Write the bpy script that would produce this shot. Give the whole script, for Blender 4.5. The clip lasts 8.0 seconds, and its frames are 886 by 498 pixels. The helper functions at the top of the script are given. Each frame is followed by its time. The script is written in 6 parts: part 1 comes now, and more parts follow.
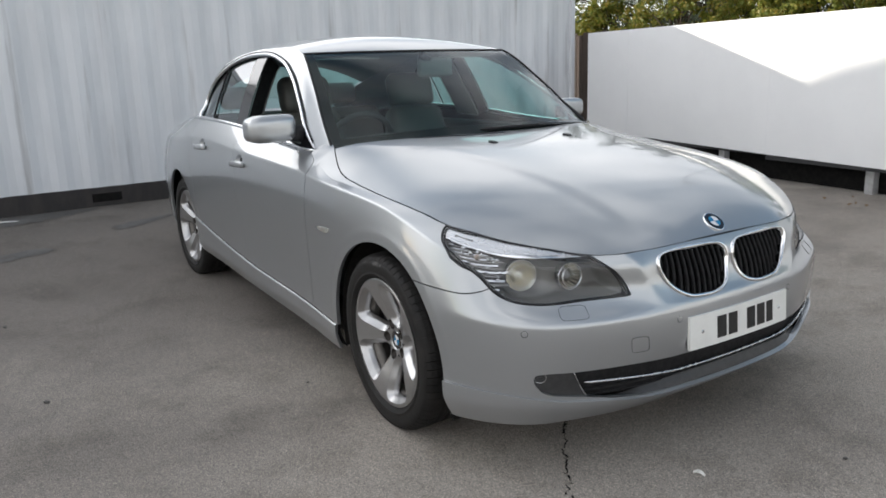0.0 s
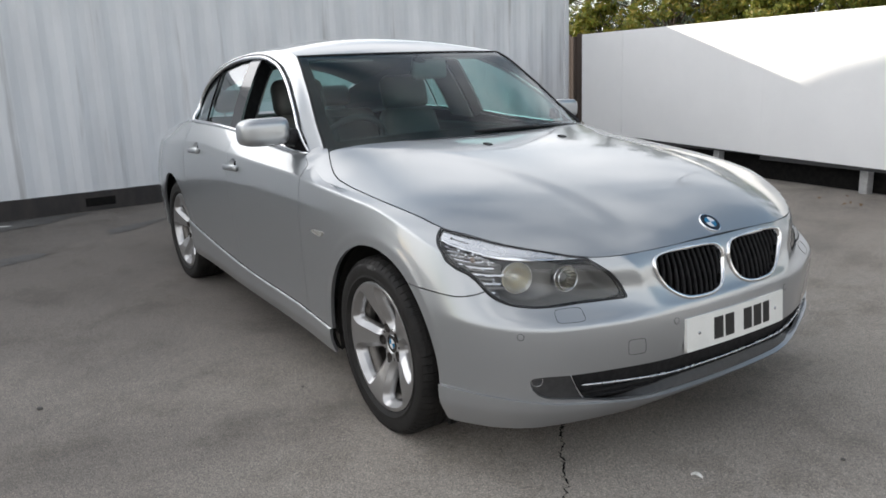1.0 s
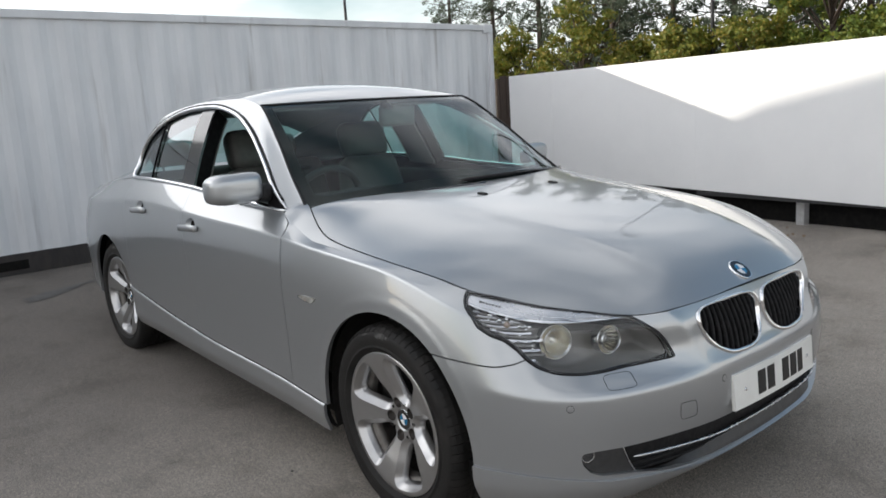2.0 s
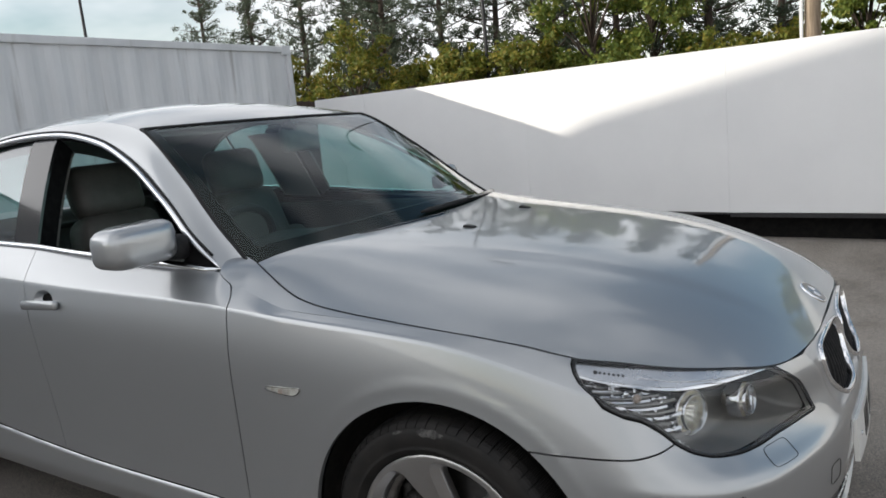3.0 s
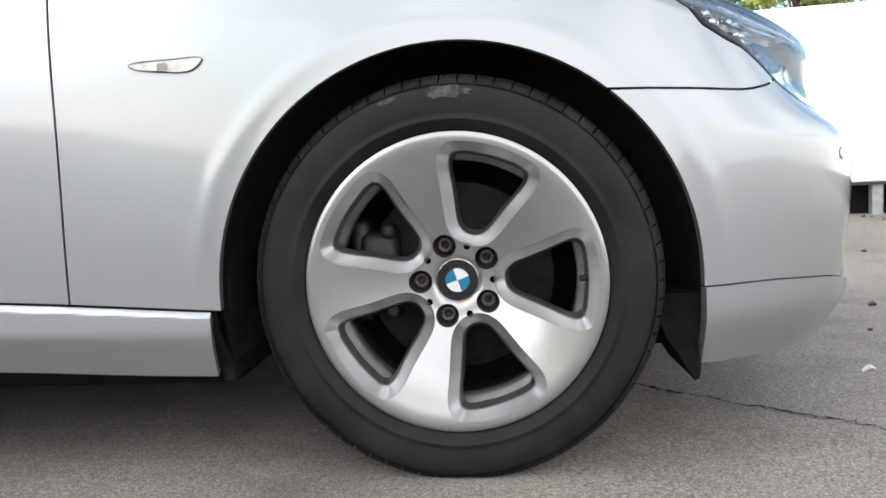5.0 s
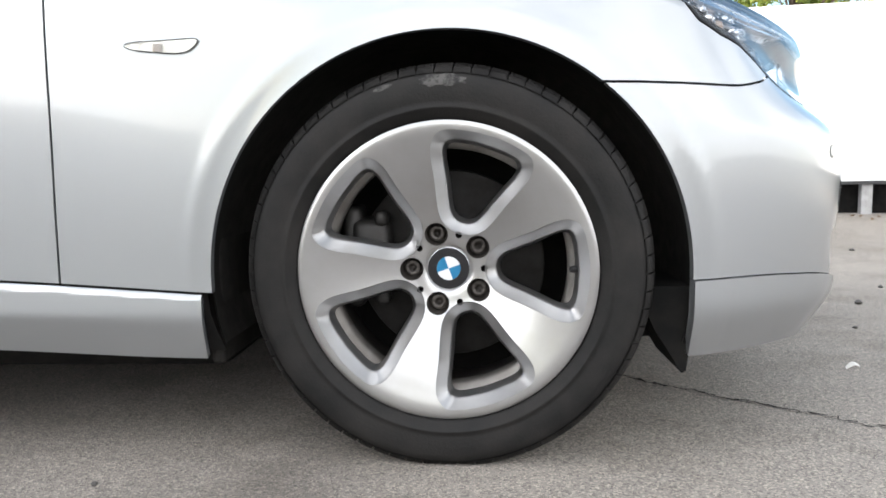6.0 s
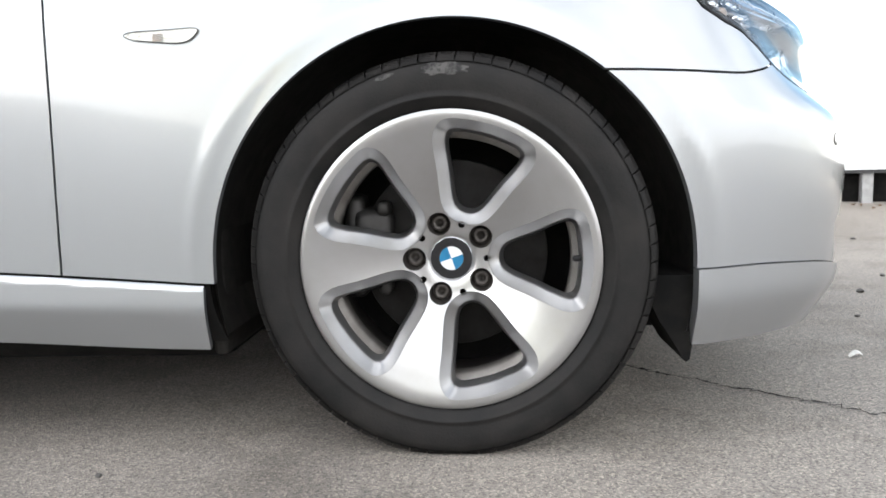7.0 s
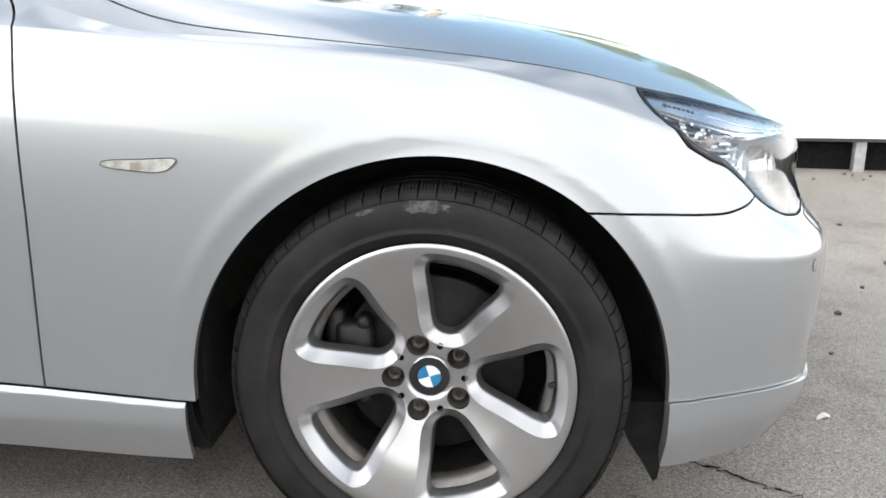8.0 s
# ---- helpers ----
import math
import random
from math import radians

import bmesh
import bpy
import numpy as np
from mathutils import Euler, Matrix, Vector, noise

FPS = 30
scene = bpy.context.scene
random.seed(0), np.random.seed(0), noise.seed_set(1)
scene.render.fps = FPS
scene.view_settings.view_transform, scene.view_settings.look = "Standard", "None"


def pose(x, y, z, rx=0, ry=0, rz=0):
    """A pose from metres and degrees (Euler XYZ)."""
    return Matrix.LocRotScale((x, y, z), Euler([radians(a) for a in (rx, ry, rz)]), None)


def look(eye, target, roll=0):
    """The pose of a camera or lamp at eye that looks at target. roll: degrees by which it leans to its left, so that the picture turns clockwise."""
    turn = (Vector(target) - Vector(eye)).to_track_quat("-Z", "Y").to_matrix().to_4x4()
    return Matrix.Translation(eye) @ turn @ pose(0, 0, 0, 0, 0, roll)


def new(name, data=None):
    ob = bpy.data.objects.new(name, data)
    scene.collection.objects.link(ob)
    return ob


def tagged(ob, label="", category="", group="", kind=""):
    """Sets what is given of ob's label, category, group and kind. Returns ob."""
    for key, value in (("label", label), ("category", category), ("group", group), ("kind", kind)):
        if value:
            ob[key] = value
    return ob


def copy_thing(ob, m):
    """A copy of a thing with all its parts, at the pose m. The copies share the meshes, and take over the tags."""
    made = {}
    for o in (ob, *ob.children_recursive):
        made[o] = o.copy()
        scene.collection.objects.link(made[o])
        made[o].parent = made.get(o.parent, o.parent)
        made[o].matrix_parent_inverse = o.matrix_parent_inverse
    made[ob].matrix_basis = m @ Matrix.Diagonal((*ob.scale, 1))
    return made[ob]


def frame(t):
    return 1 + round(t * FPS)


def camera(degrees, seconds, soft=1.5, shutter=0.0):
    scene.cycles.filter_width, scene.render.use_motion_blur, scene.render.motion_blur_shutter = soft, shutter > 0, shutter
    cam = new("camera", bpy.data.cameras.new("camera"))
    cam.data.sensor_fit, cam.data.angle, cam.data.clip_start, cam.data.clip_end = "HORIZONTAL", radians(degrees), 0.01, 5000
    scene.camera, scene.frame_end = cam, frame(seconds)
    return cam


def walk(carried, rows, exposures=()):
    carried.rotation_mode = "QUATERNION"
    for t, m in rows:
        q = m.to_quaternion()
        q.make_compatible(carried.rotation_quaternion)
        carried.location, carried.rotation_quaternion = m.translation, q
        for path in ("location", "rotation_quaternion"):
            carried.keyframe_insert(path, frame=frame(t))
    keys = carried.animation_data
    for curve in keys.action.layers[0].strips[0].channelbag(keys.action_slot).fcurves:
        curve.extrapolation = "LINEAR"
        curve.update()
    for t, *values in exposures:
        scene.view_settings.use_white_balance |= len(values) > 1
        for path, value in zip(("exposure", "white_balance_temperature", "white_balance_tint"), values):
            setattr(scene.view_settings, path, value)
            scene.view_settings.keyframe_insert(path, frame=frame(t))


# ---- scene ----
cam = camera(59.45, 8.0, soft=1.7)
PATH = [
    (0, (2.374, -2.215, 1.300), (0.748, -1.144, 0.844), -1.9),
    (1, (2.362, -2.206, 1.300), (0.741, -1.124, 0.848), -2.2),
    (2.3, (1.656, -2.350, 1.334), (0.268, -0.955, 0.971), -3.4),
    (2.5, (1.427, -2.351, 1.319), (0.141, -0.866, 0.943), -3.0),
    (2.8, (1.108, -2.347, 1.321), (-0.053, -0.745, 1.026), -5.8),
    (3, (0.928, -2.338, 1.334), (-0.095, -0.652, 0.999), -5.4),
    (3.3, (0.619, -2.288, 1.259), (-0.132, -0.459, 0.959), -6.2),
    (3.5, (0.419, -2.242, 1.164), (-0.089, -0.324, 0.912), -6.2),
    (3.7, (0.297, -2.176, 1.012), (-0.094, -0.246, 0.664), -5.0),
    (3.9, (0.167, -2.133, 0.809), (-0.131, -0.183, 0.478), -3.6),
    (4, (0.132, -2.123, 0.705), (-0.143, -0.162, 0.426), -3.3),
    (4.2, (0.090, -2.106, 0.564), (-0.132, -0.130, 0.352), -3.0),
    (4.5, (0.051, -2.128, 0.491), (-0.095, -0.141, 0.320), -3.5),
    (6, (0.048, -2.148, 0.487), (-0.045, -0.161, 0.280), -0.9),
    (6.5, (0.042, -2.146, 0.486), (-0.052, -0.161, 0.267), -1.0),
    (7, (0.043, -2.144, 0.484), (-0.050, -0.159, 0.255), -1.2),
    (7.5, (0.044, -2.139, 0.511), (-0.064, -0.155, 0.284), -1.0),
    (7.7, (0.046, -2.122, 0.608), (-0.061, -0.140, 0.361), -0.2),
    (8, (0.064, -2.095, 0.824), (-0.008, -0.147, 0.376), 0.3),
]
EXPOSURES = [(0, 0.28), (1.2, 0.28), (2.5, -0.04), (3, -0.12), (3.3, -0.18), (3.5, -0.36), (3.7, -0.52), (4, -0.42), (4.2, -0.20), (4.5, 0.32), (6, 1.20), (7, 1.23), (7.5, 1.25), (7.8, 1.28), (8, 1.20)]
walk(cam, [(t, look(eye, target, roll)) for t, eye, target, roll in PATH], EXPOSURES)

# ---- daylight ----
SUN = Vector((1.0, 0.6, -0.347)).normalized()
world = bpy.data.worlds.new("sky")
scene.world = world
world.use_nodes = True
wn, wl = world.node_tree.nodes, world.node_tree.links
wn.clear()
w_out, w_bg = wn.new("ShaderNodeOutputWorld"), wn.new("ShaderNodeBackground")
w_sky = wn.new("ShaderNodeTexSky")
w_sky.sky_type, w_sky.sun_disc = "NISHITA", False
w_sky.sun_elevation = math.asin(-SUN.z)
w_sky.sun_rotation = math.atan2(-SUN.x, -SUN.y)
w_sky.altitude, w_sky.air_density, w_sky.dust_density = 60, 1.0, 0.6
w_co, w_map = wn.new("ShaderNodeTexCoord"), wn.new("ShaderNodeMapping")
w_map.inputs["Scale"].default_value = (1, 1, 2.6)
w_noise, w_ramp, w_mix = wn.new("ShaderNodeTexNoise"), wn.new("ShaderNodeValToRGB"), wn.new("ShaderNodeMixRGB")
w_noise.inputs["Scale"].default_value, w_noise.inputs["Detail"].default_value, w_noise.inputs["Roughness"].default_value = 2.3, 5, 0.5
w_ramp.color_ramp.elements[0].position, w_ramp.color_ramp.elements[1].position = 0.38, 0.70
wl.new(w_co.outputs["Generated"], w_map.inputs["Vector"])
wl.new(w_map.outputs["Vector"], w_noise.inputs["Vector"])
# broken cloud all round, thinner overhead, with a clear gap beyond the hoarding
w_dot, w_add, w_gap = wn.new("ShaderNodeVectorMath"), wn.new("ShaderNodeMath"), wn.new("ShaderNodeMapRange")
w_dot.operation, w_add.operation = "DOT_PRODUCT", "ADD"
w_dot.inputs[1].default_value = Vector((0.18, 0.42, 0.89)).normalized()
w_gap.inputs["From Min"].default_value, w_gap.inputs["From Max"].default_value = 0.42, 0.97
w_gap.inputs["To Min"].default_value, w_gap.inputs["To Max"].default_value = 0.0, -0.22
wl.new(w_co.outputs["Generated"], w_dot.inputs[0])
wl.new(w_dot.outputs["Value"], w_gap.inputs["Value"])
w_dot2, w_gap2, w_both = wn.new("ShaderNodeVectorMath"), wn.new("ShaderNodeMapRange"), wn.new("ShaderNodeMath")
w_dot2.operation, w_both.operation = "DOT_PRODUCT", "ADD"
w_dot2.inputs[1].default_value = Vector((0.27, 0.88, 0.39)).normalized()
w_gap2.inputs["From Min"].default_value, w_gap2.inputs["From Max"].default_value = 0.89, 0.98
w_gap2.inputs["To Min"].default_value, w_gap2.inputs["To Max"].default_value = 0.0, -0.34
wl.new(w_co.outputs["Generated"], w_dot2.inputs[0])
wl.new(w_dot2.outputs["Value"], w_gap2.inputs["Value"])
wl.new(w_gap.outputs["Result"], w_both.inputs[0])
wl.new(w_gap2.outputs["Result"], w_both.inputs[1])
wl.new(w_both.outputs["Value"], w_add.inputs[0])
w_off = wn.new("ShaderNodeMath")
w_off.operation = "ADD"
w_off.inputs[1].default_value = 0.14
wl.new(w_noise.outputs["Fac"], w_off.inputs[0])
wl.new(w_off.outputs["Value"], w_add.inputs[1])
wl.new(w_add.outputs["Value"], w_ramp.inputs["Fac"])
wl.new(w_ramp.outputs["Color"], w_mix.inputs["Fac"])
w_hue = wn.new("ShaderNodeMixRGB")
w_hue.blend_type, w_hue.inputs["Fac"].default_value, w_hue.inputs["Color2"].default_value = "MULTIPLY", 1.0, (1.0, 1.05, 1.0, 1)
wl.new(w_sky.outputs["Color"], w_hue.inputs["Color1"])
wl.new(w_hue.outputs["Color"], w_mix.inputs["Color1"])
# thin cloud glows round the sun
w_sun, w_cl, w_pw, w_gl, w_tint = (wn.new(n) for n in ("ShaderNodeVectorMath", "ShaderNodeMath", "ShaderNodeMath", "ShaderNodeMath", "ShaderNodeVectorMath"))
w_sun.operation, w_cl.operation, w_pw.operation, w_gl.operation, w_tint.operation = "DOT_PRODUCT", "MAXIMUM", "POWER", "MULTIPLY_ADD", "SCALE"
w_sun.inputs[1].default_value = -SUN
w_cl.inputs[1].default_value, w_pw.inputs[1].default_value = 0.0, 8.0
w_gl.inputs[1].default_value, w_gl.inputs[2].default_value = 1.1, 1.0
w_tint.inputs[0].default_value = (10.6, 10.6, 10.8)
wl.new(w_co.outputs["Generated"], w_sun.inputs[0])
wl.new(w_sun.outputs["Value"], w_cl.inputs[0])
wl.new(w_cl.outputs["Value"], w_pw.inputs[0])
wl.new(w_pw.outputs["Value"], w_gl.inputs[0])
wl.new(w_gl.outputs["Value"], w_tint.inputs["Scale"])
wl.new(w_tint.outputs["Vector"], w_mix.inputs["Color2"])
wl.new(w_mix.outputs["Color"], w_bg.inputs["Color"])
wl.new(w_bg.outputs["Background"], w_out.inputs["Surface"])
w_bg.inputs["Strength"].default_value = 0.13
sun = new("sun", bpy.data.lights.new("sun", "SUN"))
sun.data.energy, sun.data.angle, sun.data.color = 5.0, radians(0.4), (1.0, 0.93, 0.82)
sun.matrix_world = look((-20, -12, 12), Vector((-20, -12, 12)) + SUN)

# ---- materials ----
def mat(name, base, rough=0.5, metal=0.0, coat=0.0, spec=0.5, second=None, scale=8.0, detail=6, lo=0.4, hi=0.65,
        bump=0.0, bump_scale=120.0, rough2=None, trans=0.0, ior=1.45, stretch=(1, 1, 1), flake=0.0, sheen=0.0, alpha=1.0):
    """A surface with a second colour in patches, a fine relief and a varied gloss."""
    m = bpy.data.materials.new(name)
    m.use_nodes = True
    nt = m.node_tree
    b = nt.nodes["Principled BSDF"]
    b.inputs["Base Color"].default_value = (*base, 1)
    b.inputs["Roughness"].default_value, b.inputs["Metallic"].default_value = rough, metal
    b.inputs["Coat Weight"].default_value, b.inputs["Coat Roughness"].default_value = coat, 0.04
    b.inputs["Specular IOR Level"].default_value, b.inputs["IOR"].default_value = spec, ior
    b.inputs["Transmission Weight"].default_value = trans
    co = nt.nodes.new("ShaderNodeTexCoord")
    mp = nt.nodes.new("ShaderNodeMapping")
    mp.inputs["Scale"].default_value = stretch
    nt.links.new(co.outputs["Object"], mp.inputs["Vector"])
    if second or rough2 is not None:
        n = nt.nodes.new("ShaderNodeTexNoise")
        n.inputs["Scale"].default_value, n.inputs["Detail"].default_value = scale, detail
        n.inputs["Roughness"].default_value = 0.62
        r = nt.nodes.new("ShaderNodeValToRGB")
        r.color_ramp.elements[0].position, r.color_ramp.elements[1].position = lo, hi
        r.color_ramp.elements[0].color, r.color_ramp.elements[1].color = (*base, 1), (*(second or base), 1)
        nt.links.new(mp.outputs["Vector"], n.inputs["Vector"])
        nt.links.new(n.outputs["Fac"], r.inputs["Fac"])
        nt.links.new(r.outputs["Color"], b.inputs["Base Color"])
        if rough2 is not None:
            k = nt.nodes.new("ShaderNodeMapRange")
            k.inputs["From Min"].default_value, k.inputs["From Max"].default_value = lo, hi
            k.inputs["To Min"].default_value, k.inputs["To Max"].default_value = rough, rough2
            nt.links.new(n.outputs["Fac"], k.inputs["Value"])
            nt.links.new(k.outputs["Result"], b.inputs["Roughness"])
    if bump or flake:
        n2 = nt.nodes.new("ShaderNodeTexNoise")
        n2.inputs["Scale"].default_value, n2.inputs["Detail"].default_value = bump_scale, 4
        nt.links.new(mp.outputs["Vector"], n2.inputs["Vector"])
        bp = nt.nodes.new("ShaderNodeBump")
        bp.inputs["Strength"].default_value, bp.inputs["Distance"].default_value = bump or flake, 0.004
        nt.links.new(n2.outputs["Fac"], bp.inputs["Height"])
        nt.links.new(bp.outputs["Normal"], b.inputs["Normal"])
    return m


PAINT = mat("silver_metallic_paint", (0.365, 0.381, 0.394), 0.355, 0.80, coat=1.0, second=(0.38, 0.396, 0.409), scale=1400, lo=0.3, hi=0.7)
PAINT.node_tree.nodes["Principled BSDF"].inputs["Coat Roughness"].default_value = 0.055
PAINT.node_tree.nodes["Principled BSDF"].inputs["Coat IOR"].default_value = 1.72
BLACK = mat("black_plastic", (0.010, 0.010, 0.011), 0.6, spec=0.25, second=(0.022, 0.022, 0.023), scale=60, bump=0.15, bump_scale=500)
# also colours the shade below the hoarding and behind the spokes
GAP = mat("underside_and_shade_black", (0.008, 0.008, 0.008), 0.95, spec=0.1, second=(0.014, 0.013, 0.012), scale=20)
LINER = mat("arch_liner_felt", (0.022, 0.021, 0.020), 0.9, spec=0.15, second=(0.034, 0.032, 0.030), scale=30)
GLOSS = mat("gloss_black", (0.010, 0.010, 0.012), 0.12, coat=0.5, second=(0.014, 0.014, 0.016), scale=9)
GREYP = mat("dark_grey_plastic", (0.030, 0.030, 0.031), 0.42, second=(0.042, 0.042, 0.043), scale=40, bump=0.1, bump_scale=700)
CHROME = mat("chrome", (0.80, 0.81, 0.83), 0.06, 1.0, rough2=0.11, scale=14)
SATIN = mat("satin_chrome", (0.62, 0.63, 0.65), 0.24, 1.0, rough2=0.3, scale=20)
ALLOY = mat("alloy_wheel_paint", (0.44, 0.44, 0.445), 0.28, 0.92, coat=0.3, second=(0.41, 0.405, 0.40), scale=30, lo=0.35, hi=0.8)
BARREL = mat("brake_dust_alloy", (0.10, 0.09, 0.083), 0.5, 0.6, second=(0.045, 0.04, 0.036), scale=16, bump=0.1, bump_scale=200)
IRON = mat("brake_disc_iron", (0.045, 0.043, 0.042), 0.5, 0.7, second=(0.028, 0.026, 0.024), scale=25)
RUBBER = mat("tyre_rubber", (0.0088, 0.0086, 0.0086), 0.55, spec=0.25, second=(0.024, 0.0222, 0.0208), scale=11, lo=0.38, hi=0.72, rough2=0.75, bump=0.18, bump_scale=260)
FRAME = mat("satin_black_trim", (0.004, 0.004, 0.0045), 0.6, spec=0.06, second=(0.009, 0.009, 0.0095), scale=40)
SCUFF = mat("dusty_scuff", (0.085, 0.082, 0.079), 0.9, second=(0.02, 0.02, 0.02), scale=110, lo=0.42, hi=0.6)
TRIM = mat("cabin_dark_trim", (0.020, 0.020, 0.021), 0.7, second=(0.030, 0.030, 0.031), scale=30, bump=0.15, bump_scale=600)
LEATHER = mat("grey_brown_leather", (0.085, 0.079, 0.074), 0.48, second=(0.068, 0.063, 0.059), scale=22, bump=0.3, bump_scale=180)
HEADLINE = mat("headlining_cloth", (0.30, 0.30, 0.29), 0.9, second=(0.26, 0.26, 0.25), scale=60, bump=0.1, bump_scale=900)
PILLAR = mat("grey_pillar_cloth", (0.15, 0.142, 0.135), 0.9, second=(0.12, 0.114, 0.108), scale=60, bump=0.1, bump_scale=900)
PLATE_W = mat("white_reflective_plate", (0.74, 0.74, 0.71), 0.35, coat=0.4, second=(0.69, 0.69, 0.66), scale=12)
INK = mat("black_plate_ink", (0.012, 0.012, 0.012), 0.4, second=(0.02, 0.02, 0.02), scale=30)
BLUE = mat("badge_blue", (0.012, 0.15, 0.30), 0.2, coat=0.6, second=(0.016, 0.17, 0.33), scale=50)
WHITE_E = mat("badge_white", (0.72, 0.73, 0.74), 0.2, coat=0.6, second=(0.68, 0.69, 0.70), scale=50)
AMBER = mat("amber_bulb", (0.30, 0.255, 0.22), 0.3, second=(0.33, 0.23, 0.16), scale=40)
REPEAT = mat("repeater_reflector", (0.72, 0.70, 0.64), 0.25, 0.35, second=(0.45, 0.43, 0.38), scale=60)
DAMP = mat("damp_dark_asphalt", (0.075, 0.072, 0.068), 0.6, second=(0.13, 0.125, 0.118), scale=14, lo=0.35, hi=0.7, bump=0.3, bump_scale=220)
LAMP_IN = mat("lamp_housing_grey", (0.23, 0.225, 0.215), 0.42, 0.3, second=(0.18, 0.176, 0.17), scale=10)
REFLECT = mat("lamp_reflector", (0.72, 0.73, 0.74), 0.1, 1.0, rough2=0.16, scale=30)
STEELW = mat("white_painted_hoarding", (0.80, 0.80, 0.80), 0.42, second=(0.755, 0.757, 0.76), scale=1.6, lo=0.35, hi=0.75, bump=0.05, bump_scale=60, rough2=0.55)
POSTG = mat("galvanised_post", (0.42, 0.42, 0.42), 0.5, 0.3, second=(0.30, 0.30, 0.29), scale=14)
WOOD_D = mat("dark_brown_boards", (0.050, 0.030, 0.021), 0.8, second=(0.030, 0.018, 0.012), scale=9, stretch=(6, 6, 0.6), bump=0.3, bump_scale=60)
WOOD_P = mat("weathered_pole_wood", (0.30, 0.235, 0.17), 0.85, second=(0.19, 0.145, 0.10), scale=7, stretch=(5, 5, 0.35), bump=0.4, bump_scale=30)
POLE_M = mat("lamp_post_grey", (0.035, 0.035, 0.038), 0.6, 0.1, second=(0.025, 0.025, 0.027), scale=8)
BARK = mat("pine_bark", (0.085, 0.062, 0.048), 0.9, second=(0.045, 0.034, 0.027), scale=9, stretch=(3, 3, 0.6), bump=0.5, bump_scale=30)
# wall of the unseen building, made pale to brighten the car's flank
BRICKB = mat("pale_grey_cladding", (0.64, 0.645, 0.64), 0.7, second=(0.57, 0.575, 0.57), scale=2, bump=0.2, bump_scale=80)
ROOFB = mat("grey_roof_sheet", (0.22, 0.225, 0.23), 0.6, second=(0.18, 0.18, 0.185), scale=3)


def leaf_mat(name, c1, c2, c3):
    """Leaves that vary from one to the next."""
    m = mat(name, c1, 0.6)
    nt = m.node_tree
    b = nt.nodes["Principled BSDF"]
    g, r = nt.nodes.new("ShaderNodeNewGeometry"), nt.nodes.new("ShaderNodeValToRGB")
    r.color_ramp.elements[0].color, r.color_ramp.elements[1].color = (*c1, 1), (*c3, 1)
    e = r.color_ramp.elements.new(0.6)
    e.color = (*c2, 1)
    nt.links.new(g.outputs["Random Per Island"], r.inputs["Fac"])
    nt.links.new(r.outputs["Color"], b.inputs["Base Color"])
    t = nt.nodes.new("ShaderNodeBsdfTranslucent")
    mx = nt.nodes.new("ShaderNodeMixShader")
    mx.inputs["Fac"].default_value = 0.25
    nt.links.new(r.outputs["Color"], t.inputs["Color"])
    out = nt.nodes["Material Output"]
    nt.links.new(b.outputs["BSDF"], mx.inputs[1])
    nt.links.new(t.outputs["BSDF"], mx.inputs[2])
    nt.links.new(mx.outputs["Shader"], out.inputs["Surface"])
    return m


NEEDLES = leaf_mat("pine_needles", (0.055, 0.078, 0.050), (0.080, 0.106, 0.066), (0.125, 0.140, 0.088))
LEAVES = leaf_mat("broad_leaves", (0.085, 0.130, 0.022), (0.15, 0.20, 0.032), (0.26, 0.25, 0.045))
AUTUMN = leaf_mat("turning_leaves", (0.10, 0.135, 0.020), (0.185, 0.20, 0.026), (0.30, 0.22, 0.04))


def glass_mat(name, tint, gloss, clear):
    """Thin pane: tinted see-through, with a reflection that grows at grazing angles."""
    m = bpy.data.materials.new(name)
    m.use_nodes = True
    nt = m.node_tree
    nt.nodes.clear()
    out, mx = nt.nodes.new("ShaderNodeOutputMaterial"), nt.nodes.new("ShaderNodeMixShader")
    tr, gl, fr = nt.nodes.new("ShaderNodeBsdfTransparent"), nt.nodes.new("ShaderNodeBsdfGlossy"), nt.nodes.new("ShaderNodeLayerWeight")
    pw, ml = nt.nodes.new("ShaderNodeMath"), nt.nodes.new("ShaderNodeMath")
    pw.operation, ml.operation = "POWER", "MULTIPLY_ADD"
    tr.inputs["Color"].default_value = (*tint, 1)
    gl.inputs["Roughness"].default_value = gloss
    gl.inputs["Color"].default_value = (0.95, 0.97, 1, 1)
    fr.inputs["Blend"].default_value = 0.5
    pw.inputs[1].default_value = 5.0
    ml.inputs[1].default_value, ml.inputs[2].default_value = 1 - clear, clear
    nt.links.new(fr.outputs["Facing"], pw.inputs[0])
    nt.links.new(pw.outputs["Value"], ml.inputs[0])
    nt.links.new(ml.outputs["Value"], mx.inputs["Fac"])
    nt.links.new(tr.outputs["BSDF"], mx.inputs[1])
    nt.links.new(gl.outputs["BSDF"], mx.inputs[2])
    nt.links.new(mx.outputs["Shader"], out.inputs["Surface"])
    return m


GLASS = glass_mat("green_tinted_glass", (0.66, 0.87, 0.84), 0.0, 0.035)
DARKGLASS = glass_mat("privacy_green_glass", (0.50, 0.73, 0.70), 0.0, 0.19)
LENS = glass_mat("clear_lamp_cover", (0.93, 0.94, 0.95), 0.01, 0.04)


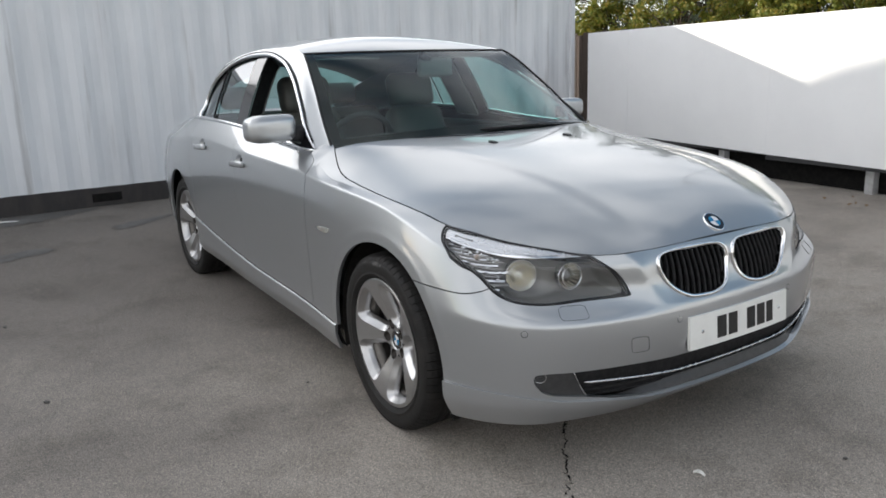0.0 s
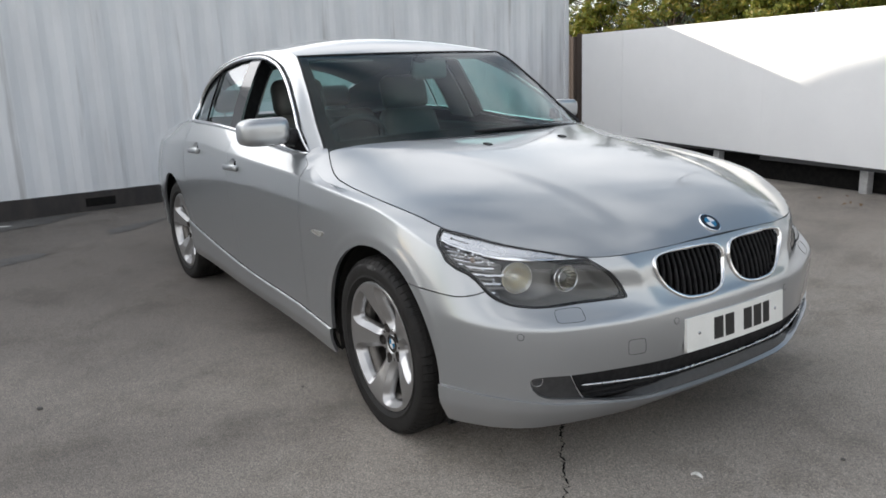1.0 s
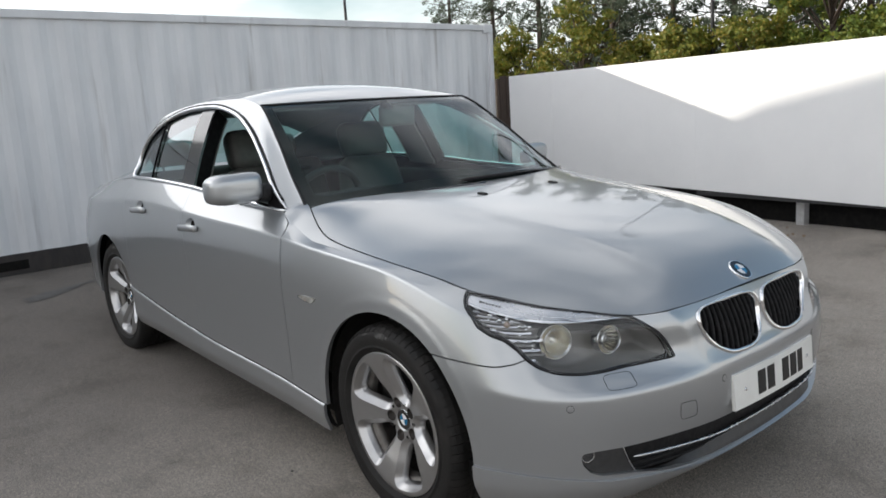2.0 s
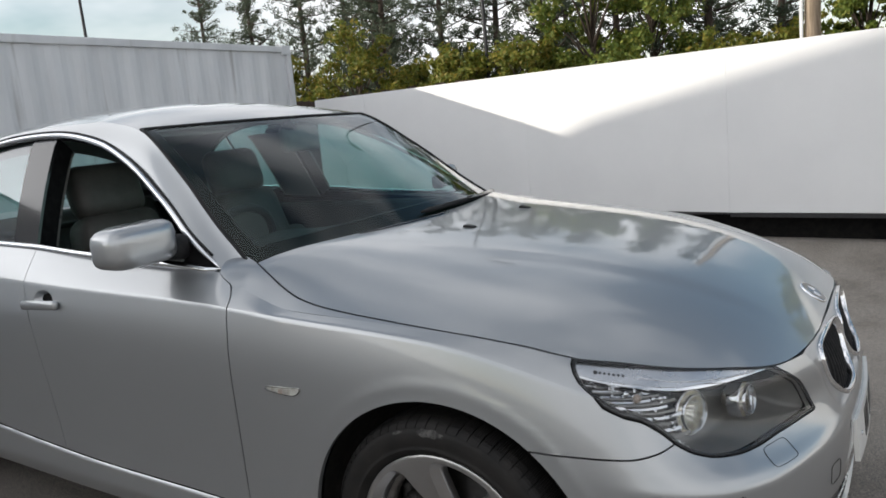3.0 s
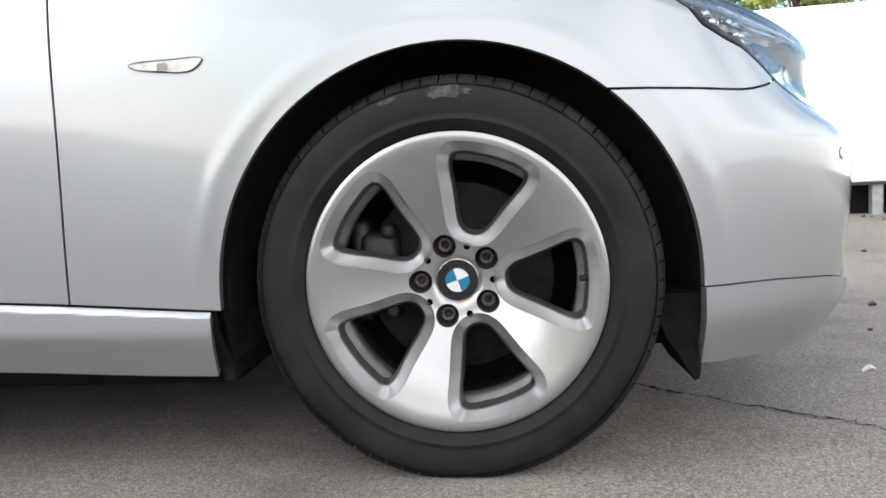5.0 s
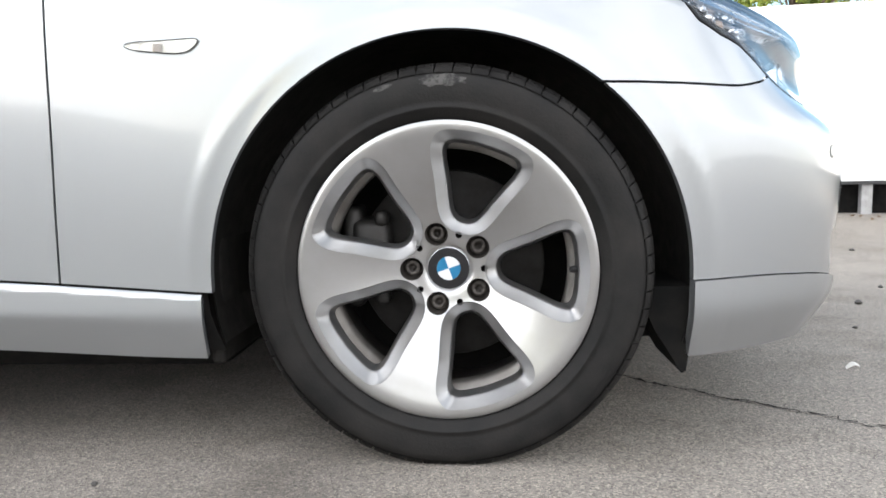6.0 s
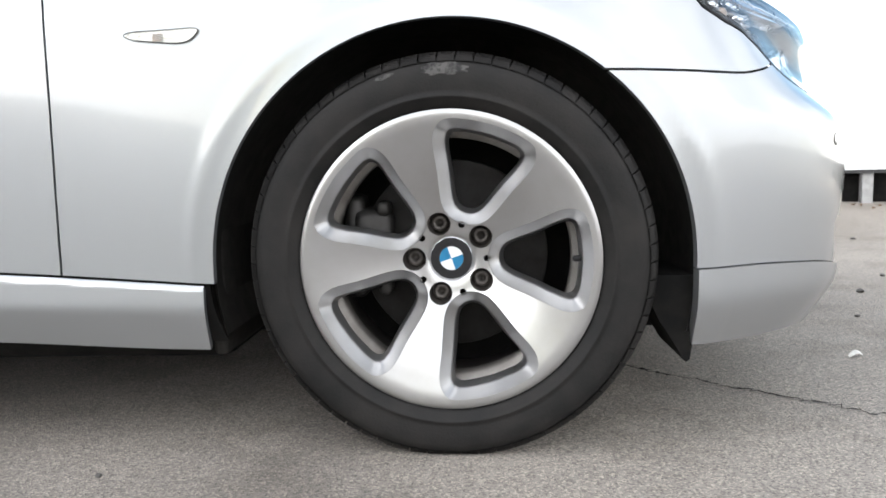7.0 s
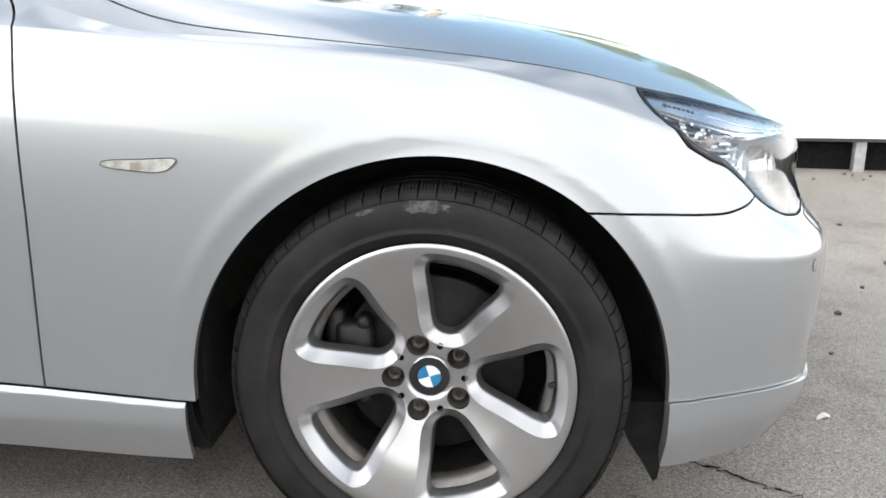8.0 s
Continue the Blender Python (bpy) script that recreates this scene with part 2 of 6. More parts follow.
def ground_mat():
    m = bpy.data.materials.new("worn_grey_asphalt")
    m.use_nodes = True
    nt = m.node_tree
    b = nt.nodes["Principled BSDF"]
    b.inputs["Roughness"].default_value = 0.82
    co = nt.nodes.new("ShaderNodeTexCoord")

    def noise_(scale, detail=5, rough=0.6):
        n = nt.nodes.new("ShaderNodeTexNoise")
        n.inputs["Scale"].default_value, n.inputs["Detail"].default_value, n.inputs["Roughness"].default_value = scale, detail, rough
        nt.links.new(co.outputs["Object"], n.inputs["Vector"])
        return n

    def ramp(src, stops):
        r = nt.nodes.new("ShaderNodeValToRGB")
        r.color_ramp.elements[0].position, r.color_ramp.elements[0].color = stops[0][0], (*stops[0][1], 1)
        r.color_ramp.elements[1].position, r.color_ramp.elements[1].color = stops[-1][0], (*stops[-1][1], 1)
        for p, c in stops[1:-1]:
            r.color_ramp.elements.new(p).color = (*c, 1)
        nt.links.new(src, r.inputs["Fac"])
        return r.outputs["Color"]

    def mixed(kind, f, a, c):
        x = nt.nodes.new("ShaderNodeMixRGB")
        x.blend_type = kind
        x.inputs["Fac"].default_value = f
        nt.links.new(a, x.inputs["Color1"])
        nt.links.new(c, x.inputs["Color2"])
        return x.outputs["Color"]

    broad = ramp(noise_(0.55, 4).outputs["Fac"], [(0.3, (0.200, 0.189, 0.174)), (0.5, (0.245, 0.233, 0.216)), (0.7, (0.288, 0.274, 0.254))])
    stain = ramp(noise_(2.1, 6, 0.7).outputs["Fac"], [(0.32, (0.62, 0.61, 0.59)), (0.5, (1, 1, 1)), (0.72, (1.0, 1.0, 1.0))])
    v = nt.nodes.new("ShaderNodeTexVoronoi")
    v.inputs["Scale"].default_value = 320
    nt.links.new(co.outputs["Object"], v.inputs["Vector"])
    sep = nt.nodes.new("ShaderNodeSeparateColor")
    nt.links.new(v.outputs["Color"], sep.inputs["Color"])
    grain = ramp(sep.outputs["Red"], [(0.0, (0.36, 0.36, 0.37)), (0.3, (0.86, 0.86, 0.86)), (0.75, (1.12, 1.10, 1.08)), (1.0, (1.9, 1.82, 1.72))])
    # the colour runs from darker by the container to paler towards +x, broken by noise
    xyz, far = nt.nodes.new("ShaderNodeSeparateXYZ"), nt.nodes.new("ShaderNodeMath")
    far.operation = "MULTIPLY_ADD"
    far.inputs[1].default_value = 0.15
    nt.links.new(co.outputs["Object"], xyz.inputs["Vector"])
    nt.links.new(xyz.outputs["X"], far.inputs[0])
    nt.links.new(noise_(0.8, 4).outputs["Fac"], far.inputs[2])
    toned = ramp(far.outputs["Value"], [(0.0, (0.59, 0.56, 0.54)), (0.25, (0.72, 0.69, 0.67)), (0.40, (0.92, 0.88, 0.85)), (0.68, (1.16, 1.11, 1.07)), (0.8, (1.16, 1.11, 1.07))])
    fine = ramp(noise_(520, 3).outputs["Fac"], [(0.3, (0.75, 0.75, 0.75)), (0.7, (1.2, 1.2, 1.2))])
    c = mixed("MULTIPLY", 0.75, broad, stain)
    c = mixed("MULTIPLY", 1.0, c, toned)
    c = mixed("MULTIPLY", 0.85, c, grain)
    c = mixed("MULTIPLY", 0.5, c, fine)
    nt.links.new(c, b.inputs["Base Color"])
    bp = nt.nodes.new("ShaderNodeBump")
    bp.inputs["Strength"].default_value, bp.inputs["Distance"].default_value = 0.45, 0.004
    nt.links.new(v.outputs["Distance"], bp.inputs["Height"])
    nt.links.new(bp.outputs["Normal"], b.inputs["Normal"])
    return m


ASPHALT = ground_mat()


def container_mat():
    """White steel with rust-brown runs and bluish grime down its sheets."""
    m = mat("weathered_white_container_paint", (0.68, 0.695, 0.715), 0.55, second=(0.58, 0.595, 0.615), scale=3.0, lo=0.4, hi=0.7, stretch=(1, 1, 0.25), bump=0.06, bump_scale=40)
    nt = m.node_tree
    b = nt.nodes["Principled BSDF"]
    co, mp = nt.nodes.new("ShaderNodeTexCoord"), nt.nodes.new("ShaderNodeMapping")
    mp.inputs["Scale"].default_value = (7, 7, 0.5)
    n, r, x = nt.nodes.new("ShaderNodeTexNoise"), nt.nodes.new("ShaderNodeValToRGB"), nt.nodes.new("ShaderNodeMixRGB")
    n.inputs["Scale"].default_value, n.inputs["Detail"].default_value = 1.3, 7
    r.color_ramp.elements[0].position, r.color_ramp.elements[1].position = 0.60, 0.74
    r.color_ramp.elements[0].color, r.color_ramp.elements[1].color = (0, 0, 0, 1), (0.55, 0.55, 0.55, 1)
    x.inputs["Color2"].default_value = (0.26, 0.25, 0.24, 1)
    old = b.inputs["Base Color"].links[0].from_socket
    nt.links.new(co.outputs["Object"], mp.inputs["Vector"])
    nt.links.new(mp.outputs["Vector"], n.inputs["Vector"])
    nt.links.new(n.outputs["Fac"], r.inputs["Fac"])
    nt.links.new(r.outputs["Color"], x.inputs["Fac"])
    nt.links.new(old, x.inputs["Color1"])
    nt.links.new(x.outputs["Color"], b.inputs["Base Color"])
    return m


CONTAINER = container_mat()

# ---- curves and the body's lines ----
def spline(ts, ys):
    """Natural cubic through ys at ts."""
    ts, ys = np.asarray(ts, float), np.asarray(ys, float)
    n, h = len(ts), np.diff(ts)
    a, r = np.zeros((n, n)), np.zeros((n,) + ys.shape[1:])
    a[0, 0] = a[-1, -1] = 1
    for i in range(1, n - 1):
        a[i, i - 1], a[i, i], a[i, i + 1] = h[i - 1], 2 * (h[i - 1] + h[i]), h[i]
        r[i] = 3 * ((ys[i + 1] - ys[i]) / h[i] - (ys[i] - ys[i - 1]) / h[i - 1])
    c = np.linalg.solve(a, r)

    def f(t):
        t = np.asarray(t, float)
        k = np.clip(np.searchsorted(ts, t) - 1, 0, n - 2)
        d, hk = t - ts[k], h[k]
        if ys.ndim > 1:
            d, hk = d[..., None], hk[..., None]
        b = (ys[k + 1] - ys[k]) / hk - hk * (2 * c[k] + c[k + 1]) / 3
        return ys[k] + d * (b + d * (c[k] + d * (c[k + 1] - c[k]) / (3 * hk)))
    return f

def pchip(xs, ys):
    """Smooth curve through the knots that never overshoots."""
    xs, ys = np.asarray(xs, float), np.asarray(ys, float)
    if xs[0] > xs[-1]:
        xs, ys = xs[::-1], ys[::-1]
    h = np.diff(xs)
    m = np.diff(ys) / h
    d = np.zeros(len(xs))
    for i in range(1, len(xs) - 1):
        if m[i - 1] * m[i] > 0:
            w1, w2 = 2 * h[i] + h[i - 1], h[i] + 2 * h[i - 1]
            d[i] = (w1 + w2) / (w1 / m[i - 1] + w2 / m[i])
    d[0], d[-1] = m[0], m[-1]

    def f(x):
        x = np.clip(np.asarray(x, float), xs[0], xs[-1])
        k = np.clip(np.searchsorted(xs, x) - 1, 0, len(xs) - 2)
        t = (x - xs[k]) / h[k]
        return (ys[k] * (1 + 2 * t) * (1 - t) ** 2 + h[k] * d[k] * t * (1 - t) ** 2
                + ys[k + 1] * t * t * (3 - 2 * t) + h[k] * d[k + 1] * t * t * (t - 1))
    return f

def step(a, b, x):
    t = np.clip((np.asarray(x, float) - a) / (b - a), 0, 1)
    return t * t * (3 - 2 * t)

# bonnet: shoulder line, crown line and roundness along x (front axle at 0, nose ahead)
shoulder_y = pchip([-0.8, -0.45, -0.2, 0, 0.2, 0.31, 0.5, 0.65, 0.75, 0.82], [0.822, 0.880, 0.884, 0.882, 0.866, 0.848, 0.795, 0.718, 0.62, 0.50])
shoulder_z = pchip([-0.8, -0.65, -0.45, -0.2, 0, 0.2, 0.31, 0.5, 0.65, 0.75, 0.82], [0.965, 0.928, 0.882, 0.866, 0.851, 0.826, 0.803, 0.745, 0.682, 0.62, 0.57])
crown_z = spline([-0.8, -0.5, -0.25, 0, 0.25, 0.45, 0.6, 0.7, 0.76, 0.82], [1.020, 1.002, 0.981, 0.952, 0.914, 0.868, 0.813, 0.757, 0.707, 0.644])
crown_p = pchip([-0.8, -0.65, -0.5, -0.35, 0, 0.5], [9, 8, 5.6, 4.2, 3.3, 3.1])

def bonnet_z(x, y):
    t = np.clip(np.abs(y) / shoulder_y(x), 0, 1.0)
    return shoulder_z(x) + (crown_z(x) - shoulder_z(x)) * (1 - t ** crown_p(x))

AXLE = -2.82
# body side: plan line of its widest places, from the nose round to the tail, and nine long lines up the side
PLAN = [(0.829, 0), (0.823, 0.20), (0.806, 0.372), (0.766, 0.535), (0.713, 0.680), (0.645, 0.793), (0.525, 0.880), (0.38, 0.927), (0.2, 0.941), (0, 0.943),
        (-0.2, 0.941), (-0.45, 0.935), (-0.75, 0.924), (-1.4, 0.913), (-2.1, 0.897), (-2.8, 0.864), (-3.35, 0.80), (-3.75, 0.67), (-3.96, 0.42), (-4.0, 0)]
_p = np.array(PLAN)
_t = np.concatenate([[0], np.cumsum(np.hypot(*np.diff(_p, axis=0).T))])
_ctrl = np.vstack([[0.823, -0.20], _p, [-3.96, -0.4]])
_tc = np.concatenate([[-_t[1]], _t, [2 * _t[-1] - _t[-2]]])
plan = spline(_tc, _ctrl)
S_END = _t[-1]
STATIONS = [_t[k] for k in (0, 2, 4, 5, 7, 9, 11, 12, 13, 14, 15, 17, 19)]
LINE_D = [pchip(STATIONS, v) for v in (
    (0.10, 0.09, 0.06, 0.05, 0.04, 0.03, 0.035, 0.04, 0.04, 0.04, 0.03, 0.05, 0.06),
    (0.03, 0.03, 0.02, 0.015, 0.012, 0.01, 0.015, 0.02, 0.02, 0.02, 0.01, 0.02, 0.03),
    (0.02, 0.02, 0.01, 0.006, 0.006, 0.008, 0.013, 0.018, 0.018, 0.018, 0.01, 0.01, 0.01),
    (0.0, 0.0, 0.0, 0.0, 0.002, 0.001, 0.008, 0.013, 0.014, 0.013, 0.004, 0.0, 0.0),
    (0.004, 0.004, 0.004, 0.004, 0.003, 0.0, 0.003, 0.005, 0.006, 0.005, 0.0, 0.0, 0.0),
    (0.025, 0.02, 0.03, 0.03, 0.017, 0.008, 0.003, 0.003, 0.003, 0.003, 0.004, 0.02, 0.02),
    (0.05, 0.045, 0.07, 0.085, 0.040, 0.025, 0.017, 0.019, 0.019, 0.019, 0.024, 0.05, 0.05))]
LINE_Z = [pchip(STATIONS, v) for v in (
    (0.185, 0.185, 0.19, 0.19, 0.18, 0.18, 0.185, 0.195, 0.215, 0.24, 0.25, 0.27, 0.28),
    (0.24, 0.24, 0.245, 0.25, 0.24, 0.24, 0.245, 0.25, 0.265, 0.29, 0.30, 0.32, 0.33),
    (0.30, 0.30, 0.30, 0.30, 0.30, 0.30, 0.30, 0.30, 0.32, 0.345, 0.36, 0.39, 0.42),
    (0.42, 0.42, 0.42, 0.42, 0.44, 0.46, 0.46, 0.46, 0.47, 0.48, 0.48, 0.5, 0.52),
    (0.525, 0.52, 0.52, 0.525, 0.55, 0.60, 0.62, 0.62, 0.63, 0.64, 0.64, 0.62, 0.60),
    (0.56, 0.555, 0.56, 0.57, 0.645, 0.735, 0.755, 0.775, 0.80, 0.82, 0.80, 0.75, 0.72),
    (0.62, 0.61, 0.62, 0.635, 0.738, 0.836, 0.872, 0.892, 0.916, 0.945, 0.915, 0.865, 0.845))]
# top line: the edge of bonnet and lamps in front, the window line behind
TOP = [(0.748, 0), (0.745, 0.19), (0.733, 0.35), (0.687, 0.535), (0.605, 0.652), (0.505, 0.745), (0.405, 0.804), (0.315, 0.847), (0.19, 0.867), (0, 0.882),
       (-0.2, 0.884), (-0.45, 0.880), (-0.75, 0.828), (-1.4, 0.812), (-2.1, 0.808), (-2.9, 0.732), (-3.4, 0.65), (-3.65, 0.56), (-3.78, 0.33), (-3.8, 0)]
_q = np.array(TOP)
top_xy = spline(_tc, np.vstack([[0.745, -0.19], _q, [-3.78, -0.35]]))
belt_z = pchip([-4.0, -3.4, -2.9, -2.36, -1.6, -1.39, -0.75], [0.92, 0.96, 1.012, 1.048, 1.022, 1.004, 0.965])

def top_line(s):
    q = top_xy(s)
    x, y = q[..., 0], q[..., 1]
    w = step(-0.62, -0.75, x)
    z = bonnet_z(np.maximum(x, -0.8), y) * (1 - w) + belt_z(x) * w
    return np.stack([x, y, z], -1)

_basis = spline(np.arange(9), np.eye(9))
_basis7 = spline(np.arange(7), np.eye(7))

def sweep(p):
    """The nose's left corner is drawn in a little more than its right."""
    p = np.array(p, float)
    p[..., 0] -= 0.040 * step(0.30, 0.72, p[..., 1]) * step(0.12, 0.55, p[..., 0])
    return p

def side(s, v):
    """A point of the body's flank: s metres along the plan line from the nose, v from 0 (sill) to 8 (top line). y is half width."""
    s, v = np.broadcast_arrays(np.asarray(s, float), np.asarray(v, float))
    c, tl = plan(s), top_line(s)
    e = 0.002
    g = plan(s + e) - plan(s - e)
    g /= np.linalg.norm(g, axis=-1, keepdims=True)
    n = np.stack([g[..., 1], -g[..., 0]], -1)
    n = np.where((n * (tl[..., :2] - c)).sum(-1, keepdims=True) < 0, -n, n)
    pts = [np.concatenate([c + n * f(s)[..., None], g_(s)[..., None]], -1) for f, g_ in zip(LINE_D, LINE_Z)]
    mid = pts[6] * 0.45 + tl * 0.55
    mid[..., :2] += (c - tl[..., :2]) * 0.10
    ctrl = np.stack(pts + [mid, tl], -2)
    w = _basis(v)
    p = (ctrl * w[..., None]).sum(-2)
    # a soft crease along the shoulder line behind the lamps
    w7, t7 = _basis7(np.minimum(v, 6)), np.clip((v - 6) / 2, 0, 1)[..., None]
    low = (ctrl[..., :7, :] * w7[..., None]).sum(-2)
    knee = pts[6] * 0.5 + tl * 0.5
    knee[..., :2] += (c - tl[..., :2]) * 0.05
    high = pts[6] * (1 - t7) ** 2 + 2 * t7 * (1 - t7) * knee + tl * t7 ** 2
    k = (0.95 * step(0.93, 1.15, s))[..., None]
    p = p * (1 - k) + np.where(v[..., None] <= 6, low, high) * k
    # ridge that runs on from the bonnet beside each grille
    s0 = 0.452 - 0.034 * (8 - v)
    p[..., :2] -= n * (0.010 * np.exp(-np.where(s < s0, (s0 - s) / 0.030, (s - s0) / 0.060)) * step(4.3, 5.8, v))[..., None]
    # sharp edge along the bumper below the lamps
    e_ = np.where(v > 4.05, (v - 4.05) / 0.30, (4.05 - v) / 0.8)
    p[..., :2] -= n * (0.006 * np.exp(-e_) * step(1.14, 0.98, s) * step(0.25, 0.55, s))[..., None]
    for ax, r in ((0.0, 0.385), (AXLE, 0.392)):
        d = np.hypot(p[..., 0] - ax, p[..., 2] - 0.315)
        p[..., :2] += n * (0.0028 * np.clip((r + 0.046 - d) / 0.030, 0, 1) * (p[..., 2] > 0.1))[..., None]
    return p

# ---- mesh tools ----
def mesh_of(name, verts, faces, material, smooth=True):
    me = bpy.data.meshes.new(name)
    me.from_pydata([tuple(map(float, v)) for v in verts], [], faces)
    me.materials.append(material)
    me.polygons.foreach_set("use_smooth", [smooth] * len(me.polygons))
    me.update()
    return me


def obj(name, verts, faces, material, parent=None, label="", smooth=True):
    ob = new(name, mesh_of(name, verts, faces, material, smooth))
    ob.parent = parent
    return tagged(ob, label)


def part(name, bm, material, parent, label="", smooth=True):
    me = bpy.data.meshes.new(name)
    bm.to_mesh(me)
    bm.free()
    me.materials.append(material)
    me.polygons.foreach_set("use_smooth", [smooth] * len(me.polygons))
    ob = new(name, me)
    ob.parent = parent
    return tagged(ob, label)


def empty(name, label, category, group="", m=None, kind=""):
    e = new(name)
    e.empty_display_size = 0.1
    if m is not None:
        e.matrix_world = m
    return tagged(e, label, category, group, kind)


def box(bm, lo, hi, bevel=0.0, m=None, seg=2):
    lo, hi = Vector(lo), Vector(hi)
    r = bmesh.ops.create_cube(bm, size=1, matrix=Matrix.LocRotScale((lo + hi) / 2, None, hi - lo))
    vs = r["verts"]
    if bevel:
        es = list({e for v in vs for e in v.link_edges})
        out = bmesh.ops.bevel(bm, geom=es, offset=bevel, segments=seg, affect="EDGES", profile=0.5)
        vs = list({v for f in out["faces"] for v in f.verts} | {v for v in vs if v.is_valid})
    if m is not None:
        bmesh.ops.transform(bm, matrix=m, verts=[v for v in vs if v.is_valid])
    return bm


def one_box(lo, hi, bevel=0.0, m=None, seg=2):
    return box(bmesh.new(), lo, hi, bevel, m, seg)


def lathe(profile, n=96, axis="y", a0=0.0, a1=2 * math.pi):
    """Turn (radius, along) pairs round the axis y (a wheel's) or z."""
    full = abs(a1 - a0 - 2 * math.pi) < 1e-6
    cols = n if full else n + 1
    v = []
    for r, h in profile:
        for k in range(cols):
            a = a0 + (a1 - a0) * k / n
            v.append((r * math.cos(a), h, r * math.sin(a)) if axis == "y" else (r * math.cos(a), r * math.sin(a), h))
    f = []
    for i in range(len(profile) - 1):
        for k in range(n):
            k2 = (k + 1) % cols if full else k + 1
            f.append((i * cols + k, i * cols + k2, (i + 1) * cols + k2, (i + 1) * cols + k))
    return v, f


def tube(points, radius, n=10, closed=False, squash=1.0):
    """A round bar along a line; radius may vary."""
    p = np.asarray(points, float)
    rs = np.broadcast_to(np.asarray(radius, float), (len(p),))
    t = (np.roll(p, -1, 0) - np.roll(p, 1, 0)) if closed else np.gradient(p, axis=0)
    t /= np.linalg.norm(t, axis=1, keepdims=True) + 1e-9
    up = np.array([0, 0, 1.0]) if abs(t[0][2]) < 0.9 else np.array([1.0, 0, 0])
    v, f = [], []
    for q, d, r in zip(p, t, rs):
        a = np.cross(d, up)
        a /= np.linalg.norm(a) + 1e-9
        b = np.cross(a, d)
        up = b
        for k in range(n):
            w = 2 * math.pi * k / n
            v.append(q + r * (a * math.cos(w) + b * math.sin(w) * squash))
    m = len(p)
    for i in range(m if closed else m - 1):
        for k in range(n):
            j, k2 = (i + 1) % m, (k + 1) % n
            f.append((i * n + k, i * n + k2, j * n + k2, j * n + k))
    if not closed:
        f += [tuple(range(n))[::-1], tuple((m - 1) * n + k for k in range(n))]
    return v, f


def ring_loft(rings, closed=True, cap=False):
    """Skin between rings of equal count."""
    n = len(rings[0])
    v = [tuple(p) for r in rings for p in r]
    f = []
    for i in range(len(rings) - 1):
        for k in range(n if closed else n - 1):
            k2 = (k + 1) % n
            f.append((i * n + k, i * n + k2, (i + 1) * n + k2, (i + 1) * n + k))
    if cap:
        f.append(tuple(range((len(rings) - 1) * n, len(rings) * n)))
    return v, f


def closed_curve(pts, n=72):
    """Smooth closed outline through the corners given."""
    p = np.asarray(pts, float)
    q = np.vstack([p[-3:], p, p[:3]])
    t = np.concatenate([[0], np.cumsum(np.linalg.norm(np.diff(q, axis=0), axis=1) ** 0.5)])
    f = spline(t, q)
    return f(np.linspace(t[3], t[3 + len(p)], n, endpoint=False))


def inside(px, py, poly):
    """Signed distance to a closed outline, positive inside."""
    a = np.asarray(poly, float)
    b = np.roll(a, -1, 0)
    p = np.stack([px, py], -1)[:, None, :]
    e, w = (b - a)[None], p - a[None]
    t = np.clip((w * e).sum(-1) / ((e * e).sum(-1) + 1e-12), 0, 1)
    d = np.linalg.norm(w - e * t[..., None], axis=-1).min(1)
    y0, y1, yy = a[None, :, 1], b[None, :, 1], p[..., 1]
    cr = (y0 > yy) != (y1 > yy)
    xi = a[None, :, 0] + (yy - y0) * (b - a)[None, :, 0] / np.where(y1 - y0 == 0, 1e-12, y1 - y0)
    odd = (cr & (p[..., 0] < xi)).sum(1) % 2 == 1
    return np.where(odd, d, -d)


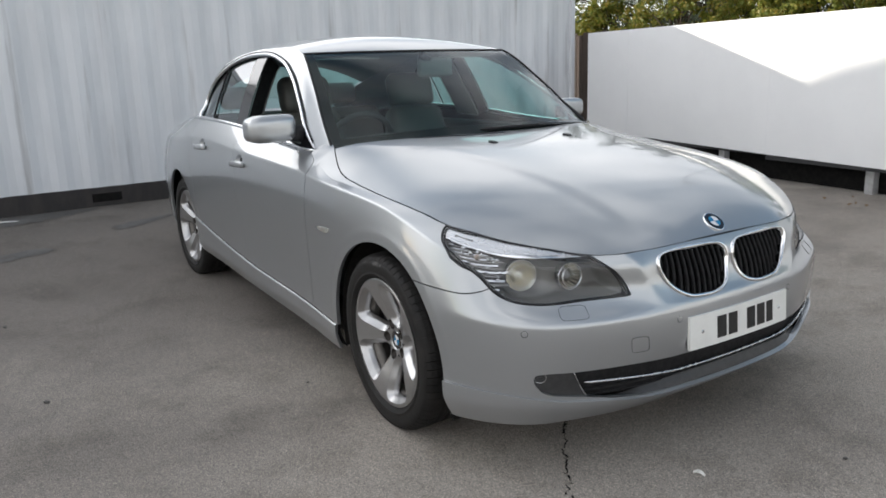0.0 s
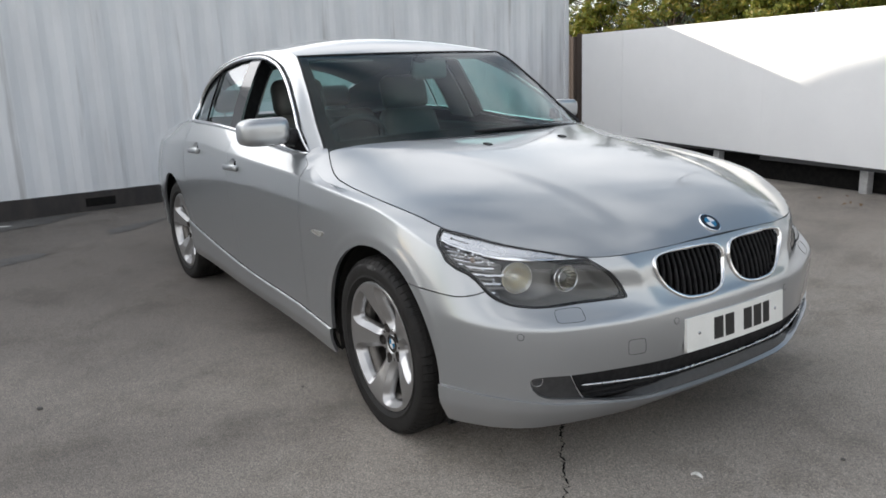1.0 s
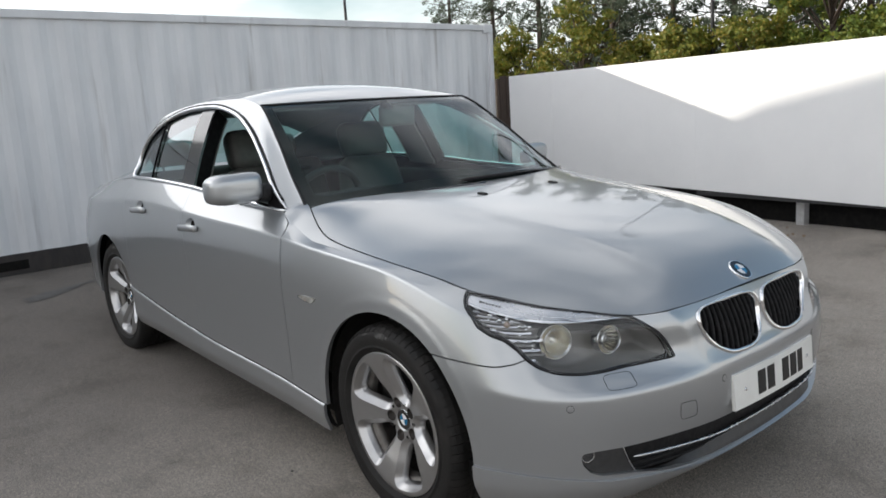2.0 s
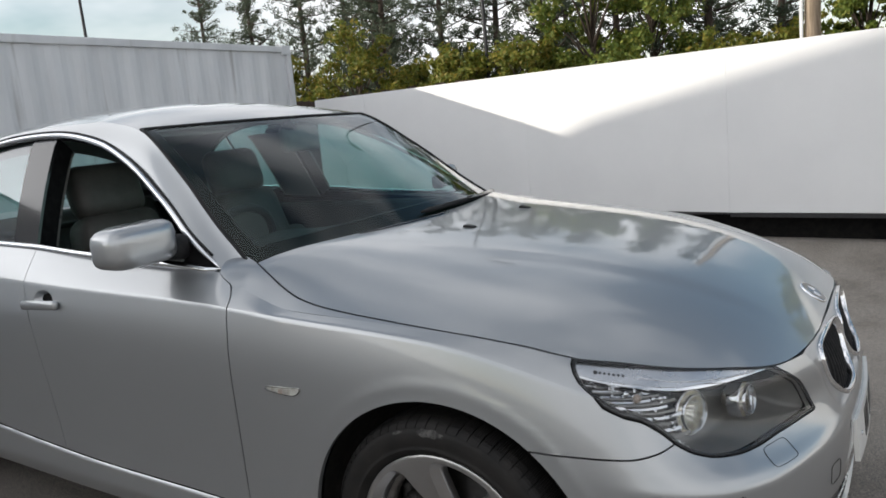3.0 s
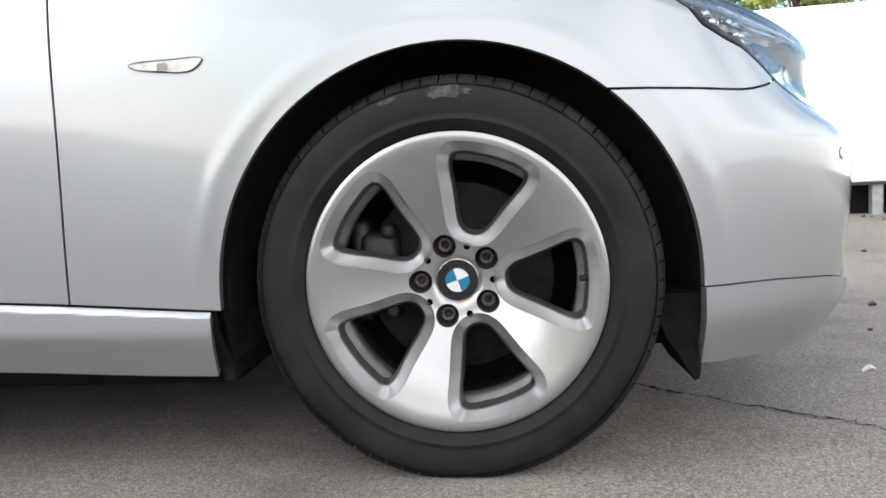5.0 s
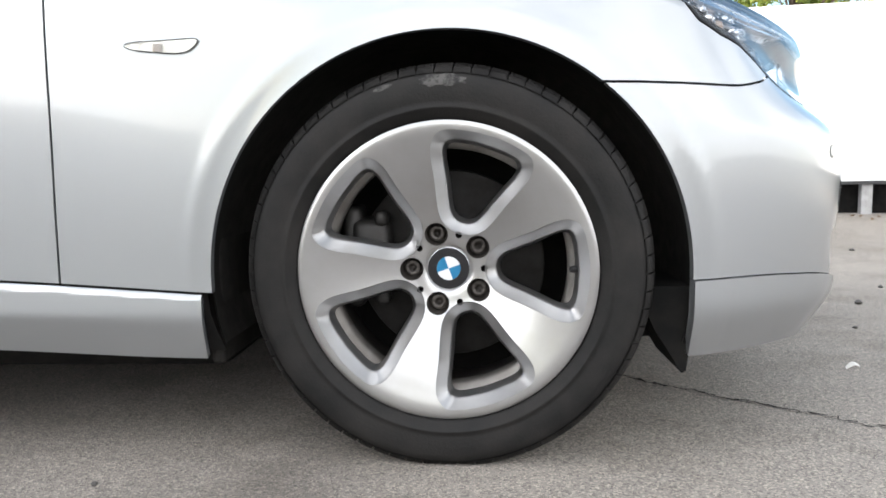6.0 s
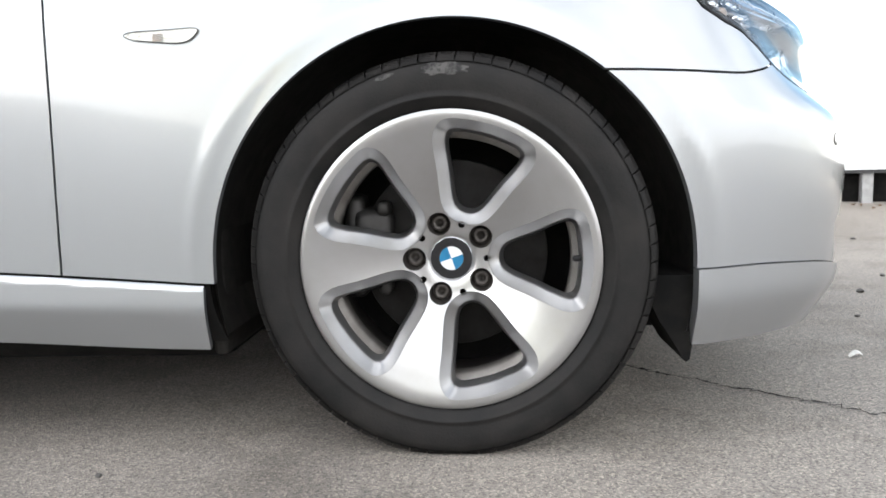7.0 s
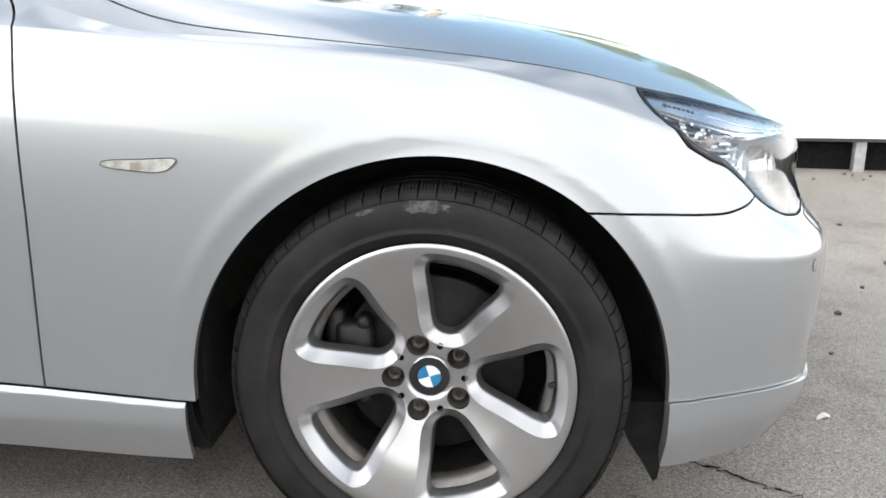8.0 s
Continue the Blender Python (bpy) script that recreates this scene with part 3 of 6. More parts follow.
class Skin:
    """A grid over two parameters that can be cut along lines."""

    def __init__(self, us, vs, fn):
        us, vs = np.asarray(us, float), np.asarray(vs, float)
        g = np.stack(np.meshgrid(us, vs, indexing="ij"), -1)
        self.q = g.reshape(-1, 2)
        self.p = fn(g[..., 0], g[..., 1]).reshape(-1, 3)
        n, m = len(us), len(vs)
        self.f = [(i * m + j, (i + 1) * m + j, (i + 1) * m + j + 1, i * m + j + 1) for i in range(n - 1) for j in range(m - 1)]

    def cut(self, fn):
        """Keep where fn(skin) is positive."""
        val = np.asarray(fn(self), float)
        keep = val > 0
        p, q, made, out = list(self.p), list(self.q), {}, []
        for face in self.f:
            k = [keep[i] for i in face]
            if all(k):
                out.append(face)
            elif any(k):
                poly = []
                for i, j in zip(face, face[1:] + face[:1]):
                    if keep[i]:
                        poly.append(i)
                    if keep[i] != keep[j]:
                        key = (min(i, j), max(i, j))
                        if key not in made:
                            a, b = key
                            t = val[a] / (val[a] - val[b])
                            made[key] = len(p)
                            p.append(self.p[a] * (1 - t) + self.p[b] * t)
                            q.append(self.q[a] * (1 - t) + self.q[b] * t)
                        poly.append(made[key])
                if len(poly) > 2:
                    out.append(tuple(poly))
        used = sorted({i for g in out for i in g})
        remap = {o: n for n, o in enumerate(used)}
        self.p, self.q = np.array([p[i] for i in used]).reshape(-1, 3), np.array([q[i] for i in used]).reshape(-1, 2)
        self.f = [tuple(remap[i] for i in g) for g in out]
        return self

    def normals(self):
        n = np.zeros_like(self.p)
        for g in self.f:
            a = np.cross(self.p[g[1]] - self.p[g[0]], self.p[g[2]] - self.p[g[0]])
            if len(g) > 3:
                a = a + np.cross(self.p[g[2]] - self.p[g[0]], self.p[g[3]] - self.p[g[0]])
            for i in g:
                n[i] += a
        return n / (np.linalg.norm(n, axis=1, keepdims=True) + 1e-12)

    def build(self, thick=0.012, shift=0.0, out=None, back=False):
        """Vertices and faces, facing along out(point), with the edges turned in by thick."""
        n = self.normals()
        if out is not None and len(n) and np.mean((n * out(self.p)).sum(1)) < 0:
            self.f = [g[::-1] for g in self.f]
            n = -n
        p = self.p + n * shift
        v, f = list(p), list(self.f)
        if thick:
            count = {}
            for g in self.f:
                for i, j in zip(g, g[1:] + g[:1]):
                    count[(i, j)] = 1
            idx = {}
            for i, j in count:
                if (j, i) not in count:
                    for k in (i, j):
                        if k not in idx:
                            idx[k] = len(v)
                            v.append(p[k])
                            v.append(p[k] - n[k] * thick)
                    f.append((idx[j], idx[i], idx[i] + 1, idx[j] + 1))
            if back:
                o = len(v)
                v += list(p - n * thick)
                f += [tuple(o + i for i in g[::-1]) for g in self.f]
        return np.array(v), f


def flip(vf):
    v, f = vf
    v = sweep(np.array(v, float).reshape(-1, 3) * np.array([1, -1, 1]))
    return v, [g[::-1] for g in f]


def rot_to(normal, up=(0, 0, 1)):
    """A turn whose z axis is the normal and whose y axis is as near up as can be."""
    z = Vector(normal).normalized()
    x = Vector(up).cross(z).normalized()
    y = z.cross(x)
    return Matrix((x, y, z)).transposed()

# ---- ground and surroundings ----
def ground_z(x, y):
    """Level round the car, rising a little to the edges of the yard."""
    d = np.maximum(np.maximum(y - 2.2, 0) / 2.2, np.maximum(-3.3 - x, 0) / 2.2)
    return 0.10 * step(0, 1, d)


def make_ground():
    a = np.concatenate([[-400, -150, -60, -30, -18], np.linspace(-12, 12, 97), [18, 30, 60, 150, 400]])
    g = np.stack(np.meshgrid(a, a, indexing="ij"), -1).reshape(-1, 2)
    z = ground_z(g[:, 0], g[:, 1])
    n = len(a)
    f = [(i * n + j, (i + 1) * n + j, (i + 1) * n + j + 1, i * n + j + 1) for i in range(n - 1) for j in range(n - 1)]
    tagged(obj("ground", np.column_stack([g, z]), f, ASPHALT), "worn grey asphalt yard with stains and a crack", "ground", kind="structure")
    # crack: a thin dark broken line on the asphalt
    rnd = random.Random(4)
    path = spline([0, 1, 2, 3, 4, 5], [(-0.10, -0.10), (0.30, -0.33), (0.42, -0.42), (0.62, -0.60), (0.95, -0.86), (1.6, -1.42)])
    pts, t = [], 0.0
    while t < 5:
        q = path(t)
        pts.append((q[0] + rnd.uniform(-0.012, 0.012), q[1] + rnd.uniform(-0.012, 0.012), rnd.uniform(0.0008, 0.0042)))
        t += 0.03
    v, f = [], []
    for i, (x, y, w) in enumerate(pts):
        v += [(x - w * 0.7, y - w * 0.7, 0.003), (x + w * 0.7, y + w * 0.7, 0.003)]
        if i:
            f.append((2 * i - 2, 2 * i - 1, 2 * i + 1, 2 * i))
    tagged(obj("ground_crack", v, f, GAP, smooth=False), "thin jagged dark crack in the asphalt", "crack", kind="structure")


make_ground()

F0, F1 = np.array([-5.25, 5.17]), np.array([6.2, 3.38])
FDIR = (F1 - F0) / np.linalg.norm(F1 - F0)
FNOR = np.array([FDIR[1], -FDIR[0]])


def fence_pt(x, z, off=0.0):
    k = (x - F0[0]) / FDIR[0]
    p = F0 + FDIR * k + FNOR * off
    return Vector((p[0], p[1], z))


def make_fence():
    """White sheet hoarding on short posts, clear of the ground."""
    fence = empty("hoarding", "long white sheet-metal hoarding raised on short steel posts", "fence")
    turn = Matrix.Rotation(math.atan2(FDIR[1], FDIR[0]), 4, "Z")
    seams = [-5.25, -4.42, -2.27, -0.33, 1.60, 2.30, 4.2, 6.2, 8.2, 10.2, 12.2, 14.2, 16.2]
    zb = pchip([-5.3, -2.9, -1.2, 0.8, 3, 6.2], [0.43, 0.37, 0.335, 0.315, 0.345, 0.355])
    for a, b in zip(seams, seams[1:]):
        pa = fence_pt(a, 0)
        L = (fence_pt(b, 0) - pa).length
        bm = bmesh.new()
        g0, g1 = (0.0018 if abs(q - 1.6) < 0.1 or q > 3 or q < -4 else 0.0005 for q in (a, b))
        box(bm, (g0, 0, 0), (L - g1, 0.03, 1), 0.003 if g0 + g1 > 0.002 else 0.001)
        for v in bm.verts:
            x = a + (b - a) * min(max(v.co.x / L, 0), 1)
            v.co.z = float(zb(x)) + v.co.z * (1.668 - float(zb(x)))
        bmesh.ops.transform(bm, matrix=Matrix.Translation(pa) @ turn, verts=bm.verts)
        part("panel", bm, STEELW, fence, smooth=False)
        bm = bmesh.new()
        box(bm, (0, 0.004, float(zb((a + b) / 2)) - 0.03), (L, 0.05, float(zb((a + b) / 2)) + 0.004))
        bmesh.ops.transform(bm, matrix=Matrix.Translation(pa) @ turn, verts=bm.verts)
        part("bottom_rail", bm, GREYP, fence, smooth=False)
    for x in (-4.75, -2.88, -1.16, 0.86, 3.0, 4.85, 6.7, 8.7, 10.7, 12.7, 14.7):
        p = fence_pt(x, 0)
        z0 = float(ground_z(p.x, p.y))
        bm = bmesh.new()
        box(bm, (-0.04, 0.035, z0 - 0.02), (0.04, 0.115, 1.55), 0.006)
        bmesh.ops.transform(bm, matrix=Matrix.Translation(p) @ turn, verts=bm.verts)
        part("post", bm, POSTG, fence, smooth=False)
    # black blocks added for the dark shaded gap seen below the sheets
    far = empty("plinth_wall", "black strip put behind the hoarding for the shade below it", "wall")
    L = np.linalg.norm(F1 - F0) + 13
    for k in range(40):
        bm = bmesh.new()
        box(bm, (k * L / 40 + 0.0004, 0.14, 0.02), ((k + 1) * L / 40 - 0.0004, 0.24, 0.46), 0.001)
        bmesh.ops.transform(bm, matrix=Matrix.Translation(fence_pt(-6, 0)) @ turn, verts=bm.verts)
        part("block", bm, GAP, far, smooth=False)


make_fence()

BASED = mat("dark_rusty_steel", (0.026, 0.024, 0.024), 0.7, second=(0.042, 0.036, 0.034), scale=9, stretch=(1, 1, 0.4), bump=0.2, bump_scale=60)
C_A, C_B = Vector((-5.55, -3.5, 0)), Vector((-5.72, 5.38, 0))


def make_container():
    """Corrugated white container on a dark base; its long side faces the yard."""
    d = (C_B - C_A)
    L = d.length
    d.normalize()
    turn = Matrix((d, Vector((-d.y, d.x, 0)), Vector((0, 0, 1)))).transposed().to_4x4()
    place = Matrix.Translation(C_A) @ turn
    box_ = empty("shipping_container", "weathered white corrugated shipping container on a dark steel base", "container", m=place)
    z0, z1, depth = 0.28, 2.37, 2.44

    def wall(length, y, out):
        xs, x, k = [], 0.06, 0
        pitch, slope, deep = 0.278, 0.068, 0.014
        while x < length - 0.06:
            xs += [(x, 0), (x + pitch / 2 - slope, 0), (x + pitch / 2, deep), (x + pitch - slope, deep)]
            x += pitch
        xs.append((length - 0.05, 0))
        v = [(a, y + b * out, z) for a, b in xs for z in (z0, z1)]
        f = [(2 * i, 2 * i + 2, 2 * i + 3, 2 * i + 1) for i in range(len(xs) - 1)]
        return v, f
    # the yard lies to the container's minus-y side
    obj("side_wall", *wall(L, 0.02, 1), CONTAINER, box_, smooth=False)
    obj("side_wall", *wall(L, depth - 0.02, -1), CONTAINER, box_, smooth=False)
    for x in (0.0, L):
        part("end_wall", one_box((x - 0.02, 0.03, z0), (x + 0.02, depth - 0.03, z1)), CONTAINER, box_, smooth=False)
    part("roof_sheet", one_box((0, 0, z1 - 0.05), (L, depth, z1 - 0.01)), CONTAINER, box_, smooth=False)
    for x in (0.0, L - 0.07):
        for y in (-0.008, depth - 0.07):
            part("corner_post", one_box((x, y, z0 - 0.01), (x + 0.07, y + 0.078, z1), 0.008), CONTAINER, box_, smooth=False)
    for y in (-0.004, depth - 0.06):
        part("top_rail", one_box((0.07, y, z1 - 0.07), (L - 0.07, y + 0.064, z1 + 0.004), 0.008), CONTAINER, box_, smooth=False)
    for x in (0.0, L - 0.17):
        for z in (z1 - 0.1, z0 - 0.02):
            part("corner_casting", one_box((x, -0.014, z), (x + 0.17, 0.15, z + 0.115), 0.012), CONTAINER, box_, smooth=False)
    part("base_rail", one_box((0, 0.01, 0.07), (L, 0.12, z0 + 0.004), 0.006), BASED, box_, "dark steel base rail", smooth=False)
    part("base_rail", one_box((0, depth - 0.12, 0.07), (L, depth, z0 + 0.004), 0.006), GREYP, box_, smooth=False)
    for x in (2.55, 4.65):
        part("fork_pocket", one_box((x, 0.004, 0.145), (x + 0.27, 0.05, 0.225), 0.004), GAP, box_, "black fork pocket", smooth=False)


make_container()


def make_board_fence():
    """Brown boards that close the gap between container and hoarding."""
    f = empty("board_fence", "dark brown upright timber board fence", "fence")
    a, b = Vector((-8.6, 6.6, 0)), Vector((-3.2, 5.75, 0))
    n = 36
    d = (b - a) / n
    for k in range(n):
        p = a + d * k
        turn = Matrix.Rotation(math.atan2(d.y, d.x), 4, "Z")
        bm = one_box((0.003, 0, 0.05), (d.length - 0.003, 0.022, 1.72 + 0.02 * math.sin(k * 2.3)), 0.003)
        bmesh.ops.transform(bm, matrix=Matrix.Translation(p) @ turn, verts=bm.verts)
        part("board", bm, WOOD_D, f, smooth=False)


make_board_fence()


def make_shading_building():
    """Large unseen building added at the yard's open side; its roof line throws the shade over the yard."""
    b = empty("warehouse", "tall unseen pale grey building with a grey sheet roof, added to shade the yard", "building")
    prof = [(-19.5, 0), (-19.5, 8.62), (-7.85, 8.62), (-5.9, 7.20), (-2.1, 3.6), (-2.1, 0)]
    v = [(x, y + dy, z) for x, dy in ((-19.0, 0), (-31.0, -7.2)) for y, z in prof]
    n = len(prof)
    obj("wall", v, [tuple(range(n)), tuple(range(2 * n - 1, n - 1, -1)), (0, n, n + 1, 1), (n - 1, n - 2, 2 * n - 2, 2 * n - 1)], BRICKB, b, smooth=False)
    rv = [(x, y + dy, z + dz) for x, dy in ((-18.9, 0.06), (-31.1, -7.26)) for dz in (-0.1, 0.02) for y, z in prof[1:5]]
    rf = []
    for i in range(3):
        rf += [(i, i + 1, 8 + i + 1, 8 + i), (4 + i, 12 + i, 12 + i + 1, 4 + i + 1), (i, 4 + i, 4 + i + 1, i + 1), (8 + i, 8 + i + 1, 12 + i + 1, 12 + i)]
    obj("roof", rv, rf, ROOFB, b, smooth=False)


make_shading_building()


def poles():
    p = empty("lamp_post", "thin dark grey street lamp post beyond the hoarding", "lamp post")
    obj("pole", *tube([(-6.6, 12.6, 0), (-6.62, 12.6, 3), (-6.66, 12.6, 8)], [0.045, 0.038, 0.030], 12), POLE_M, p)
    v, f = tube([(-6.66, 12.6, 7.95), (-6.3, 12.3, 8.25), (-5.7, 11.9, 8.3)], 0.035, 8)
    obj("arm", v, f, POLE_M, p)
    part("lamp_head", one_box((-5.75, 11.65, 8.24), (-5.1, 12.0, 8.36), 0.03), POLE_M, p)
    p = empty("street_lamp", "grey street lamp with a flat head beyond the container", "street lamp")
    obj("pole", *tube([(-19.9, 12.9, 0), (-19.92, 12.9, 3), (-19.95, 12.9, 5.86)], [0.07, 0.055, 0.04], 10), POLE_M, p)
    obj("arm", *tube([(-19.95, 12.9, 5.80), (-20.0, 12.8, 5.90), (-20.3, 12.4, 5.97)], 0.03, 8), POLE_M, p)
    bm = one_box((-0.42, -0.10, -0.05), (0.42, 0.10, 0.03), 0.02)
    bmesh.ops.transform(bm, matrix=Matrix.Translation((-20.5, 12.1, 5.98)) @ Matrix.Rotation(math.atan2(0.8, 0.55), 4, "Z"), verts=bm.verts)
    part("lamp_head", bm, POLE_M, p)
    q = empty("utility_pole", "pale weathered wooden utility pole", "pole")
    obj("pole", *tube([(-0.34, 11.5, 0), (-0.33, 11.5, 2.5), (-0.32, 11.5, 5.0)], [0.125, 0.118, 0.11], 16), WOOD_P, q)
    part("conduit", one_box((-0.51, 11.38, 0.0), (-0.46, 11.43, 5.0), 0.01), WHITE_E, q, "white cable conduit")


poles()


def leaf_cloud(centres, radii, count, size, rnd, flat=0.6, needle=False):
    """Many small folded leaves scattered through clumps."""
    rng = np.random.default_rng(rnd)
    k = rng.integers(0, len(centres), count)
    c, r = np.asarray(centres)[k], np.asarray(radii)[k][:, None]
    d = rng.normal(size=(count, 3))
    d /= np.linalg.norm(d, axis=1, keepdims=True)
    p = c + d * r * (rng.uniform(0.15, 1, (count, 1)) ** 0.5) * np.array([1, 1, flat])
    a = rng.normal(size=(count, 3))
    a /= np.linalg.norm(a, axis=1, keepdims=True)
    b = np.cross(a, rng.normal(size=(count, 3)))
    b /= np.linalg.norm(b, axis=1, keepdims=True)
    s = size * rng.uniform(0.6, 1.35, (count, 1))
    wdt = 0.22 if needle else 0.62
    quad = np.stack([p - a * s, p - b * s * wdt, p + a * s, p + b * s * wdt], 1).reshape(-1, 3)
    return quad, [(4 * i, 4 * i + 1, 4 * i + 2, 4 * i + 3) for i in range(count)]


def pine(x, y, h, seed, spread=1.5, base=0.12):
    t = empty("pine_tree", "tall thin pine with open grey-green needle boughs", "tree", "trees beyond the hoarding")
    r = random.Random(seed)
    lean = (r.uniform(-0.25, 0.25), r.uniform(-0.2, 0.2))
    trunk = [(x + lean[0] * k / 8, y + lean[1] * k / 8, h * k / 8) for k in range(9)]
    obj("trunk", *tube(trunk, [0.11 * (1 - 0.88 * k / 8) * h / 6 + 0.012 for k in range(9)], 8), BARK, t)
    lv, lf, cs, rs = [], [], [], []
    z = h * base
    while z < h * 0.985:
        fr = z / h
        for _ in range(r.choice((3, 3, 4))):
            a = r.uniform(0, 2 * math.pi)
            ln = spread * (1.05 - fr) ** 0.75 * r.uniform(0.45, 1.1) + 0.12
            o = np.array([x + lean[0] * fr, y + lean[1] * fr, z])
            tip = o + np.array([math.cos(a) * ln, math.sin(a) * ln, ln * r.uniform(0.1, 0.5)])
            mid = (o + tip) / 2 + np.array([0, 0, -0.06 * ln])
            v, f = tube([o, mid, tip], [0.026 * (1.1 - fr) + 0.006, 0.016, 0.004], 5)
            lf += [tuple(i + len(lv) for i in g) for g in f]
            lv += list(v)
            for q in np.linspace(0.3, 1.05, max(3, int(ln / 0.22))):
                cs.append(o * (1 - q) + tip * q + np.array([r.uniform(-.1, .1), r.uniform(-.1, .1), r.uniform(-.03, .12)]))
                rs.append(r.uniform(0.09, 0.22))
        z += h * r.uniform(0.022, 0.04)
    tagged(obj("boughwork", lv, lf, BARK, t), kind="stuff")
    obj("crown", *leaf_cloud(cs, rs, int(len(cs) * 30), 0.066, seed, 0.75, True), NEEDLES, t)


def broadleaf(x, y, h, w, seed, material, label, n=17000, size=0.042):
    t = empty("leafy_tree", label, "tree", "trees beyond the hoarding")
    r = random.Random(seed)
    v0, f0 = tube([(x, y, 0), (x + 0.05, y, h * 0.3), (x, y + 0.05, h * 0.62)], [0.10 * h / 4, 0.08 * h / 4, 0.03], 8)
    obj("trunk", v0, f0, BARK, t)
    lv, lf, cs, rs = [], [], [], []
    for k in range(34):
        a, q = r.uniform(0, 2 * math.pi), r.uniform(0.18, 1.0)
        rad = w * math.sin(math.pi * (0.2 + 0.72 * q)) * r.uniform(0.5, 1.05)
        o = np.array([x, y, h * (0.12 + 0.5 * q)])
        tip = np.array([x + math.cos(a) * rad, y + math.sin(a) * rad, h * (0.12 + 0.86 * q) + r.uniform(-0.1, 0.1)])
        v, f = tube([o, (o + tip) / 2 + np.array([0, 0, 0.08]), tip], [0.03, 0.018, 0.005], 5)
        lf += [tuple(i + len(lv) for i in g) for g in f]
        lv += list(v)
        for _ in range(7):
            cs.append(tip + np.array([r.gauss(0, 0.2), r.gauss(0, 0.2), r.gauss(0, 0.17)]) * (w / 1.2))
            rs.append(r.uniform(0.08, 0.26) * w / 1.2)
    tagged(obj("boughwork", lv, lf, BARK, t), kind="stuff")
    obj("crown", *leaf_cloud(cs, rs, n, size, seed, 0.8), material, t)


def make_trees():
    r = random.Random(21)
    # a line of thin pines with leafy growth before it
    for k, (x, y, h) in enumerate([(-17.6, 17.5, 6.6), (-14.5, 16.3, 6.7), (-13.3, 16.9, 6.9), (-12.2, 16.4, 6.2), (-11.0, 15.0, 6.6), (-9.5, 15.6, 6.4), (-8.3, 16.4, 6.9),
                                   (-6.3, 15.0, 6.2), (-4.9, 16.2, 6.6), (-2.6, 15.2, 6.3), (-1.5, 16.6, 6.4), (-20.5, 18.0, 6.8), (-13.9, 19.2, 7.2), (-7.2, 19, 7.0), (-3.4, 19, 6.8)]):
        pine(x, y, h, 100 + k, 1.55 + 0.4 * r.random())
    green = "leafy green tree with sunlit yellow-green foliage"
    turning = "low leafy shrub turning yellow for autumn"
    for k, (x, y, h, w) in enumerate([(-4.6, 13.4, 4.6, 1.25), (-3.6, 14.2, 4.9, 1.2), (0.3, 15.0, 3.7, 0.85), (3.6, 12.5, 4.4, 1.7), (5.6, 12.0, 4.9, 1.9), (2.3, 13.2, 3.6, 1.2)]):
        broadleaf(x, y, h, w, 300 + k, LEAVES, green, 19000)
    for k, (x, y, h, w) in enumerate([(-10.0, 12.6, 3.5, 1.0), (-7.2, 12.4, 2.7, 0.8), (-12.4, 13.0, 3.0, 1.0), (-15.6, 13.4, 3.5, 1.2), (-5.9, 12.9, 2.9, 0.9), (-8.7, 13.0, 2.5, 0.9), (-2.0, 13.4, 2.4, 0.8), (-0.9, 14.2, 2.5, 0.8)]):
        broadleaf(x, y, h, w, 400 + k, AUTUMN, turning, 12000)
    # far woods close the view low down
    cs = [(x + r.uniform(-.6, .6), 26 + r.uniform(-2, 2), r.uniform(0.3, 2.2)) for x in np.arange(-34, 16, 0.35) for _ in range(3)]
    tagged(obj("far_woods", *leaf_cloud(cs, [0.8] * len(cs), 26000, 0.13, 9, 0.9), LEAVES), "dense dark green belt of distant woodland", "woodland", kind="stuff")


make_trees()

# ---- the car: front axle over the origin, nose towards +x, its right flank towards -y ----
car = empty("car", "silver four-door saloon car parked on the asphalt, driver's window open", "car")
T9 = float(_t[9])


def flank(s, v):
    p = side(np.abs(s), v)
    p[..., 1] *= -np.where(np.asarray(s) < 0, -1, 1)
    return sweep(p)


def outward(p):
    c = np.stack([np.clip(p[:, 0], -3.3, 0.2), np.zeros(len(p)), np.full(len(p), 0.5)], 1)
    return p - c


VS = np.linspace(0, 8, 73)
door_x = pchip([0.18, 0.30, 0.64, 0.88, 0.93, 0.96, 0.985], [-0.641, -0.643, -0.634, -0.630, -0.657, -0.715, -0.745])
b_x = pchip([0.2, 0.6, 1.05], [-1.49, -1.53, -1.60])
sill_z = pchip([-2.6, -2.3, -2.05, -1.72, -1.28, -0.74, -0.35], [0.47, 0.432, 0.402, 0.368, 0.333, 0.311, 0.288])
bump_z = pchip([0.1, 0.24, 0.36, 0.45, 0.50, 0.53], [0.616, 0.615, 0.612, 0.609, 0.617, 0.632])
lip_v = pchip([0, 0.303, 0.385, 0.468, 0.527, 0.62, 0.719, 0.794, 0.893, 1.0, 1.107, 1.3], [0.98, 0.98, 1.04, 1.15, 1.31, 1.52, 1.70, 1.90, 2.04, 2.08, 2.05, 2.0])
KV = 0.085
LAMP = [(1.121, 8.03), (1.138, 7.6), (1.146, 7.1), (1.145, 6.55), (1.132, 6.08), (1.104, 5.80), (1.062, 5.72), (1.022, 5.74), (0.985, 5.62), (0.948, 5.41), (0.915, 5.31), (0.87, 5.27), (0.779, 5.31),
        (0.70, 5.40), (0.63, 5.50), (0.54, 5.57), (0.468, 5.61), (0.462, 5.66), (0.466, 5.85), (0.478, 6.3), (0.503, 6.95), (0.54, 7.6), (0.568, 8.03), (0.70, 8.04), (0.90, 8.04)]
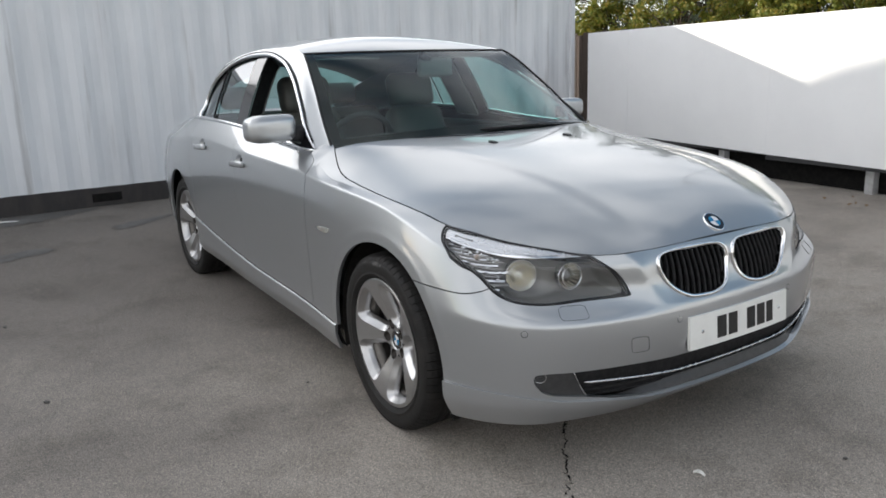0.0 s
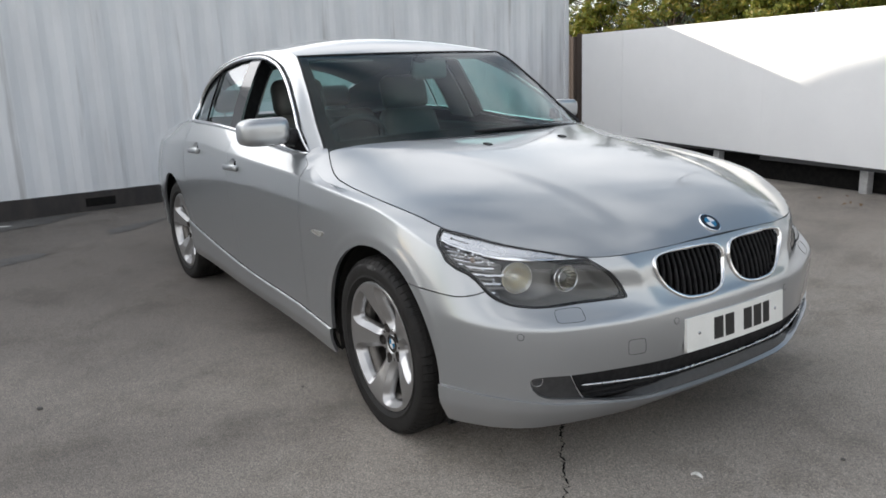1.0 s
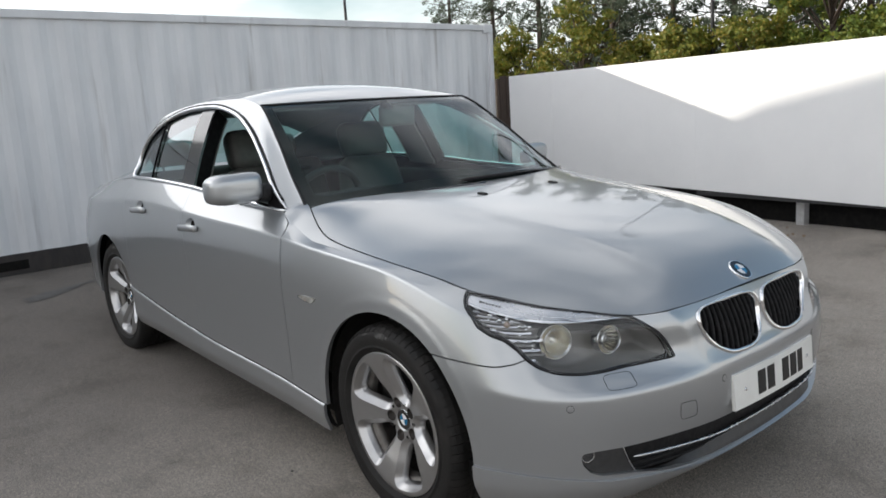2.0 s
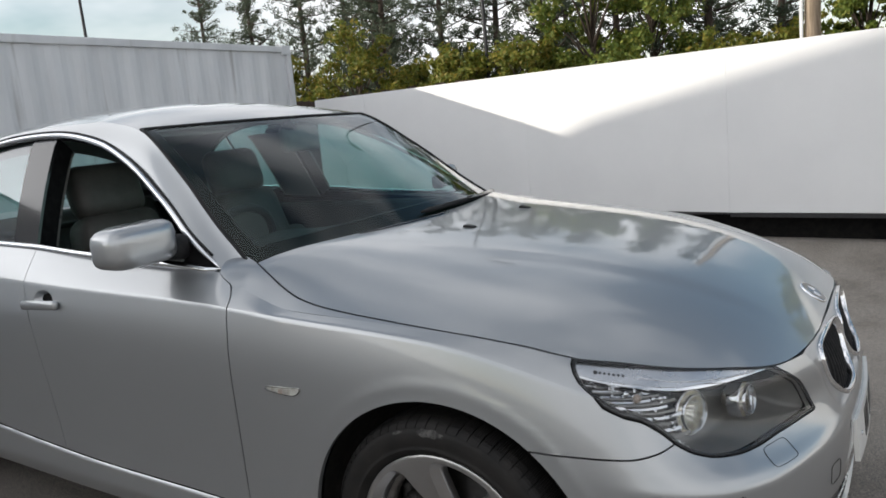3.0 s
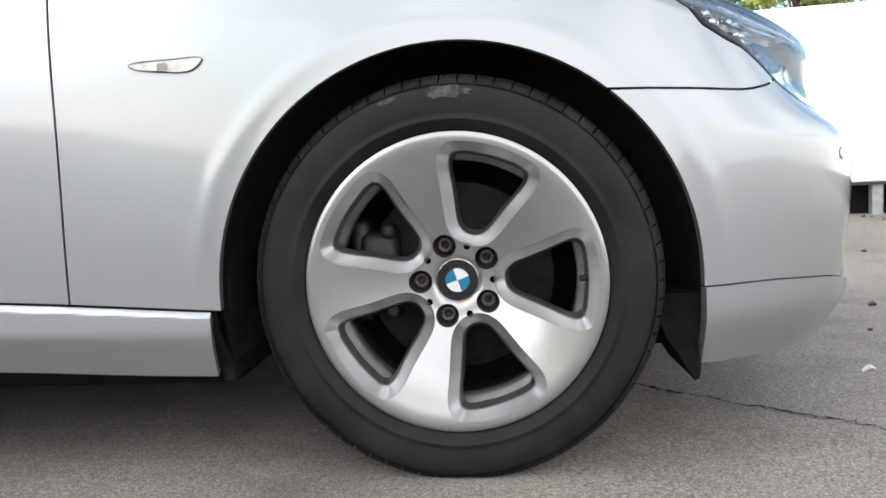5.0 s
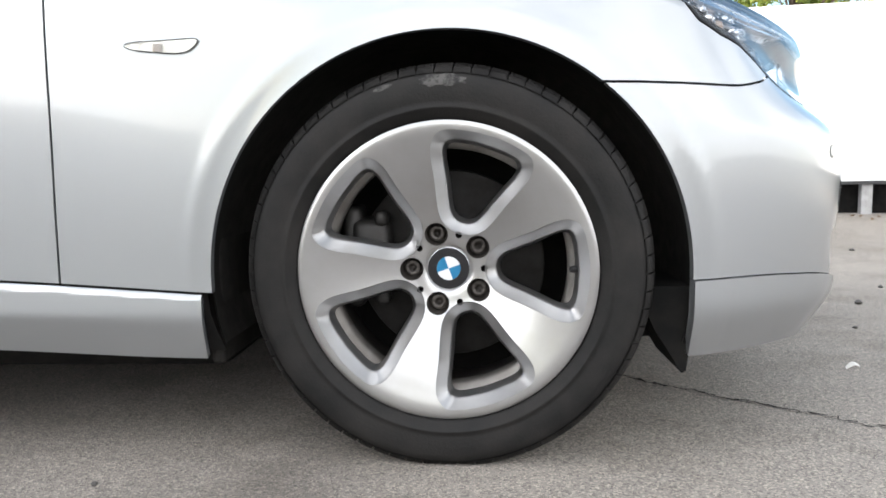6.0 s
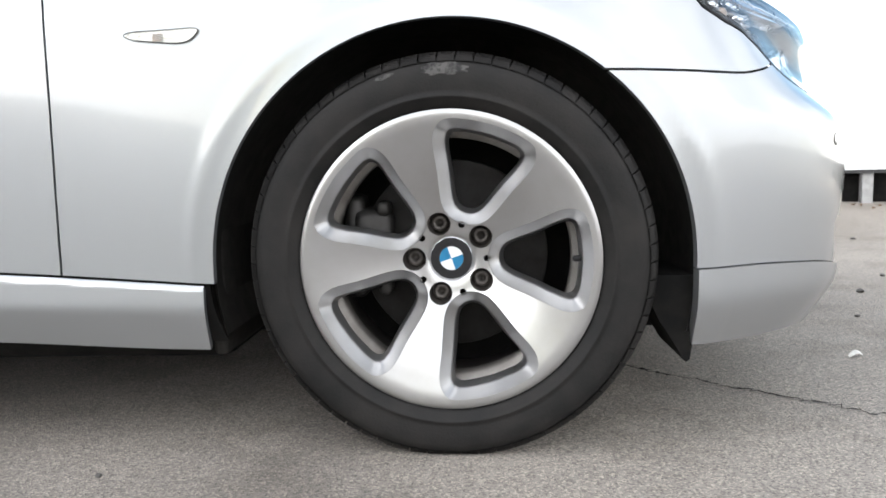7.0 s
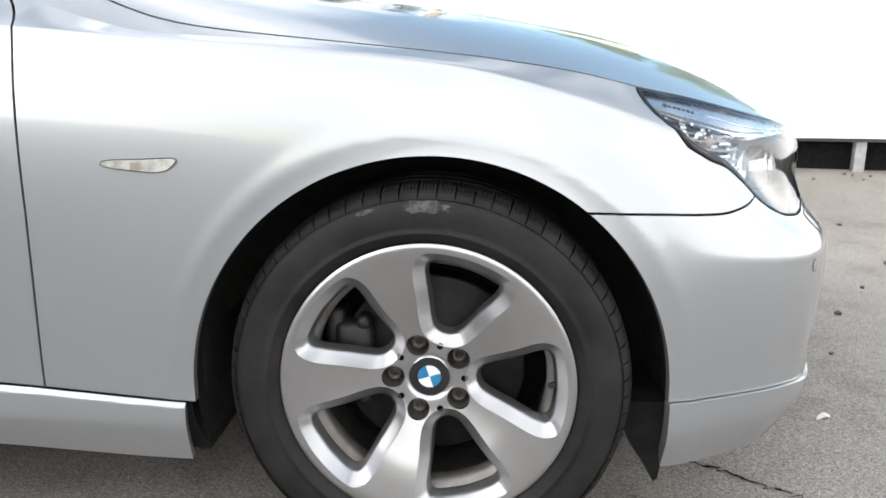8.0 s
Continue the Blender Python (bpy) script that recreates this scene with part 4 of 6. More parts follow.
KIDNEY = closed_curve([(0.353, 7.22), (0.345, 7.48), (0.312, 7.66), (0.25, 7.72), (0.16, 7.70), (0.072, 7.60), (0.028, 7.35), (0.012, 6.8), (0.014, 6.15), (0.034, 5.40), (0.080, 4.78),
                       (0.135, 4.55), (0.19, 4.62), (0.240, 4.95), (0.291, 5.56), (0.331, 6.28), (0.351, 6.85)], 90)
LAMP_P = [(s, v * KV) for s, v in LAMP]
KID_P = [(s, v * KV) for s, v in KIDNEY]
MOUTH = [(-0.1, 2.60), (0.034, 2.60), (0.293, 2.58), (0.482, 2.61), (0.671, 2.62), (0.746, 2.64), (0.789, 2.63), (0.801, 2.54), (0.792, 2.33), (0.769, 2.10), (0.735, 1.94), (0.680, 1.84),
         (0.624, 1.74), (0.575, 1.58), (0.527, 1.38), (0.468, 1.21), (0.385, 1.10), (0.303, 1.05), (0.15, 1.04), (-0.1, 1.04)]
MOUTH_P = [(s, v * KV) for s, v in MOUTH]


def sv(k):
    return np.abs(k.q[:, 0]), k.q[:, 1] * KV


def in_lamp(k):
    return inside(*sv(k), LAMP_P)


def in_kidney(k):
    return inside(*sv(k), KID_P)


def in_mouth(k):
    return inside(*sv(k), MOUTH_P)


def front_arch(k):
    return np.hypot(k.p[:, 0], np.maximum(k.p[:, 2] - 0.315, 0)) - 0.385


def flare(k):
    """A flat band proud of the panel round the front wheel arch."""
    k.p[:, 1] += np.sign(k.p[:, 1]) * 0.0026 * step(0.051, 0.037, front_arch(k)) * (k.p[:, 0] > -0.5)
    return k


def rear_arch(k):
    return np.hypot(k.p[:, 0] - AXLE, np.maximum(k.p[:, 2] - 0.315, 0)) - 0.392


def both(name, vf, material, label="", parent=car, smooth=True):
    """The same panel on the right and, mirrored, on the left."""
    a = obj(name, *vf, material, parent, label, smooth)
    b = obj(name, *flip(vf), material, parent, label, smooth)
    return a, b


def s_at(x):
    return T9 - x


# bumper, its lower lip, and what sits in it
front_s = np.linspace(-1.36, 1.36, 250)
k = Skin(front_s, VS, flank)
k.cut(front_arch).cut(lambda k: np.where(np.abs(k.q[:, 0]) > 0.9, bump_z(k.p[:, 0]) - 0.002 - k.p[:, 2], 1))
k.cut(lambda k: -in_lamp(k) - 0.003).cut(lambda k: -in_kidney(k)).cut(lambda k: -in_mouth(k))
k.cut(lambda k: k.q[:, 1] - lip_v(np.abs(k.q[:, 0])) - 0.008).cut(lambda k: 7.97 - k.q[:, 1])
bumper = obj("front_bumper", *flare(k).build(0.014, out=outward), PAINT, car, "painted silver front bumper with nose")
k = Skin(front_s, np.linspace(0, 2.2, 24), flank)
k.cut(front_arch).cut(lambda k: lip_v(np.abs(k.q[:, 0])) - 0.008 - k.q[:, 1])
obj("front_lip", *flare(k).build(0.02, shift=0.007, out=outward), PAINT, car, "silver lower bumper lip")
# open mouth: black inner wall with slats, grey fog lamp surrounds, chrome strip
k = Skin(np.linspace(-0.68, 0.68, 110), np.linspace(0.9, 2.9, 24), flank).cut(lambda k: in_mouth(k) + 0.012)
obj("lower_grille", *k.build(0, shift=-0.035, out=outward), BLACK, bumper, "black lower air intake")
for v0 in (1.62, 1.90):
    q = flank(np.linspace(-0.62, 0.62, 60), np.full(60, v0)) + np.array([-0.030, 0, 0])
    obj("grille_slat", *tube(q, 0.004, 6), BLACK, bumper)
# glossy blade along the intake's floor, leaning back and running out to points
blade_lo = pchip([0, 0.303, 0.385, 0.468, 0.54], [1.03, 1.03, 1.09, 1.20, 1.38])
blade_hi = pchip([0, 0.13, 0.277, 0.393, 0.506, 0.54], [1.74, 1.74, 1.70, 1.57, 1.37, 1.385])


def blade(s_, w):
    a = np.abs(s_)
    p_ = flank(s_, blade_lo(a) + (blade_hi(a) - blade_lo(a)) * w)
    p_[..., 0] -= 0.004 + 0.024 * w
    return p_


k = Skin(np.linspace(-0.535, 0.535, 80), np.linspace(0, 1, 6), blade)
obj("intake_blade", *k.build(0.008, out=outward), GREYP, bumper, "dark grey blade along the intake floor")
strip_v = pchip([0, 0.21, 0.475, 0.63], [2.07, 2.07, 2.20, 2.29])
ss = np.linspace(-0.630, 0.630, 70)
q = flank(ss, strip_v(np.abs(ss))) + np.array([-0.006, 0, 0])
obj("chrome_strip", *tube(q, [0.0015] + [0.0042] * 68 + [0.0015], 8), SATIN, bumper, "thin chrome strip")
k = Skin(np.linspace(0.60, 0.82, 34), np.linspace(1.4, 2.9, 20), flank).cut(lambda k: in_mouth(k) - 0.001).cut(lambda k: k.q[:, 0] - 0.624 - 0.056 * (k.q[:, 1] - 1.77))
surround = both("fog_lamp_surround", k.build(0.02, shift=-0.010, out=outward), GREYP, "dark grey fog lamp surround", bumper)
vv = np.linspace(1.76, 2.60, 12)
q = flank(0.624 + 0.056 * (vv - 1.77), vv) + np.array([-0.006, 0.004, 0])
e_ = tube(q, 0.0016, 6)
obj("surround_edge", *e_, SATIN, surround[0], "pale edge of the surround")
obj("surround_edge", *flip(e_), SATIN, surround[1], "pale edge of the surround")


def on_flank(s, v):
    """Place and outward direction on the flank."""
    e = 1e-3
    p = flank(np.array([s]), np.array([v]))[0]
    a = flank(np.array([s + e]), np.array([v]))[0] - p
    b = flank(np.array([s]), np.array([v + e]))[0] - p
    n = np.cross(a, b)
    n /= np.linalg.norm(n)
    if (n * outward(p[None])[0]).sum() < 0:
        n = -n
    return p, n


def disc_rings(radii_heights, n=28):
    return ring_loft([[(r * math.cos(2 * math.pi * i / n), r * math.sin(2 * math.pi * i / n), h) for i in range(n)] for r, h in radii_heights], True, True)


def stick(vf, p, n, up=(0, 0, 1)):
    m = rot_to(n, up)
    v = [np.array(m @ Vector(q)) + p for q in vf[0]]
    return v, vf[1]


def sensor_at(s, v):
    p, n = on_flank(s, v)
    both("parking_sensor", stick(disc_rings([(0.0100, -0.003), (0.0098, 0.0004), (0.0086, 0.0007), (0.004, 0.0010), (0.001, 0.0010)]), p, n), PAINT, "", bumper)
    both("sensor_ring", stick(ring_loft([[(r * math.cos(2 * math.pi * i / 24), r * math.sin(2 * math.pi * i / 24), h) for i in range(24)] for r, h in ((0.0108, 0.0006), (0.0094, 0.0010))]), p, n), BLACK, "", bumper)


sensor_at(0.826, 3.75)
sensor_at(0.292, 3.63)


def outlined_cover(name, pts, label, mirror=True):
    """A flush painted cover with a fine dark joint round it."""
    c = closed_curve(pts, 48)
    q = flank(c[:, 0], c[:, 1])
    n = np.array([on_flank(a, b)[1] for a, b in c])
    q = q + n * 0.0006
    vf = tube(q, 0.0007, 5, True)
    (both if mirror else lambda a, b, c_, d, e: obj(a, *b, c_, e, d))(name, vf, BLACK, label, bumper)


def rounded(corners, r=0.24, n=5):
    """Corner points of an outline, each rounded off."""
    out, m = [], len(corners)
    c = np.array(corners, float)
    for i in range(m):
        a, b, d = c[i - 1], c[i], c[(i + 1) % m]
        for t in np.linspace(0, 1, n):
            out.append((1 - t) ** 2 * (b + (a - b) * r) + 2 * t * (1 - t) * b + t * t * (b + (d - b) * r))
    return out


outlined_cover("washer_cover", rounded([(0.714, 5.27), (0.622, 5.33), (0.617, 4.37), (0.709, 4.38)]), "headlamp washer cover joint")
outlined_cover("tow_cover", rounded([(0.480, 3.34), (0.418, 3.32), (0.412, 2.91), (0.476, 2.92)]), "square towing eye cover joint", False)
p, n = on_flank(0.776, 2.52)
fog = stick(disc_rings([(0.019, -0.020), (0.019, -0.010), (0.0175, -0.009), (0.0155, -0.014), (0.010, -0.020), (0.002, -0.022)]), p, n)
both("fog_lamp", fog, REFLECT, "round clear fog lamp", bumper)
both("fog_lens", stick(disc_rings([(0.0175, -0.009), (0.012, -0.006), (0.003, -0.004)]), p, n), LENS, "", bumper)

# kidney grilles
def kidney():
    n = len(KIDNEY)
    c = KIDNEY.mean(0)
    base = flank(KIDNEY[:, 0], KIDNEY[:, 1])
    nor = np.array([on_flank(a, b)[1] for a, b in KIDNEY])
    cen = flank(np.array([c[0]]), np.array([c[1]]))[0]
    inw = cen - base
    inw /= np.linalg.norm(inw, axis=1, keepdims=True)
    rings = [base - inw * 0.004 - nor * 0.012, base - inw * 0.003 + nor * 0.004, base + inw * 0.001 + nor * 0.008, base + inw * 0.007 + nor * 0.008,
             base + inw * 0.011 + nor * 0.003, base + inw * 0.0125 - nor * 0.006, base + inw * 0.0150 - nor * 0.024]
    throat = [base + inw * 0.0150 - nor * 0.024, base + inw * 0.017 - nor * 0.04, base + inw * 0.018 - nor * 0.05]
    a, b = both("kidney_grille", ring_loft(rings), CHROME, "chrome-ringed kidney grille with black slats")
    th = ring_loft(throat)
    obj("throat", *th, BLACK, a)
    obj("throat", *flip(th), BLACK, b)
    k = Skin(np.linspace(0.01, 0.37, 40), np.linspace(4.4, 7.9, 40), flank).cut(lambda k: in_kidney(k) + 0.01)
    vb = k.build(0, shift=-0.052, out=outward)
    obj("backing", *vb, GAP, a)
    obj("backing", *flip(vb), GAP, b)
    for i in range(12):
        s0 = 0.036 + i * 0.0262
        col = Skin([s0 - 0.001, s0 + 0.001], np.linspace(4.4, 7.9, 60), flank).cut(lambda k: in_kidney(k) - 0.010)
        if len(col.p) < 4:
            continue
        lo, hi = flank(np.array([s0, s0]), np.array([col.q[:, 1].min(), col.q[:, 1].max()]))
        t_ = np.linspace(0, 1, 8)[:, None]
        q = lo * (1 - t_) + hi * t_ + np.array([0.010, 0, 0]) * (4 * t_ * (1 - t_))
        h, w = np.array([0.012, 0, 0.004]), np.array([0, 0.0028, 0])
        v, f = ring_loft([[p_ - h * 2.6 + w, p_ - h * 1.2 + w, p_ - h * 0.95, p_ - h * 1.2 - w, p_ - h * 2.6 - w] for p_ in q])
        obj("slat", v, f, BLACK, a)
        obj("slat", *flip((v, f)), BLACK, b)


kidney()

# front lip of the bonnet down to the lamps: bonnet panel
seam_y = pchip([-0.72, -0.66, -0.6, -0.55, -0.5, -0.43, -0.35, -0.2, 0, 0.15, 0.25, 0.315, 0.405, 0.505, 0.605, 0.687, 0.733, 0.745, 0.749],
               [0.735, 0.755, 0.782, 0.803, 0.822, 0.843, 0.857, 0.870, 0.876, 0.867, 0.856, 0.846, 0.804, 0.745, 0.652, 0.535, 0.35, 0.19, 0.0])


def cowl_x(y):
    return -0.50 - 0.155 * (np.abs(y) / 0.765) ** 2.2


def bonnet(x, y):
    z = bonnet_z(x, y)
    yc = 0.34 + 0.16 * np.clip((0.72 - x) / 1.3, 0, 1)
    z = z + 0.005 * step(yc + 0.05, yc - 0.03, np.abs(y)) * step(0.74, 0.5, x) * step(-0.45, 0.1, x)
    return sweep(np.stack([x, y, z], -1))


xs = np.concatenate([np.linspace(-0.70, 0.66, 100), np.linspace(0.67, 0.752, 26)])
ys = np.linspace(-0.895, 0.895, 131)
k = Skin(xs, ys, bonnet).cut(lambda k: seam_y(k.q[:, 0]) - 0.0025 - np.abs(k.q[:, 1])).cut(lambda k: k.q[:, 0] - cowl_x(k.q[:, 1]) - 0.012)
k.cut(lambda k: 0.744 - k.q[:, 0])
hood = obj("bonnet", *k.build(0.016, out=lambda p: np.tile([0, 0, 1.0], (len(p), 1))), PAINT, car, "silver bonnet with sky reflections")
for y in (-0.21, 0.21):
    z = float(bonnet_z(np.array(-0.255), np.array(y)))
    v = [(-0.255 + a * 0.022, y + b * 0.014, z + c) for a, b, c in ((-1, -1, -.002), (1, -1, -.002), (1, 1, -.002), (-1, 1, -.002), (-.8, -.8, .010), (.5, -.7, .006), (.5, .7, .006), (-.8, .8, .010))]
    obj("washer_nozzle", v, [(0, 1, 5, 4), (1, 2, 6, 5), (2, 3, 7, 6), (3, 0, 4, 7), (4, 5, 6, 7)], BLACK, hood, "small black washer jet", False)


def roundel(p, n, r, parent, up=(0, 0, 1), edge=0.88):
    """Round badge: dark ring with a chrome rim and four plain quarters."""
    b = obj("badge", *stick(disc_rings([(r, -0.004), (r, 0.0018), (r * 0.95, 0.0036), (r * 0.90, 0.003), (r * 0.3, 0.003)], 40), p, n, up), CHROME, parent, "round badge with plain blue and white quarters")
    def ring(r0, r1, h, a0, a1, m):
        c = int(max(8, 40 * (a1 - a0) / 6.28))
        v, f = ring_loft([[(q * math.cos(a0 + (a1 - a0) * i / c), q * math.sin(a0 + (a1 - a0) * i / c), h) for i in range(c + 1)] for q in (r0, r1)], False)
        obj("badge_field", *stick((v, f), p, n, up), m, b)
    ring(r * edge, r * 0.56, 0.0040, 0, 2 * math.pi, GLOSS)
    for i in range(4):
        ring(r * 0.55, 0.0002, 0.0043, i * math.pi / 2, (i + 1) * math.pi / 2, WHITE_E if i % 2 == 0 else BLUE)


bp_ = np.array([0.708, 0.0, float(bonnet_z(np.array(0.708), np.array(0.0))) + 0.0025])
bz = float(crown_z(0.718) - crown_z(0.698)) / 0.02
roundel(bp_, np.array([-bz, 0, 1.0]) / math.hypot(1, bz), 0.041, hood, (1, 0, 0))

# wings
k = Skin(np.linspace(0.93, s_at(-0.73), 150), VS, flank)
k.cut(lambda k: k.p[:, 0] - door_x(k.p[:, 2]) - 0.002).cut(lambda k: k.p[:, 2] - sill_z(k.p[:, 0]) - 0.002).cut(front_arch)
k.cut(lambda k: -in_lamp(k) - 0.003).cut(lambda k: np.where(k.p[:, 0] > 0.15, k.p[:, 2] - bump_z(k.p[:, 0]) - 0.002, 1)).cut(lambda k: k.q[:, 0] - 0.946)
wings = both("front_wing", flare(k).build(0.014, out=outward), PAINT, "silver front wing")


def wing_roll(x, a):
    """Top of the wing beside the bonnet; at its rear it rises to the window line."""
    y = shoulder_y(x) * a
    z = bonnet_z(x, y)
    lift = np.maximum(belt_z(x) - bonnet_z(x, shoulder_y(x)), 0) * step(-0.62, -0.75, x)
    return np.stack([x, -y, z + lift * np.clip((a - 0.86) / 0.14, 0, 1)], -1)


k = Skin(np.linspace(-0.76, 0.318, 90), np.linspace(0.86, 1.0, 22), wing_roll)
k.cut(lambda k: -k.p[:, 1] - seam_y(k.p[:, 0]) - 0.0025).cut(lambda k: k.p[:, 0] - door_x(k.p[:, 2]) - 0.003)
wt = k.build(0.012, out=lambda p: np.tile([0, 0, 1.0], (len(p), 1)))
obj("wing_top", *wt, PAINT, wings[0])
obj("wing_top", *flip(wt), PAINT, wings[1])

# doors, quarter panels, sills
HANDLES = [(-1.47, 0.862), (-2.13, 0.905)]


def handle_hole(hx, hz):
    return lambda k: np.hypot((k.p[:, 0] - hx) / 0.052, (k.p[:, 2] - hz - 0.008) / 0.033) - 1


k = Skin(np.linspace(s_at(-0.60), s_at(-1.70), 90), VS, flank)
k.cut(lambda k: door_x(k.p[:, 2]) - 0.002 - k.p[:, 0]).cut(lambda k: k.p[:, 0] - b_x(k.p[:, 2]) - 0.0012).cut(lambda k: k.p[:, 2] - sill_z(k.p[:, 0]) - 0.002)
k.cut(handle_hole(*HANDLES[0]))
fdoors = both("front_door", k.build(0.014, out=outward), PAINT, "silver front door")
k = Skin(np.linspace(s_at(-1.50), s_at(-2.56), 90), VS, flank)
k.cut(lambda k: b_x(k.p[:, 2]) - 0.0012 - k.p[:, 0]).cut(lambda k: k.p[:, 0] + 2.40).cut(lambda k: np.hypot(k.p[:, 0] - AXLE, k.p[:, 2] - 0.315) - 0.485)
k.cut(lambda k: k.p[:, 2] - sill_z(k.p[:, 0]) - 0.002).cut(handle_hole(*HANDLES[1]))
rdoors = both("rear_door", k.build(0.014, out=outward), PAINT, "silver rear door")
k = Skin(np.linspace(s_at(-2.2), S_END, 150), VS[::2], flank)
k.cut(lambda k: np.maximum(-2.403 - k.p[:, 0], 0.482 - np.hypot(k.p[:, 0] - AXLE, k.p[:, 2] - 0.315))).cut(rear_arch).cut(lambda k: np.where(k.p[:, 0] > -2.4, k.p[:, 2] - sill_z(k.p[:, 0]), 1))
both("rear_quarter", k.build(0.014, out=outward), PAINT, "silver rear quarter panel")
k = Skin(np.linspace(s_at(-0.30), s_at(-2.62), 120), np.linspace(0, 3.6, 66), flank)
k.cut(lambda k: sill_z(k.p[:, 0]) - 0.002 - k.p[:, 2]).cut(front_arch).cut(rear_arch)
k.p[:, 1] -= 0.007 * step(0.0, 0.007, sill_z(k.p[:, 0]) - k.p[:, 2])
k.cut(lambda k: -0.402 - k.p[:, 0])
k.p[:, 2] -= 0.004 * step(0.0, 0.05, sill_z(k.p[:, 0]) - k.p[:, 2])
both("sill", k.build(0.012, out=outward), PAINT, "silver side sill")


def door_handle(hx, hz, doors):
    s0 = s_at(hx)
    k = Skin(np.linspace(s0 - 0.07, s0 + 0.07, 26), np.linspace(5, 8, 60), flank)
    k.cut(lambda k: 1.03 - np.hypot((k.p[:, 0] - hx) / 0.052, (k.p[:, 2] - hz - 0.008) / 0.033))
    r = np.hypot((k.p[:, 0] - hx) / 0.052, (k.p[:, 2] - hz - 0.008) / 0.033)
    k.p[:, 1] += 0.024 * np.clip(1 - r ** 2, 0, 1)
    cup = k.build(0, out=outward)
    y0 = float(k.p[:, 1].min())
    bar = one_box((hx - 0.105, y0 - 0.030, hz - 0.021), (hx + 0.09, y0 - 0.008, hz + 0.010), 0.010, seg=3)
    for v in bar.verts:
        u = (v.co.x - hx) / 0.1
        v.co.y += 0.012 * u * u
        v.co.z += 0.004 * u
    for d, sgn in zip(doors, (1, -1)):
        vf = cup if sgn > 0 else flip(cup)
        obj("handle_cup", *vf, PAINT, d)
        b2 = bar.copy()
        if sgn < 0:
            bmesh.ops.scale(b2, vec=(1, -1, 1), verts=b2.verts)
            bmesh.ops.reverse_faces(b2, faces=b2.faces)
        part("door_handle", b2, PAINT, d, "silver pull handle")
    bar.free()


door_handle(*HANDLES[0], fdoors)
door_handle(*HANDLES[1], rdoors)

# dark shell behind the joints, arches, underside
k = Skin(np.linspace(0, S_END, 200), np.linspace(0, 8, 36), flank)
k.cut(lambda k: np.hypot(k.p[:, 0], k.p[:, 2] - 0.315) - 0.40).cut(lambda k: np.hypot(k.p[:, 0] - AXLE, k.p[:, 2] - 0.315) - 0.407)
k.cut(lambda k: np.maximum(-in_lamp(k) + 0.012, k.q[:, 0] - 3)).cut(lambda k: -in_kidney(k) - 0.004).cut(lambda k: np.maximum(-in_mouth(k) - 0.002, k.q[:, 0] - 3))
both("inner_shell", k.build(0, shift=-0.016, out=outward), GAP, "black inner body behind the joints")
k = Skin(xs[::2], ys[::2], bonnet).cut(lambda k: np.minimum(shoulder_y(k.q[:, 0]) - 0.012, seam_y(k.q[:, 0]) + 0.03) - np.abs(k.q[:, 1])).cut(lambda k: k.q[:, 0] - cowl_x(k.q[:, 1]) + 0.03)
obj("engine_bay_cover", *k.build(0, shift=-0.02, out=lambda p: np.tile([0, 0, 1.0], (len(p), 1))), GAP, car)
for ax, r in ((0.0, 0.392), (AXLE, 0.399)):
    yo = -0.895 if ax == 0 else -0.78
    prof = [(r, yo), (r + 0.012, yo + 0.025), (r + 0.012, -0.58), (0.05, -0.575)]
    v, f = lathe(prof, 64, a0=-0.30, a1=math.pi + 0.30)
    both("arch_liner", ([(a + ax, b, c + 0.315) for a, b, c in v], f), LINER, "black wheel arch liner")
part("underbody", one_box((-3.7, -0.56, 0.13), (0.62, 0.56, 0.30), 0.03), GAP, car, "black underbody")
# wider, lower box added to keep light out and deepen the shade under the sills
part("underbody", one_box((-2.45, -0.73, 0.118), (-0.42, 0.73, 0.28), 0.03), GAP, car)
for y in (-0.83, 0.55):
    part("arch_guard", one_box((-0.425, y, 0.15), (-0.40, y + 0.28, 0.42), 0.008), LINER, car, "black guard behind the front wheel")
v = [(x, y, z) for y in (-0.885, -0.70) for x, z in ((0.390, 0.29), (0.30, 0.29), (0.335, 0.215), (0.352, 0.190), (0.378, 0.146), (0.385, 0.150), (0.389, 0.18))]
f = [tuple(range(7)), tuple(range(13, 6, -1))] + [(i, (i + 1) % 7 + 0, (i + 1) % 7 + 7, i + 7) for i in range(7)]
both("air_deflector", (v, f), GAP, "black rubber deflector ahead of the wheel", smooth=False)

